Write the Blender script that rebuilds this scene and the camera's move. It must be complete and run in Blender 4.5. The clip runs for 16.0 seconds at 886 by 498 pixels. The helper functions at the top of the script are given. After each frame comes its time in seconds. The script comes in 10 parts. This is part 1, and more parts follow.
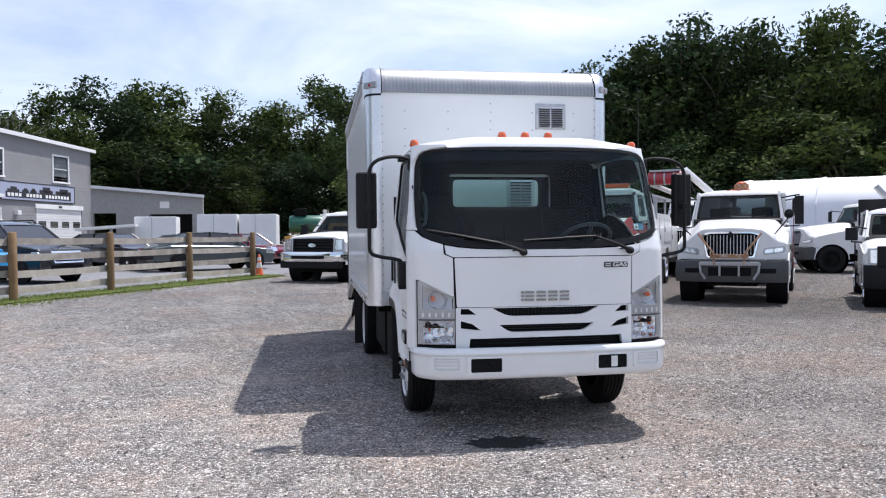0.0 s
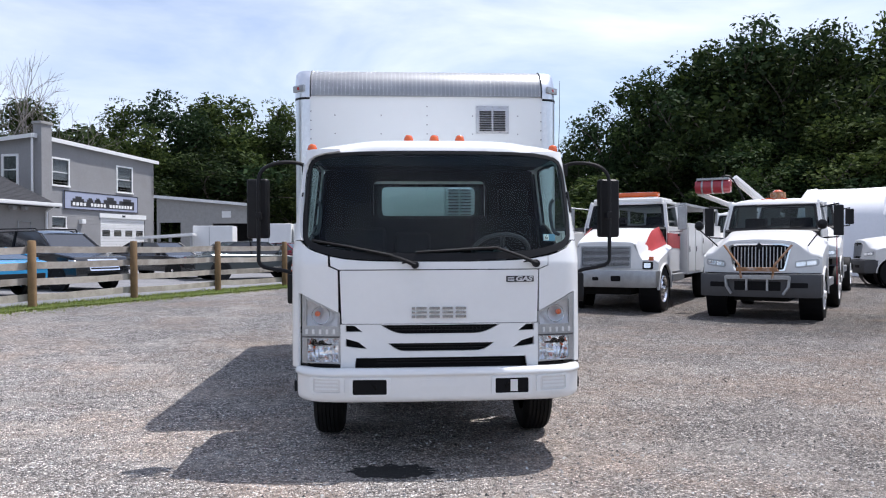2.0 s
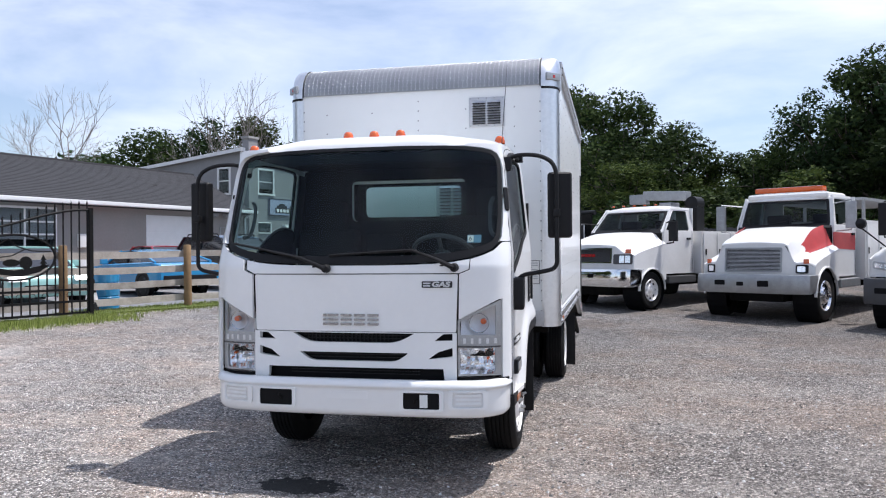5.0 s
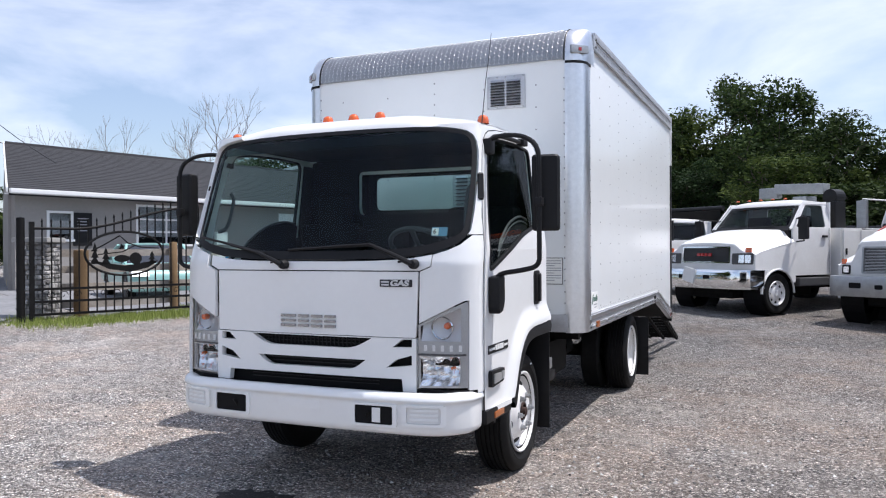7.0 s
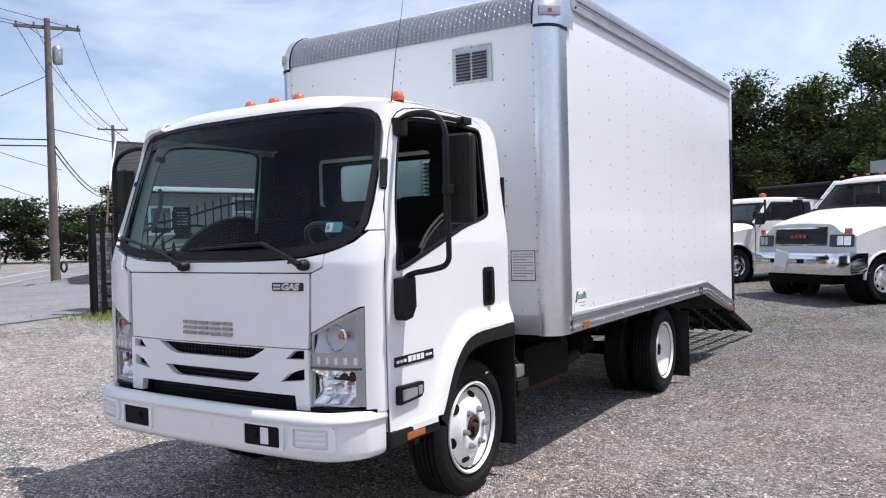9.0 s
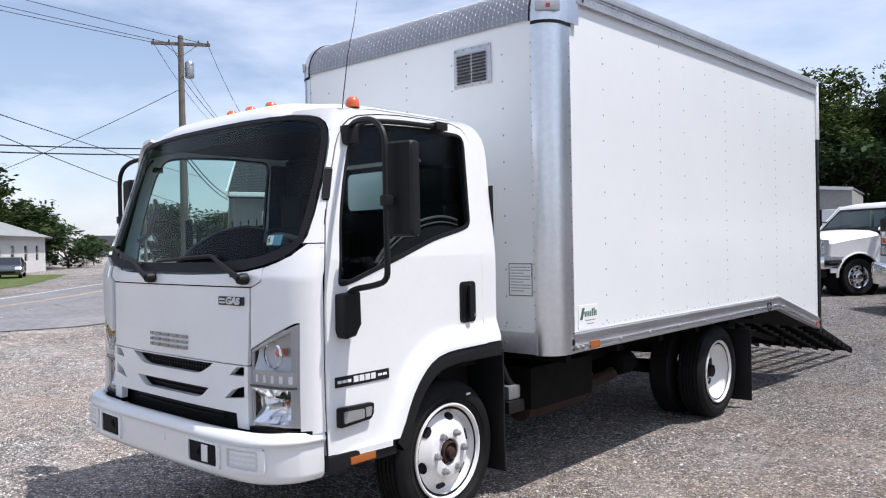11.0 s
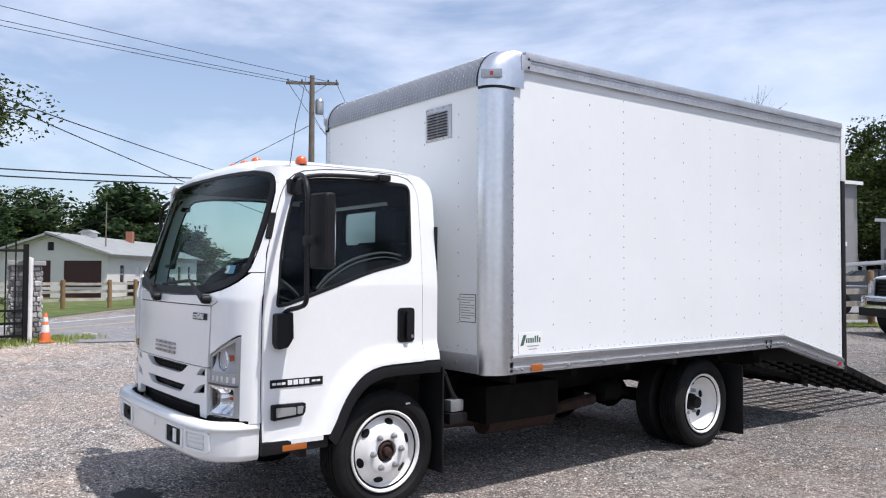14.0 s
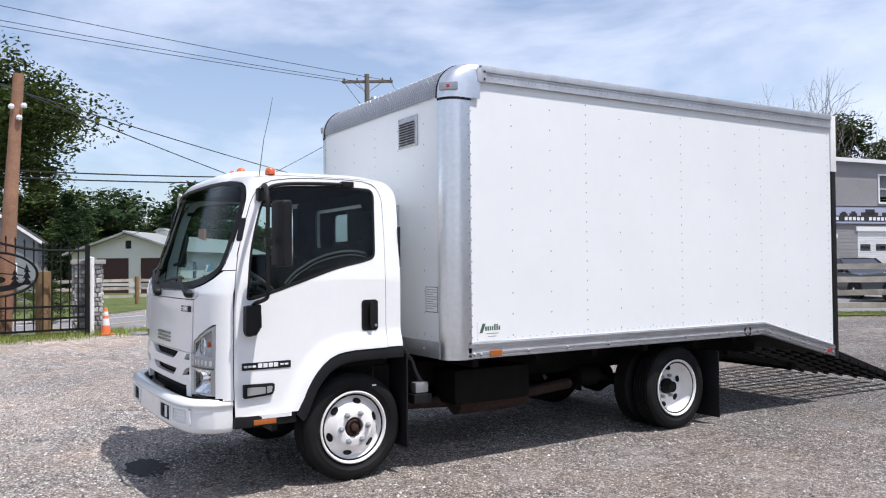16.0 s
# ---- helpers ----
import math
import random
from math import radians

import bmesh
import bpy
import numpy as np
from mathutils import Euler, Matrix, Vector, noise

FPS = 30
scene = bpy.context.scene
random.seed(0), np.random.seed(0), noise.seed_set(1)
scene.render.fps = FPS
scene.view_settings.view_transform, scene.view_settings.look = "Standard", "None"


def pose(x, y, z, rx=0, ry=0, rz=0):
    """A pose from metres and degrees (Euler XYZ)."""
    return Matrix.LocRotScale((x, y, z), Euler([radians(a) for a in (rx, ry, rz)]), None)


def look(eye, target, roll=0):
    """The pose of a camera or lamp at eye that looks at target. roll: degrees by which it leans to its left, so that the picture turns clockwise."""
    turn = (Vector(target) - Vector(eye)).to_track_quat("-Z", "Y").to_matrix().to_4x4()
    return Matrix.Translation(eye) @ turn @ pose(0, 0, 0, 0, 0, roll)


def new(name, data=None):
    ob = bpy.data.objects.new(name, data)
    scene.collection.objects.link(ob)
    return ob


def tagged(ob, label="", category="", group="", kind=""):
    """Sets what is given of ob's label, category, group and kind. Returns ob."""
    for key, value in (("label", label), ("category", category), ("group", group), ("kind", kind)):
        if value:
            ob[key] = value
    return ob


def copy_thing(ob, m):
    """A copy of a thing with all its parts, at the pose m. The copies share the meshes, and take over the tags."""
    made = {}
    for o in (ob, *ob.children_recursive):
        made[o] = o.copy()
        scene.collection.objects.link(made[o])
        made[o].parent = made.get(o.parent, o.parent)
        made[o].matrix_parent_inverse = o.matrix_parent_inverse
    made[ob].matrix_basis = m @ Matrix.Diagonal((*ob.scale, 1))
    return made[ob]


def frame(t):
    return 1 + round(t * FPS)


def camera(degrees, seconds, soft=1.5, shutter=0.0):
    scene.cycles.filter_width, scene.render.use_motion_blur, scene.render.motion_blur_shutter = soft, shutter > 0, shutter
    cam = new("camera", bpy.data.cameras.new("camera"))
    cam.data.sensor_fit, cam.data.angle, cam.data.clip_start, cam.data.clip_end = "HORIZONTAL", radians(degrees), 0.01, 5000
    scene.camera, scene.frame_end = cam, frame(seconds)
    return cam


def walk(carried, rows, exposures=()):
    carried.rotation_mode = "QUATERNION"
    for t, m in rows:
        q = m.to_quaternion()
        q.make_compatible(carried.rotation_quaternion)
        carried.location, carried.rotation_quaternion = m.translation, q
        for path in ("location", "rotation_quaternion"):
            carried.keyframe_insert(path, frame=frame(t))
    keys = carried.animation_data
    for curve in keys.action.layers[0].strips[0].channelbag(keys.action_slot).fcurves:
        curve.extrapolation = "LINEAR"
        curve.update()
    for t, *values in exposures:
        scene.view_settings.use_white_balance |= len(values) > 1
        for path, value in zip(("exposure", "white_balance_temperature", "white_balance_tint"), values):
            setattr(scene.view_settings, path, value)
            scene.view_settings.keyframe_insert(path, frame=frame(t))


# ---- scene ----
cam = camera(59.9, 16.0, 1.15)
METRES, EYE, TILT, LEAN, TURN = 9.478, 1.545, 0.0, 0.0, -9.2
ROWS = [
    (0.0, 0.0, 0.0, 0.0, -0.01, -1.05, 0.52),
    (0.5, 0.031, 0.0095, -0.0021, 0.81, -0.77, 0.77),
    (1.0, 0.0681, 0.0186, -0.0, 1.83, -0.53, 0.76),
    (1.5, 0.0999, 0.0399, 0.0013, 3.33, -0.37, 0.54),
    (2.0, 0.1372, 0.0521, -0.0001, 5.43, -0.28, 0.25),
    (2.5, 0.1728, 0.0596, 0.0003, 7.56, -0.19, 0.21),
    (3.0, 0.2027, 0.0782, -0.001, 10.12, -0.12, 0.29),
    (3.5, 0.2292, 0.0941, -0.0016, 12.76, -0.07, 0.35),
    (4.0, 0.2681, 0.1067, -0.0012, 15.58, -0.02, 0.38),
    (6.5, 0.3918, 0.2245, -0.0025, 29.96, -0.03, 0.43),
    (7.0, 0.4097, 0.2531, -0.0048, 32.58, -0.01, 0.28),
    (7.5, 0.4294, 0.2818, -0.0029, 34.89, 0.03, 0.39),
    (8.0, 0.4382, 0.3151, -0.0035, 37.25, -0.06, 0.76),
    (8.5, 0.4464, 0.3452, -0.002, 39.4, -0.45, 1.16),
    (9.0, 0.4687, 0.3763, -0.0003, 41.58, -1.0, 1.46),
    (11.5, 0.5313, 0.4708, 0.0027, 53.09, -0.02, 0.99),
    (12.0, 0.5575, 0.4778, 0.0023, 54.58, 0.43, 0.92),
    (12.5, 0.5843, 0.4903, 0.0039, 56.05, 0.9, 0.74),
    (13.0, 0.609, 0.4956, 0.0045, 57.66, 1.3, 0.3),
    (13.5, 0.633, 0.5023, 0.0049, 59.46, 1.63, -0.07),
    (14.0, 0.6559, 0.5214, 0.0041, 61.37, 1.75, -0.26),
    (14.5, 0.6747, 0.5325, 0.0042, 62.9, 1.64, -0.23),
    (15.0, 0.7007, 0.5384, 0.0053, 64.31, 1.41, 0.02),
    (15.5, 0.7236, 0.5511, 0.0057, 65.46, 1.23, 0.32),
    (16.0, 0.7479, 0.5711, 0.0062, 66.63, 1.17, 0.52),
]
walk(cam, [(t, pose(0, 0, EYE, TILT, LEAN, TURN) @ pose(METRES * x, METRES * y, METRES * z, 90 + pitch, roll, yaw)) for t, x, y, z, yaw, pitch, roll in ROWS], [(0.0, 0.45, 6120, 13.5), (4.2, 0.45, 6120, 13.5), (11.3, 0.41, 6240, 13.5)])

# ---- world, sun and exposure ----
SUN = Vector((0.388, 0.2, 1.0)).normalized()
world = bpy.data.worlds.new("world")
scene.world = world
world.use_nodes = True


def build_world():
    nt = world.node_tree
    nt.nodes.clear()
    out = nt.nodes.new("ShaderNodeOutputWorld")
    bg = nt.nodes.new("ShaderNodeBackground")
    sky = nt.nodes.new("ShaderNodeTexSky")
    sky.sky_type = "NISHITA"
    sky.sun_disc = False
    sky.sun_elevation = math.asin(SUN.z)
    sky.sun_rotation = math.atan2(SUN.x, SUN.y)
    sky.air_density, sky.dust_density, sky.ozone_density = 1.0, 1.2, 1.6
    tc = nt.nodes.new("ShaderNodeTexCoord")
    mp = nt.nodes.new("ShaderNodeMapping")
    mp.inputs["Scale"].default_value = (1.0, 1.0, 3.2)
    mp.inputs["Location"].default_value = (0.35, 0.1, 0.4)
    n1 = nt.nodes.new("ShaderNodeTexNoise")
    n1.inputs["Scale"].default_value = 2.2
    n1.inputs["Detail"].default_value = 7
    n1.inputs["Roughness"].default_value = 0.55
    n1.inputs["Distortion"].default_value = 0.35
    rp = nt.nodes.new("ShaderNodeValToRGB")
    rp.color_ramp.elements[0].position, rp.color_ramp.elements[1].position = 0.42, 0.72
    rp.color_ramp.elements[0].color = (0.14, 0.14, 0.14, 1)
    rp.color_ramp.elements[1].color = (0.85, 0.85, 0.85, 1)
    mix = nt.nodes.new("ShaderNodeMixRGB")
    mix.inputs[2].default_value = (7.8, 8.1, 8.9, 1)
    nt.links.new(tc.outputs["Generated"], mp.inputs["Vector"])
    nt.links.new(mp.outputs["Vector"], n1.inputs["Vector"])
    nt.links.new(n1.outputs["Fac"], rp.inputs["Fac"])
    nt.links.new(rp.outputs["Color"], mix.inputs[0])
    nt.links.new(sky.outputs["Color"], mix.inputs[1])
    nt.links.new(mix.outputs["Color"], bg.inputs["Color"])
    bg.inputs["Strength"].default_value = SKY_STRENGTH
    nt.links.new(bg.outputs["Background"], out.inputs["Surface"])


SKY_STRENGTH = 0.112
build_world()
sun_data = bpy.data.lights.new("sun", "SUN")
sun_data.energy, sun_data.angle, sun_data.color = 4.1, radians(0.6), (1.0, 0.955, 0.89)
sun = new("sun", sun_data)
sun.matrix_world = look(SUN * 60, (0, 0, 0))

# ---- materials ----


def mat(name, color, rough=0.5, metal=0.0, var=0.08, scale=6.0, bump=0.0, bscale=60.0, fine=0.05, spec=0.5, dirt=None, dirt_amount=0.0, dirt_scale=2.0, coat=0.0, rand=0.0):
    """A surface with colour variation at two scales, optional dirt and relief."""
    m = bpy.data.materials.new(name)
    m.use_nodes = True
    nt = m.node_tree
    b = nt.nodes["Principled BSDF"]
    tc = nt.nodes.new("ShaderNodeTexCoord")
    base = nt.nodes.new("ShaderNodeRGB")
    base.outputs[0].default_value = (*color, 1)
    col = base.outputs[0]

    def noise_tex(s, detail=5, rough_=0.6):
        n = nt.nodes.new("ShaderNodeTexNoise")
        n.inputs["Scale"].default_value, n.inputs["Detail"].default_value, n.inputs["Roughness"].default_value = s, detail, rough_
        nt.links.new(tc.outputs["Object"], n.inputs["Vector"])
        return n.outputs["Fac"]

    def hsv(fac, amount, c):
        mr = nt.nodes.new("ShaderNodeMapRange")
        mr.inputs["From Min"].default_value, mr.inputs["From Max"].default_value = 0.3, 0.7
        mr.inputs["To Min"].default_value, mr.inputs["To Max"].default_value = 1 - amount, 1 + amount
        nt.links.new(fac, mr.inputs["Value"])
        h = nt.nodes.new("ShaderNodeHueSaturation")
        nt.links.new(mr.outputs["Result"], h.inputs["Value"])
        nt.links.new(c, h.inputs["Color"])
        return h.outputs["Color"]

    if var:
        col = hsv(noise_tex(scale), var, col)
    if fine:
        col = hsv(noise_tex(scale * 14, 3), fine, col)
    if rand:
        oi = nt.nodes.new("ShaderNodeObjectInfo")
        col = hsv(oi.outputs["Random"], rand, col)
    if dirt:
        rp = nt.nodes.new("ShaderNodeValToRGB")
        rp.color_ramp.elements[0].position, rp.color_ramp.elements[1].position = 0.48, 0.72
        nt.links.new(noise_tex(dirt_scale, 8, 0.65), rp.inputs["Fac"])
        mu = nt.nodes.new("ShaderNodeMath")
        mu.operation = "MULTIPLY"
        mu.inputs[1].default_value = dirt_amount
        nt.links.new(rp.outputs["Color"], mu.inputs[0])
        mx = nt.nodes.new("ShaderNodeMixRGB")
        mx.inputs[2].default_value = (*dirt, 1)
        nt.links.new(mu.outputs[0], mx.inputs[0])
        nt.links.new(col, mx.inputs[1])
        col = mx.outputs[0]
    nt.links.new(col, b.inputs["Base Color"])
    b.inputs["Roughness"].default_value, b.inputs["Metallic"].default_value = rough, metal
    b.inputs["Specular IOR Level"].default_value = spec
    b.inputs["Coat Weight"].default_value = coat
    b.inputs["Coat Roughness"].default_value = 0.06
    if bump:
        bp = nt.nodes.new("ShaderNodeBump")
        bp.inputs["Strength"].default_value, bp.inputs["Distance"].default_value = bump, 0.01
        nt.links.new(noise_tex(bscale, 4), bp.inputs["Height"])
        nt.links.new(bp.outputs["Normal"], b.inputs["Normal"])
    return m


def glass_mat(name, tint, rough=0.0, keep=0.75, gloss=1.0):
    """Thin window glass: tinted see-through with a fresnel reflection."""
    m = bpy.data.materials.new(name)
    m.use_nodes = True
    nt = m.node_tree
    nt.nodes.clear()
    out = nt.nodes.new("ShaderNodeOutputMaterial")
    tr = nt.nodes.new("ShaderNodeBsdfTransparent")
    tr.inputs[0].default_value = (*[keep * c for c in tint], 1)
    gl = nt.nodes.new("ShaderNodeBsdfGlossy")
    gl.inputs["Roughness"].default_value = rough
    gl.inputs["Color"].default_value = (gloss, gloss, gloss, 1)
    lw = nt.nodes.new("ShaderNodeLayerWeight")
    pw = nt.nodes.new("ShaderNodeMath")
    pw.operation = "POWER"
    pw.inputs[1].default_value = 5.0
    nt.links.new(lw.outputs["Facing"], pw.inputs[0])
    fr = nt.nodes.new("ShaderNodeMath")
    fr.operation = "MULTIPLY_ADD"
    fr.inputs[1].default_value, fr.inputs[2].default_value = 0.95, 0.045
    nt.links.new(pw.outputs[0], fr.inputs[0])
    mx = nt.nodes.new("ShaderNodeMixShader")
    nt.links.new(fr.outputs[0], mx.inputs[0])
    nt.links.new(tr.outputs[0], mx.inputs[1])
    nt.links.new(gl.outputs[0], mx.inputs[2])
    nt.links.new(mx.outputs[0], out.inputs["Surface"])
    return m


def gravel_mat():
    """Crushed stone: grey chips of about 2 cm with paler and tan dusty patches."""
    m = bpy.data.materials.new("gravel")
    m.use_nodes = True
    nt = m.node_tree
    b = nt.nodes["Principled BSDF"]
    tc = nt.nodes.new("ShaderNodeTexCoord")

    def vor(s):
        v = nt.nodes.new("ShaderNodeTexVoronoi")
        v.inputs["Scale"].default_value = s
        nt.links.new(tc.outputs["Object"], v.inputs["Vector"])
        return v

    def noi(s, d=6, r=0.6):
        n = nt.nodes.new("ShaderNodeTexNoise")
        n.inputs["Scale"].default_value, n.inputs["Detail"].default_value, n.inputs["Roughness"].default_value = s, d, r
        nt.links.new(tc.outputs["Object"], n.inputs["Vector"])
        return n.outputs["Fac"]

    def ramp(fac, stops):
        r = nt.nodes.new("ShaderNodeValToRGB")
        el = r.color_ramp.elements
        while len(el) < len(stops):
            el.new(0.5)
        for e, (p, c) in zip(el, stops):
            e.position, e.color = p, (*c, 1)
        nt.links.new(fac, r.inputs["Fac"])
        return r.outputs["Color"]

    def mixc(f, a, c, mode="MIX"):
        x = nt.nodes.new("ShaderNodeMixRGB")
        x.blend_type = mode
        if isinstance(f, float):
            x.inputs[0].default_value = f
        else:
            nt.links.new(f, x.inputs[0])
        nt.links.new(a, x.inputs[1])
        nt.links.new(c, x.inputs[2])
        return x.outputs[0]

    v1, v2 = vor(78.0), vor(170.0)
    sep = nt.nodes.new("ShaderNodeSeparateColor")
    nt.links.new(v1.outputs["Color"], sep.inputs[0])
    sep2 = nt.nodes.new("ShaderNodeSeparateColor")
    nt.links.new(v2.outputs["Color"], sep2.inputs[0])
    stones = ramp(sep.outputs[0], [(0.0, (0.035, 0.034, 0.034)), (0.42, (0.135, 0.13, 0.126)), (0.78, (0.31, 0.302, 0.295)), (0.93, (0.6, 0.59, 0.57)), (1.0, (0.82, 0.81, 0.79))])
    chips = ramp(sep2.outputs[0], [(0.0, (0.06, 0.056, 0.052)), (0.6, (0.17, 0.16, 0.148)), (1.0, (0.46, 0.43, 0.39))])
    body = mixc(0.2, stones, chips)
    tan = ramp(sep2.outputs[1], [(0.0, (0.2, 0.152, 0.118)), (1.0, (0.52, 0.41, 0.325))])
    patch1 = ramp(noi(0.55, 9, 0.7), [(0.44, (0, 0, 0)), (0.72, (0.62, 0.62, 0.62))])
    body = mixc(patch1, body, tan)
    pale = ramp(sep2.outputs[2], [(0.0, (0.18, 0.172, 0.165)), (1.0, (0.52, 0.5, 0.47))])
    patch2 = ramp(noi(0.8, 6, 0.65), [(0.5, (0, 0, 0)), (0.72, (0.75, 0.75, 0.75))])
    body = mixc(patch2, body, pale)
    dark = ramp(noi(0.25, 5, 0.5), [(0.3, (0.82, 0.82, 0.82)), (0.7, (1.2, 1.2, 1.2))])
    body = mixc(1.0, body, dark, "MULTIPLY")
    for size, lo, hi in ((7.0, 0.74, 1.26), (26.0, 0.62, 1.38)):
        clump = ramp(noi(size, 6, 0.7), [(0.36, (lo, lo, lo)), (0.64, (hi, hi, hi))])
        body = mixc(1.0, body, clump, "MULTIPLY")
    # light put into the stone colour: paler towards the gate, darker, browner by the truck
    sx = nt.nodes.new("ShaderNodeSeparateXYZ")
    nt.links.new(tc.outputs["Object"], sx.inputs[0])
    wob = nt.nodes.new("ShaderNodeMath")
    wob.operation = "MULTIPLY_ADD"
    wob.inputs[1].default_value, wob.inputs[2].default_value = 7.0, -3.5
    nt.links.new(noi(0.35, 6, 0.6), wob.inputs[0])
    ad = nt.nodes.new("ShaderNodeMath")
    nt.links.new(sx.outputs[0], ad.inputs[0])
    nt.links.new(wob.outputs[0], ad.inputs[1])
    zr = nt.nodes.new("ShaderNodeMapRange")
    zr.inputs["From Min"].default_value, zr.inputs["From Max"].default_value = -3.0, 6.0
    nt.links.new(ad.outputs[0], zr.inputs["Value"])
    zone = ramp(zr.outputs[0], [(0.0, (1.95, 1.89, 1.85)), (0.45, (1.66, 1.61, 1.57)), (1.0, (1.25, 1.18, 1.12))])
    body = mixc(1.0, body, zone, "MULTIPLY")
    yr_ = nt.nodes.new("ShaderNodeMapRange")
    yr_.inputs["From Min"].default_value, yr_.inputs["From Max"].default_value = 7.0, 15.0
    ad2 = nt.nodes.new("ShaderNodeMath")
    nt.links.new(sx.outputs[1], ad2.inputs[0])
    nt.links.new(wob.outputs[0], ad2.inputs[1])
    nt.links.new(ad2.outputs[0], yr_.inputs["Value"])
    # the same scaling, darker towards the back of the lot
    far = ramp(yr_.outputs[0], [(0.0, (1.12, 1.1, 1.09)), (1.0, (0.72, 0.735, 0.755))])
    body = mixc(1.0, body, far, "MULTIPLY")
    nt.links.new(body, b.inputs["Base Color"])
    b.inputs["Roughness"].default_value = 0.9
    b.inputs["Specular IOR Level"].default_value = 0.25
    bp = nt.nodes.new("ShaderNodeBump")
    bp.inputs["Strength"].default_value, bp.inputs["Distance"].default_value = 1.0, 0.04
    bp.invert = True
    nt.links.new(v1.outputs["Distance"], bp.inputs["Height"])
    bp2 = nt.nodes.new("ShaderNodeBump")
    bp2.inputs["Strength"].default_value, bp2.inputs["Distance"].default_value = 0.5, 0.06
    nt.links.new(noi(3.0, 5), bp2.inputs["Height"])
    nt.links.new(bp2.outputs["Normal"], bp.inputs["Normal"])
    nt.links.new(bp.outputs["Normal"], b.inputs["Normal"])
    return m


def chip_mat():
    """Loose stone chips, each of its own grey or tan."""
    m = bpy.data.materials.new("loose_stone")
    m.use_nodes = True
    nt = m.node_tree
    b = nt.nodes["Principled BSDF"]
    geo = nt.nodes.new("ShaderNodeNewGeometry")
    rp = nt.nodes.new("ShaderNodeValToRGB")
    stops = [(0.0, (0.07, 0.068, 0.068)), (0.35, (0.2, 0.192, 0.185)), (0.6, (0.33, 0.29, 0.25)), (0.85, (0.45, 0.44, 0.43)), (1.0, (0.72, 0.71, 0.69))]
    el = rp.color_ramp.elements
    while len(el) < len(stops):
        el.new(0.5)
    for e, (p, c) in zip(el, stops):
        e.position, e.color = p, (*c, 1)
    nt.links.new(geo.outputs["Random Per Island"], rp.inputs["Fac"])
    nt.links.new(rp.outputs["Color"], b.inputs["Base Color"])
    b.inputs["Roughness"].default_value = 0.9
    b.inputs["Specular IOR Level"].default_value = 0.2
    return m


def leaf_mat(name, dark, light):
    """Leaves: colour varies from clump to clump, with light passing through."""
    m = bpy.data.materials.new(name)
    m.use_nodes = True
    nt = m.node_tree
    nt.nodes.clear()
    out = nt.nodes.new("ShaderNodeOutputMaterial")
    geo = nt.nodes.new("ShaderNodeNewGeometry")
    oi = nt.nodes.new("ShaderNodeObjectInfo")
    rp = nt.nodes.new("ShaderNodeValToRGB")
    rp.color_ramp.elements[0].color, rp.color_ramp.elements[1].color = (*dark, 1), (*light, 1)
    nt.links.new(geo.outputs["Random Per Island"], rp.inputs["Fac"])
    hs = nt.nodes.new("ShaderNodeHueSaturation")
    mr = nt.nodes.new("ShaderNodeMapRange")
    mr.inputs["To Min"].default_value, mr.inputs["To Max"].default_value = 0.7, 1.3
    nt.links.new(oi.outputs["Random"], mr.inputs["Value"])
    nt.links.new(mr.outputs[0], hs.inputs["Value"])
    nt.links.new(rp.outputs["Color"], hs.inputs["Color"])
    df = nt.nodes.new("ShaderNodeBsdfPrincipled")
    df.inputs["Roughness"].default_value = 0.7
    df.inputs["Specular IOR Level"].default_value = 0.1
    tl = nt.nodes.new("ShaderNodeBsdfTranslucent")
    nt.links.new(hs.outputs["Color"], df.inputs["Base Color"])
    nt.links.new(hs.outputs["Color"], tl.inputs["Color"])
    mx = nt.nodes.new("ShaderNodeMixShader")
    mx.inputs[0].default_value = 0.22
    nt.links.new(df.outputs[0], mx.inputs[1])
    nt.links.new(tl.outputs[0], mx.inputs[2])
    nt.links.new(mx.outputs[0], out.inputs["Surface"])
    return m


WHITE = mat("white_truck_paint", (0.80, 0.805, 0.795), 0.28, var=0.015, fine=0.01, coat=0.6, scale=1.5)
BOXWHITE = mat("white_box_panel", (0.765, 0.785, 0.785), 0.32, var=0.02, scale=0.8, fine=0.01, bump=0.03, bscale=2.0, coat=0.25, dirt=(0.66, 0.67, 0.68), dirt_amount=0.15, dirt_scale=1.4)
OLDWHITE = mat("aged_white_paint", (0.74, 0.735, 0.72), 0.35, var=0.05, scale=1.5, fine=0.02, coat=0.3, dirt=(0.5, 0.46, 0.4), dirt_amount=0.18, dirt_scale=2.5)
BLACK = mat("black_plastic", (0.011, 0.011, 0.012), 0.5, var=0.15, fine=0.1, bump=0.05, bscale=300, spec=0.22)
RUBBER = mat("tyre_rubber", (0.007, 0.007, 0.0072), 0.7, var=0.2, scale=3, fine=0.15, spec=0.2, dirt=(0.03, 0.027, 0.024), dirt_amount=0.3, dirt_scale=3)
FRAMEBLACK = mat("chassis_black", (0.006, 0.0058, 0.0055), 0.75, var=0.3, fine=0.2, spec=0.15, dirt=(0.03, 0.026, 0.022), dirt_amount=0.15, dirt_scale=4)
GRILLEBLACK = mat("grille_black", (0.005, 0.005, 0.006), 0.6, var=0.1, fine=0.05, spec=0.15)
DARKGREY = mat("dark_grey_plastic", (0.06, 0.06, 0.063), 0.55, var=0.1, fine=0.1)
ALU = mat("brushed_aluminium", (0.74, 0.75, 0.77), 0.33, 1.0, var=0.04, scale=2, fine=0.05, bump=0.04, bscale=120)
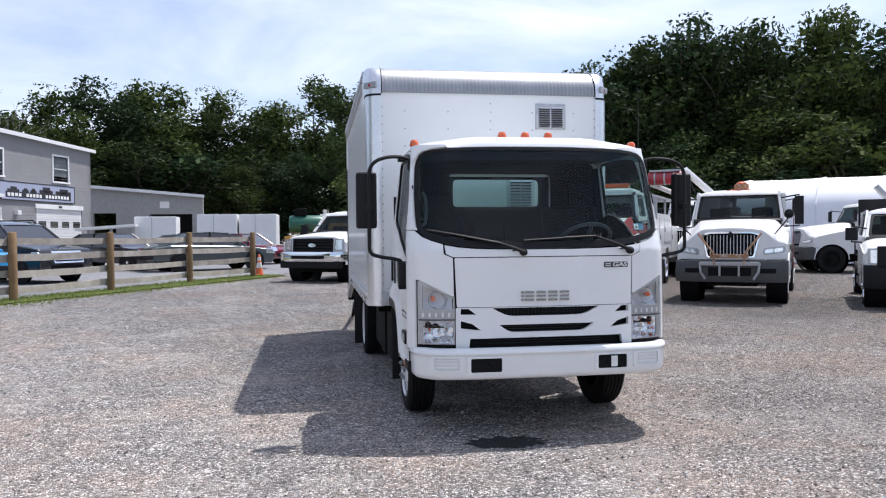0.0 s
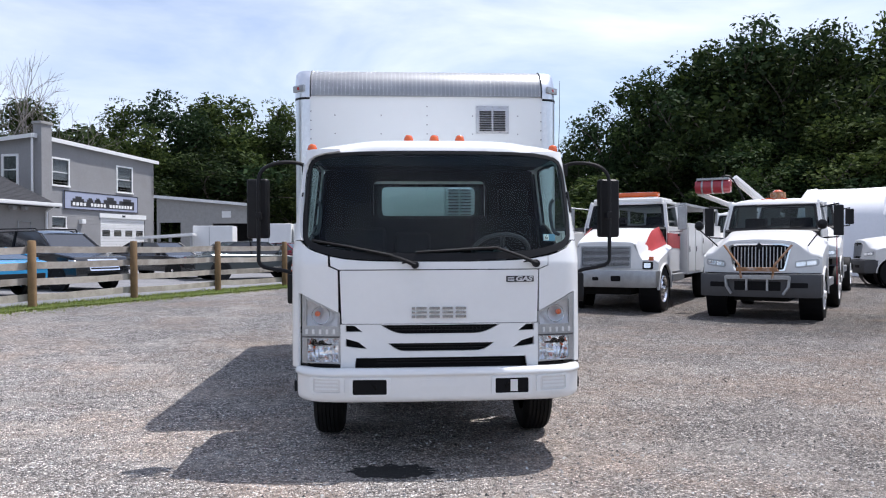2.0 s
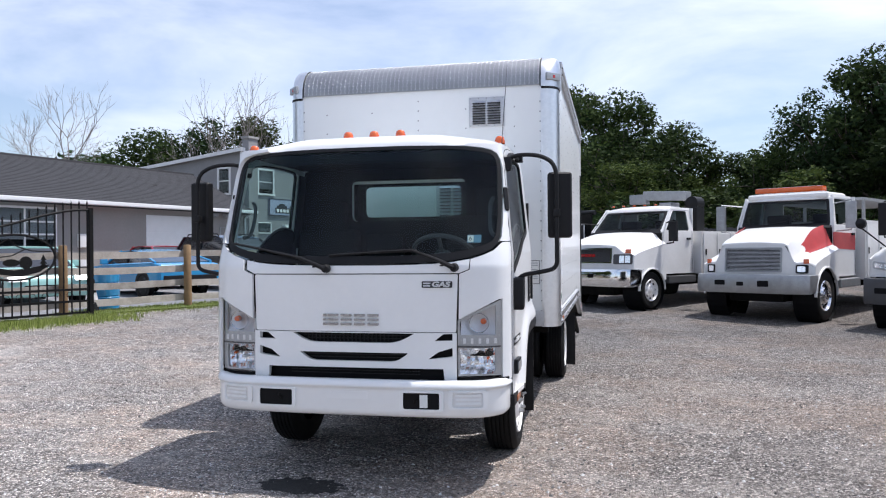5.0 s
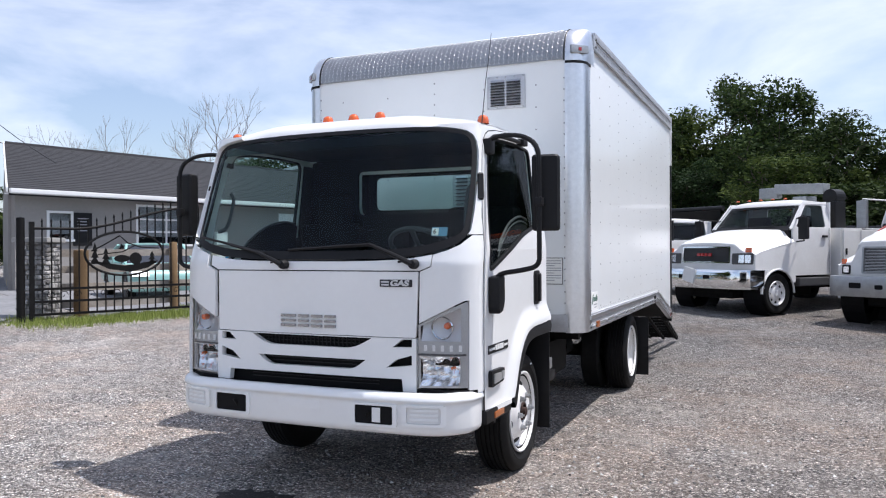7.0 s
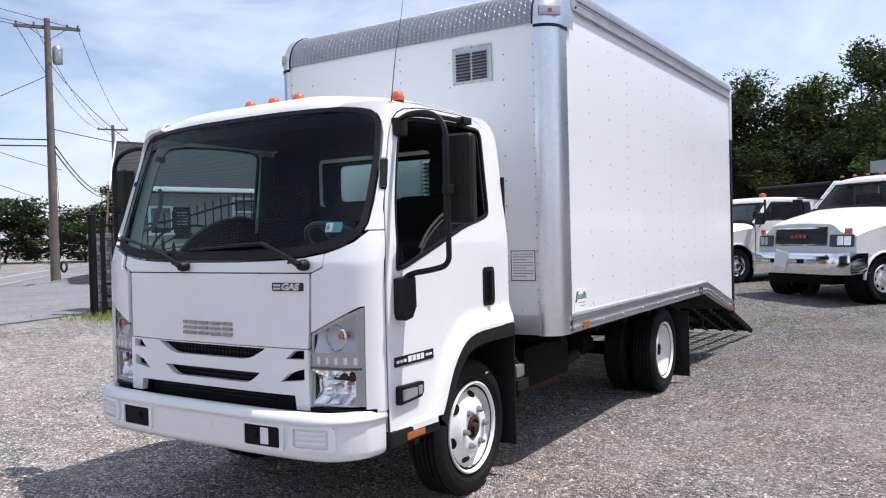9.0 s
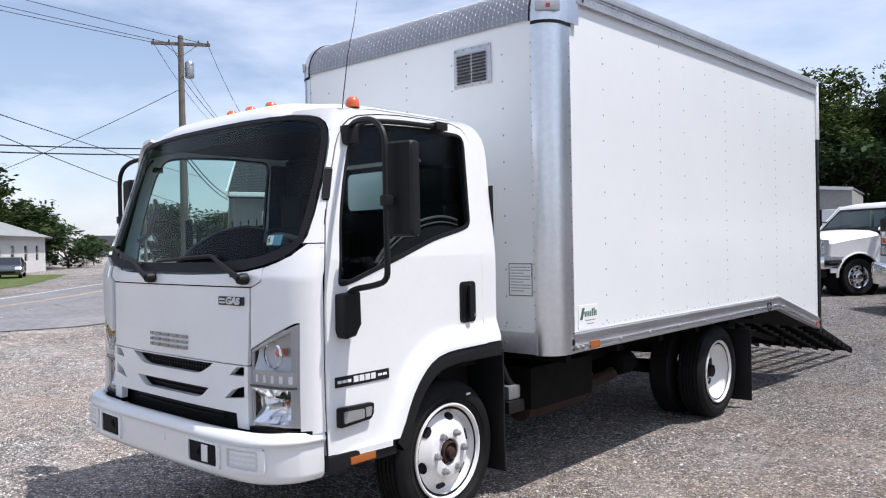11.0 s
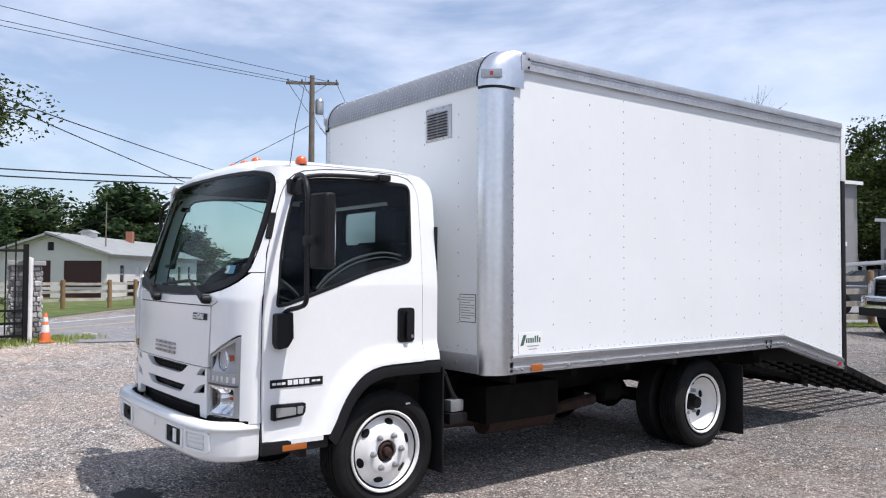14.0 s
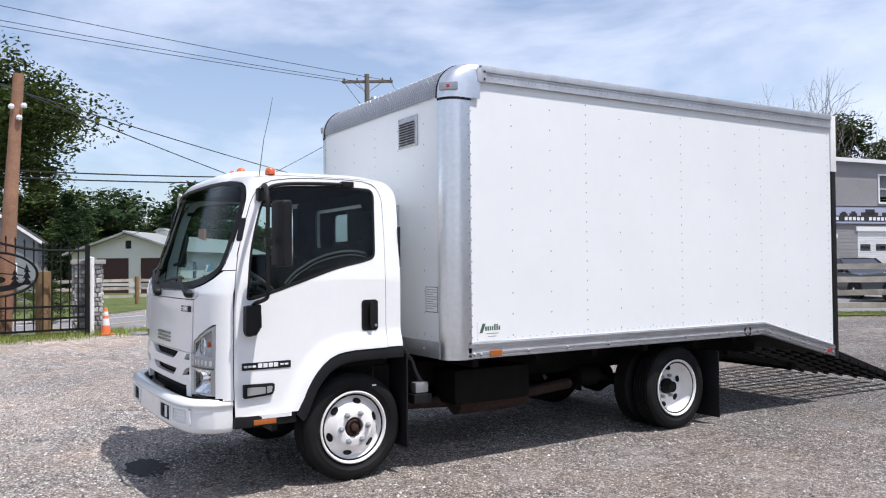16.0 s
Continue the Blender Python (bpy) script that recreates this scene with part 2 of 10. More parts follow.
ALUDULL = mat("dull_aluminium", (0.56, 0.57, 0.59), 0.5, 0.85, var=0.08, scale=3, fine=0.06, dirt=(0.3, 0.29, 0.28), dirt_amount=0.3, dirt_scale=5)
CHROME = mat("chrome", (0.82, 0.83, 0.84), 0.08, 1.0, var=0.0, fine=0.02)
TREAD = mat("dull_tread_plate", (0.33, 0.335, 0.34), 0.42, 1.0, var=0.12, scale=4, fine=0.1)
STEEL = mat("galvanised_steel", (0.38, 0.39, 0.4), 0.45, 0.8, var=0.12, scale=8, fine=0.1)
RUST = mat("rusty_hub", (0.045, 0.024, 0.018), 0.8, 0.3, var=0.35, scale=20, fine=0.2, bump=0.2)
RUSTBRACE = mat("rusty_painted_bracket", (0.33, 0.17, 0.08), 0.75, 0.1, var=0.3, scale=20, fine=0.2, dirt=(0.6, 0.58, 0.55), dirt_amount=0.6, dirt_scale=9)
WHEELWHITE = mat("white_wheel_paint", (0.78, 0.77, 0.755), 0.4, var=0.04, scale=8, fine=0.03, dirt=(0.42, 0.34, 0.27), dirt_amount=0.25, dirt_scale=8)
AMBER = mat("amber_lens", (0.62, 0.1, 0.012), 0.2, var=0.1, fine=0.03, coat=0.8)
AMBERDARK = mat("dark_amber_reflector", (0.36, 0.1, 0.015), 0.3, var=0.1, fine=0.05, coat=0.4)
REDLENS = mat("red_lens", (0.42, 0.02, 0.02), 0.2, var=0.1, fine=0.03, coat=0.8)
LAMPGREY = mat("grey_lamp_reflector", (0.42, 0.43, 0.44), 0.28, 0.55, var=0.05, fine=0.05)
REFLECTOR = mat("lamp_reflector", (0.92, 0.93, 0.95), 0.22, 1.0, var=0.0, fine=0.03)
PALEGREY = mat("pale_lamp_grey", (0.6, 0.61, 0.62), 0.35, 0.4, var=0.03, fine=0.03)
DARKCHROME = mat("dark_chrome_letter", (0.3, 0.31, 0.33), 0.2, 1.0, var=0.0, fine=0.02)
LENSCLEAR = glass_mat("clear_lamp_lens", (0.96, 0.97, 0.98), 0.02, 0.97)
GLASS = glass_mat("tinted_truck_glass", (0.80, 0.97, 0.95), 0.0, 0.88, 0.42)
DOORGLASS = glass_mat("dark_door_glass", (0.84, 0.98, 0.96), 0.0, 0.8, 0.36)
VISORGLASS = glass_mat("shaded_windscreen_band", (0.55, 0.8, 0.85), 0.0, 0.7, 0.3)
TRUCKGLASS = glass_mat("dark_truck_glass", (0.72, 0.85, 0.86), 0.0, 0.5, 0.45)
HOUSEGLASS = glass_mat("house_window_glass", (0.85, 0.88, 0.9), 0.02, 0.8, 0.7)
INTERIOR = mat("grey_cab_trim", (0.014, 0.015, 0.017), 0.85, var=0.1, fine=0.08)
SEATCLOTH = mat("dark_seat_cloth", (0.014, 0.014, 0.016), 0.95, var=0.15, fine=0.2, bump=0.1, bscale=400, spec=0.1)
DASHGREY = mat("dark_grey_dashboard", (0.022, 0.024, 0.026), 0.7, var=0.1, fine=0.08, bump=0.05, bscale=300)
PAPER = mat("white_paper", (0.78, 0.78, 0.76), 0.7, var=0.03, fine=0.02)
INK = mat("dark_ink", (0.03, 0.03, 0.035), 0.6, var=0.0, fine=0.05)
INKGREY = mat("grey_ink", (0.3, 0.31, 0.33), 0.6, var=0.0, fine=0.05)
GREENINK = mat("dark_green_ink", (0.05, 0.12, 0.09), 0.6, var=0.0, fine=0.05)
STICKERBLUE = mat("blue_sticker", (0.12, 0.25, 0.36), 0.4, var=0.05, fine=0.05)
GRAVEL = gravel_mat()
STONEBITS = chip_mat()
ASPHALT = mat("worn_asphalt", (0.185, 0.186, 0.195), 0.9, var=0.12, scale=0.5, fine=0.25, bump=0.3, bscale=150, spec=0.25, dirt=(0.28, 0.275, 0.27), dirt_amount=0.5, dirt_scale=0.7)
ROADPAINT = mat("road_paint", (0.68, 0.68, 0.66), 0.8, var=0.1, scale=4, fine=0.2, dirt=(0.25, 0.25, 0.25), dirt_amount=0.5, dirt_scale=8)
YELLOWPAINT = mat("yellow_road_paint", (0.47, 0.36, 0.2), 0.8, var=0.1, scale=4, fine=0.2, dirt=(0.25, 0.22, 0.2), dirt_amount=0.6, dirt_scale=6)
TURF = mat("turf", (0.085, 0.115, 0.038), 0.95, var=0.3, scale=1.5, fine=0.35, spec=0.1, dirt=(0.2, 0.17, 0.1), dirt_amount=0.5, dirt_scale=1.2)
BLADES = leaf_mat("grass_blades", (0.14, 0.2, 0.04), (0.36, 0.4, 0.12))
OIL = mat("oil_stained_gravel", (0.022, 0.021, 0.02), 0.8, var=0.5, scale=25, fine=0.6, bump=1.0, bscale=50)
POSTWOOD = mat("brown_treated_post", (0.2, 0.125, 0.06), 0.85, var=0.2, scale=4, fine=0.2, bump=0.2, bscale=40, rand=0.12)
RAILWOOD = mat("weathered_rail", (0.36, 0.32, 0.275), 0.88, var=0.2, scale=3, fine=0.15, bump=0.2, bscale=50, rand=0.15, dirt=(0.55, 0.52, 0.48), dirt_amount=0.6, dirt_scale=1.5)
POLEWOOD = mat("utility_pole_wood", (0.16, 0.135, 0.11), 0.9, var=0.2, scale=2, fine=0.25, bump=0.3, bscale=30)
REDPOLEWOOD = mat("brown_pole_wood", (0.26, 0.14, 0.085), 0.9, var=0.2, scale=3, fine=0.25, bump=0.3, bscale=30)
WIRE = mat("black_cable", (0.02, 0.02, 0.022), 0.6, var=0.05, fine=0.05)
IRON = mat("black_iron", (0.010, 0.0095, 0.0095), 0.6, var=0.2, fine=0.15, bump=0.1, spec=0.15)
FIELDSTONE = mat("field_stone", (0.33, 0.32, 0.31), 0.9, var=0.2, scale=8, fine=0.2, bump=0.4, bscale=40, rand=0.35)
MORTAR = mat("mortar", (0.25, 0.245, 0.235), 0.95, var=0.1, scale=6, fine=0.2)
CAPSTONE = mat("concrete_cap", (0.33, 0.325, 0.31), 0.9, var=0.1, scale=4, fine=0.15)
GREYBLOCK = mat("grey_painted_block", (0.27, 0.268, 0.27), 0.85, var=0.06, scale=0.8, fine=0.06, bump=0.15, bscale=25, dirt=(0.22, 0.21, 0.2), dirt_amount=0.4, dirt_scale=1.0)
TAUPE = mat("taupe_painted_wall", (0.27, 0.255, 0.24), 0.85, var=0.05, scale=0.8, fine=0.05, bump=0.08, bscale=25)
BLUEGREYSIDING = mat("blue_grey_siding", (0.2, 0.225, 0.24), 0.75, var=0.06, scale=1, fine=0.05)
SHINGLE = mat("charcoal_shingles", (0.027, 0.027, 0.030), 0.95, var=0.15, scale=1.5, fine=0.3, bump=0.3, bscale=60)
WHITETRIM = mat("white_trim", (0.76, 0.76, 0.75), 0.5, var=0.04, scale=2, fine=0.03)
# near-black that stands in for the shade inside openings
INSIDESHADE = mat("inside_shade", (0.02, 0.02, 0.022), 0.9, var=0.1, fine=0.1)
WHITEWASH = mat("whitewashed_block", (0.64, 0.63, 0.61), 0.8, var=0.05, scale=1, fine=0.05, bump=0.1, bscale=20, dirt=(0.6, 0.58, 0.54), dirt_amount=0.3, dirt_scale=1)
METALROOF = mat("pale_metal_roof", (0.30, 0.31, 0.30), 0.5, 0.2, var=0.16, scale=1, fine=0.1, dirt=(0.16, 0.15, 0.13), dirt_amount=0.3, dirt_scale=1.5)
MAROON = mat("maroon_door", (0.045, 0.014, 0.014), 0.6, var=0.1, fine=0.1)
BRICK = mat("red_brick", (0.3, 0.12, 0.08), 0.9, var=0.2, scale=6, fine=0.2)
SIGNBLUE = mat("grey_blue_sign", (0.36, 0.39, 0.5), 0.5, var=0.04, fine=0.03)
BARK = mat("bark", (0.1, 0.085, 0.07), 0.95, var=0.25, scale=3, fine=0.3, bump=0.5, bscale=25)
DEADBARK = mat("grey_dead_bark", (0.2, 0.18, 0.165), 0.95, var=0.2, scale=3, fine=0.3)
LEAF_A = leaf_mat("dark_leaves", (0.009, 0.02, 0.008), (0.052, 0.078, 0.022))
RIVET = mat("grey_rivet", (0.3, 0.3, 0.31), 0.5, 0.5, var=0.1, fine=0.1)
LEAF_B = leaf_mat("mid_green_leaves", (0.016, 0.032, 0.01), (0.09, 0.12, 0.032))
LEAF_C = leaf_mat("bluish_leaves", (0.014, 0.03, 0.013), (0.052, 0.088, 0.034))
REDPAINT = mat("red_paint", (0.3, 0.016, 0.028), 0.35, var=0.08, fine=0.04, coat=0.5)
REDFADED = mat("faded_red_stripe", (0.42, 0.045, 0.045), 0.45, var=0.12, scale=3, fine=0.05)
BLUECAR = mat("bright_blue_paint", (0.035, 0.26, 0.5), 0.25, var=0.03, fine=0.02, coat=0.8)
BLACKCAR = mat("black_car_paint", (0.012, 0.013, 0.016), 0.2, var=0.05, fine=0.02, coat=1.0)
GREYCAR = mat("grey_green_car_paint", (0.1, 0.115, 0.115), 0.25, 0.4, var=0.04, fine=0.03, coat=0.8)
SILVERCAR = mat("silver_car_paint", (0.5, 0.52, 0.54), 0.25, 0.5, var=0.03, fine=0.03, coat=0.8)
TEALCAR = mat("pale_teal_paint", (0.33, 0.58, 0.53), 0.3, var=0.04, fine=0.03, coat=0.6)
BURGUNDY = mat("burgundy_car_paint", (0.16, 0.02, 0.035), 0.25, var=0.04, fine=0.03, coat=0.8)
ORANGEPAINT = mat("orange_yellow_paint", (0.55, 0.27, 0.05), 0.4, var=0.08, fine=0.05)
GREENTANK = mat("dark_green_tank_paint", (0.02, 0.11, 0.07), 0.4, var=0.08, fine=0.05)
CONEORANGE = mat("orange_cone_plastic", (0.65, 0.14, 0.04), 0.55, var=0.1, fine=0.1)
CONEWHITE = mat("white_reflective_sleeve", (0.75, 0.74, 0.72), 0.5, var=0.05, fine=0.08)
BINBLUE = mat("blue_bin_plastic", (0.05, 0.08, 0.22), 0.5, var=0.08, fine=0.05)
CANVAS = mat("white_canvas", (0.78, 0.78, 0.8), 0.7, var=0.03, scale=0.6, fine=0.02)

# ---- mesh helpers ----


def part(name, bm, material, parent=None, label="", smooth=False, ob_m=None, category="", group="", kind=""):
    """Links a bmesh as one mesh object, under a thing or part where one is given."""
    me = bpy.data.meshes.new(name)
    bmesh.ops.recalc_face_normals(bm, faces=bm.faces[:])
    bm.to_mesh(me)
    bm.free()
    me.materials.append(material)
    if smooth:
        for p in me.polygons:
            p.use_smooth = True
        me.set_sharp_from_angle(angle=radians(35))
    ob = new(name, me)
    if parent is not None:
        ob.parent = parent
    if ob_m is not None:
        ob.matrix_basis = ob_m
    return tagged(ob, label, category, group, kind)


def mesh_part(name, verts, faces, material, parent=None, label="", smooth=False, kind="", category=""):
    me = bpy.data.meshes.new(name)
    me.from_pydata(verts, [], faces)
    me.materials.append(material)
    if smooth:
        for p in me.polygons:
            p.use_smooth = True
    ob = new(name, me)
    if parent is not None:
        ob.parent = parent
    return tagged(ob, label, category, kind=kind)


def thing(name, m, label, category, group="", kind=""):
    """An Empty at a thing's base."""
    ob = new(name)
    ob.empty_display_size = 0.2
    ob.matrix_basis = m
    return tagged(ob, label, category, group, kind)


def box(x0, x1, y0, y1, z0, z1, bevel=0.0, bm=None, m=None, seg=2):
    b = bmesh.new()
    bmesh.ops.create_cube(b, size=1.0)
    for v in b.verts:
        v.co = Vector((x0 + (v.co.x + 0.5) * (x1 - x0), y0 + (v.co.y + 0.5) * (y1 - y0), z0 + (v.co.z + 0.5) * (z1 - z0)))
    if bevel:
        bmesh.ops.bevel(b, geom=b.edges[:], offset=bevel, segments=seg, profile=0.7, affect="EDGES")
    if m is not None:
        b.transform(m)
    return merge(bm, b)


def merge(bm, b):
    if bm is None:
        return b
    me = bpy.data.meshes.new("tmp")
    b.to_mesh(me)
    b.free()
    bm.from_mesh(me)
    bpy.data.meshes.remove(me)
    return bm


def prism(pts, axis, a0, a1, bevel=0.0, bm=None, m=None, seg=2):
    """A polygon extruded along x, y or z. pts are the two other coordinates, in order."""
    b = bmesh.new()

    def at(p, a):
        return {"x": (a, p[0], p[1]), "y": (p[0], a, p[1]), "z": (p[0], p[1], a)}[axis]

    lo = [b.verts.new(at(p, a0)) for p in pts]
    hi = [b.verts.new(at(p, a1)) for p in pts]
    b.faces.new(lo)
    b.faces.new(hi[::-1])
    n = len(pts)
    for i in range(n):
        b.faces.new((lo[i], hi[i], hi[(i + 1) % n], lo[(i + 1) % n]))
    bmesh.ops.recalc_face_normals(b, faces=b.faces[:])
    if bevel:
        bmesh.ops.bevel(b, geom=b.edges[:], offset=bevel, segments=seg, profile=0.7, affect="EDGES")
    if m is not None:
        b.transform(m)
    return merge(bm, b)


def lathe(profile, axis="x", seg=40, centre=(0, 0, 0), bm=None, m=None, arc=2 * math.pi):
    """Turns (radius, along) pairs round an axis."""
    b = bmesh.new()
    rings = []
    closed = arc > 6.28
    for r, a in profile:
        ring = []
        for i in range(seg if closed else seg + 1):
            t = arc * i / seg
            c, s = r * math.cos(t), r * math.sin(t)
            p = {"x": (a, c, s), "y": (c, a, s), "z": (c, s, a)}[axis]
            ring.append(b.verts.new(Vector(p) + Vector(centre)))
        rings.append(ring)
    n = len(rings[0])
    for u, v in zip(rings, rings[1:]):
        for i in range(n if closed else n - 1):
            j = (i + 1) % n
            b.faces.new((u[i], u[j], v[j], v[i]))
    if m is not None:
        b.transform(m)
    return merge(bm, b)


def rod(a, c, r, seg=8, bm=None, r2=None):
    """A round bar from a to c, capped."""
    a, c = Vector(a), Vector(c)
    d = c - a
    q = d.to_track_quat("Z", "Y").to_matrix().to_4x4()
    b = bmesh.new()
    bmesh.ops.create_cone(b, cap_ends=True, segments=seg, radius1=r, radius2=r if r2 is None else r2, depth=d.length)
    b.transform(Matrix.Translation((a + c) / 2) @ q)
    return merge(bm, b)


def tube(pts, r, seg=8, bm=None, r_end=None, rounds=0):
    """A bent pipe along points, with rounded corners where asked for."""
    pts = [Vector(p) for p in pts]
    for _ in range(rounds):
        q = [pts[0]]
        for a, c in zip(pts, pts[1:]):
            q += [a.lerp(c, 0.25), a.lerp(c, 0.75)]
        pts = q + [pts[-1]]
    b = bmesh.new()
    rings = []
    up = Vector((0.13, 0.21, 0.97))
    n = len(pts)
    for i, p in enumerate(pts):
        d = (pts[min(i + 1, n - 1)] - pts[max(i - 1, 0)]).normalized()
        s = d.cross(up)
        if s.length < 1e-3:
            s = d.cross(Vector((1, 0, 0)))
        s.normalize()
        u = s.cross(d).normalized()
        up = u
        rr = r if r_end is None else r + (r_end - r) * i / (n - 1)
        rings.append([b.verts.new(p + rr * (math.cos(2 * math.pi * k / seg) * s + math.sin(2 * math.pi * k / seg) * u)) for k in range(seg)])
    for a, c in zip(rings, rings[1:]):
        for k in range(seg):
            b.faces.new((a[k], a[(k + 1) % seg], c[(k + 1) % seg], c[k]))
    b.faces.new(rings[0][::-1])
    b.faces.new(rings[-1])
    return merge(bm, b)


def span(poly, z):
    """The intervals of a polygon in its first coordinate at height z."""
    xs = []
    n = len(poly)
    for i in range(n):
        (x0, z0), (x1, z1) = poly[i], poly[(i + 1) % n]
        if (z0 - z) * (z1 - z) < 0:
            xs.append(x0 + (x1 - x0) * (z - z0) / (z1 - z0))
    xs.sort()
    return [(xs[i], xs[i + 1]) for i in range(0, len(xs) - 1, 2)]


def thicken(b, d):
    """Gives an open sheet a thickness d against its normals."""
    b.normal_update()
    vs, fs = b.verts[:], b.faces[:]
    rim = [e for e in b.edges if len(e.link_faces) == 1]
    twin = {v: b.verts.new(v.co - v.normal * d) for v in vs}
    for fc in fs:
        b.faces.new([twin[v] for v in reversed(fc.verts)])
    for e in rim:
        u, w = e.verts
        try:
            b.faces.new((u, w, twin[w], twin[u]))
        except ValueError:
            pass
    return b


def patch(surf, outer, holes=(), step=0.05, thick=0.0, bm=None, flip=False):
    """A panel on a curved surface: surf(a, z) gives a point; outer and holes are outlines in (a, z)."""
    b = bmesh.new()
    zs = []
    for z in sorted(p[1] for poly in (outer, *holes) for p in poly):
        if not zs or z - zs[-1] > 2e-4:
            zs.append(z)
    rows = []
    for z0, z1 in zip(zs, zs[1:]):
        if z1 - z0 < 1e-4:
            continue
        k = max(1, math.ceil((z1 - z0) / step))
        rows += [(z0 + (z1 - z0) * i / k, z0 + (z1 - z0) * (i + 1) / k) for i in range(k)]

    def cuts(z):
        iv = span(outer, z)
        for hpoly in holes:
            for s in span(hpoly, z):
                nxt = []
                for l, r in iv:
                    if s[1] <= l or s[0] >= r:
                        nxt.append((l, r))
                    else:
                        if s[0] > l:
                            nxt.append((l, s[0]))
                        if s[1] < r:
                            nxt.append((s[1], r))
                iv = nxt
        return sorted(iv)

    for z0, z1 in rows:
        e = min(0.2 * (z1 - z0), 2.1e-4)
        lo, hi = cuts(z0 + e), cuts(z1 - e)
        if len(lo) != len(hi):
            lo = hi = cuts(0.5 * (z0 + z1))
        for (l0, r0), (l1, r1) in zip(lo, hi):
            # columns on one grid for all rows, so that rows share their vertices
            g0, g1 = max(l0, l1) + 0.2 * step, min(r0, r1) - 0.2 * step
            grid = [i * step for i in range(math.ceil(g0 / step), math.floor(g1 / step) + 1)] if g1 > g0 else []
            ca, cb = [l0, *grid, r0], [l1, *grid, r1]
            aa, bb = [ca[0]], [cb[0]]
            for i in range(1, len(ca)):
                n = max(1, math.ceil(max(ca[i] - ca[i - 1], cb[i] - cb[i - 1]) / (1.3 * step)))
                aa += [ca[i - 1] + (ca[i] - ca[i - 1]) * j / n for j in range(1, n + 1)]
                bb += [cb[i - 1] + (cb[i] - cb[i - 1]) * j / n for j in range(1, n + 1)]
            va, vb = [b.verts.new(surf(a, z0)) for a in aa], [b.verts.new(surf(a, z1)) for a in bb]
            for i in range(len(aa) - 1):
                b.faces.new((va[i], va[i + 1], vb[i + 1], vb[i]))
    bmesh.ops.remove_doubles(b, verts=b.verts[:], dist=0.0008)
    bmesh.ops.dissolve_degenerate(b, edges=b.edges[:], dist=0.0004)
    if thick:
        b.normal_update()
        if flip:
            bmesh.ops.reverse_faces(b, faces=b.faces[:])
        thicken(b, thick)
    return merge(bm, b)


def rounded(pts, r, n=4):
    """An outline with its corners rounded to radius r (a number, or one for each corner)."""
    out = []
    k = len(pts)
    for i in range(k):
        p, a, c = Vector(pts[i]), Vector(pts[i - 1]), Vector(pts[(i + 1) % k])
        rr = r[i] if isinstance(r, (list, tuple)) else r
        if rr <= 0:
            out.append(tuple(p))
            continue
        u, w = (a - p), (c - p)
        d = min(rr, u.length * 0.48, w.length * 0.48)
        s, e = p + u.normalized() * d, p + w.normalized() * d
        for j in range(n + 1):
            t = j / n
            q = (1 - t) ** 2 * s + 2 * t * (1 - t) * p + t * t * e
            out.append((q.x, q.y))
    return out


def rect(x0, x1, z0, z1, r=0.0, n=4):
    return rounded([(x0, z0), (x1, z0), (x1, z1), (x0, z1)], r, n) if r else [(x0, z0), (x1, z0), (x1, z1), (x0, z1)]


def text_bm(body, size, extrude=0.002, bold=0.0):
    """Lettering with the built-in font, lying in x and y from its middle."""
    cu = bpy.data.curves.new("lettering", "FONT")
    cu.offset = bold
    cu.body, cu.size, cu.extrude, cu.align_x, cu.align_y = body, size, extrude, "CENTER", "CENTER"
    ob = bpy.data.objects.new("lettering", cu)
    scene.collection.objects.link(ob)
    me = bpy.data.meshes.new_from_object(ob)
    b = bmesh.new()
    b.from_mesh(me)
    bpy.data.objects.remove(ob)
    bpy.data.curves.remove(cu)
    bpy.data.meshes.remove(me)
    return b


def smooth01(t):
    t = min(1.0, max(0.0, t))
    return t * t * (3 - 2 * t)


def road_side(x, y):
    return 0.7 * (x + 20.9) + 0.71 * (y - 14.2)


def ground_z(x, y):
    """The lot is level at the truck and rises a little to the north-west; the road lies lower."""
    return 0.26 * smooth01((max(-0.6 * x + 0.8 * y, -1.8 * x) - 8.5) / 8.5) - 0.57 * min(smooth01((2.6 - road_side(x, y)) / 2.6), smooth01((-x - 9.3) / 5))

# ---- ground, road and lot ----


def ground_sheet():
    xs = sorted({round(v, 3) for v in (*np.arange(-50, 40.1, 1.0), *[-3000, -1200, -500, -240, -140, -90, -65], *[55, 80, 140, 240, 500, 1200, 3000])})
    ys = sorted({round(v, 3) for v in (*np.arange(-14, 60.1, 1.0), *[-3000, -1200, -500, -200, -90, -45, -25], *[75, 100, 150, 240, 500, 1200, 3000])})
    verts = [(x, y, ground_z(x, y)) for y in ys for x in xs]
    n = len(xs)
    faces = [(j * n + i, j * n + i + 1, (j + 1) * n + i + 1, (j + 1) * n + i) for j in range(len(ys) - 1) for i in range(n - 1)]
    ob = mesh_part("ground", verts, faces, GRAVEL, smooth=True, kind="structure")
    return tagged(ob, "grey crushed stone lot with tan dusty patches", "ground")


def draped(name, poly, lift, material, label, category, step=1.0, parent=None, kind="structure"):
    """A flat outline laid on the ground."""
    bm = patch(lambda x, y: (x, y, ground_z(x, y) + lift), poly, step=step)
    ob = part(name, bm, material, parent, label, smooth=True, category=category if parent is None else "", kind=kind if parent is None else "")
    return ob


ground_sheet()
ROAD_EDGE = [(-14.2, -60.0), (-14.2, -20.0), (-14.3, -6.0), (-15.0, 2.0), (-16.2, 6.5), (-17.8, 9.8), (-20.9, 14.2), (-24.6, 18.2), (-30.6, 23.7), (-40.4, 32.6), (-60.0, 50.5), (-110.0, 96.0)]


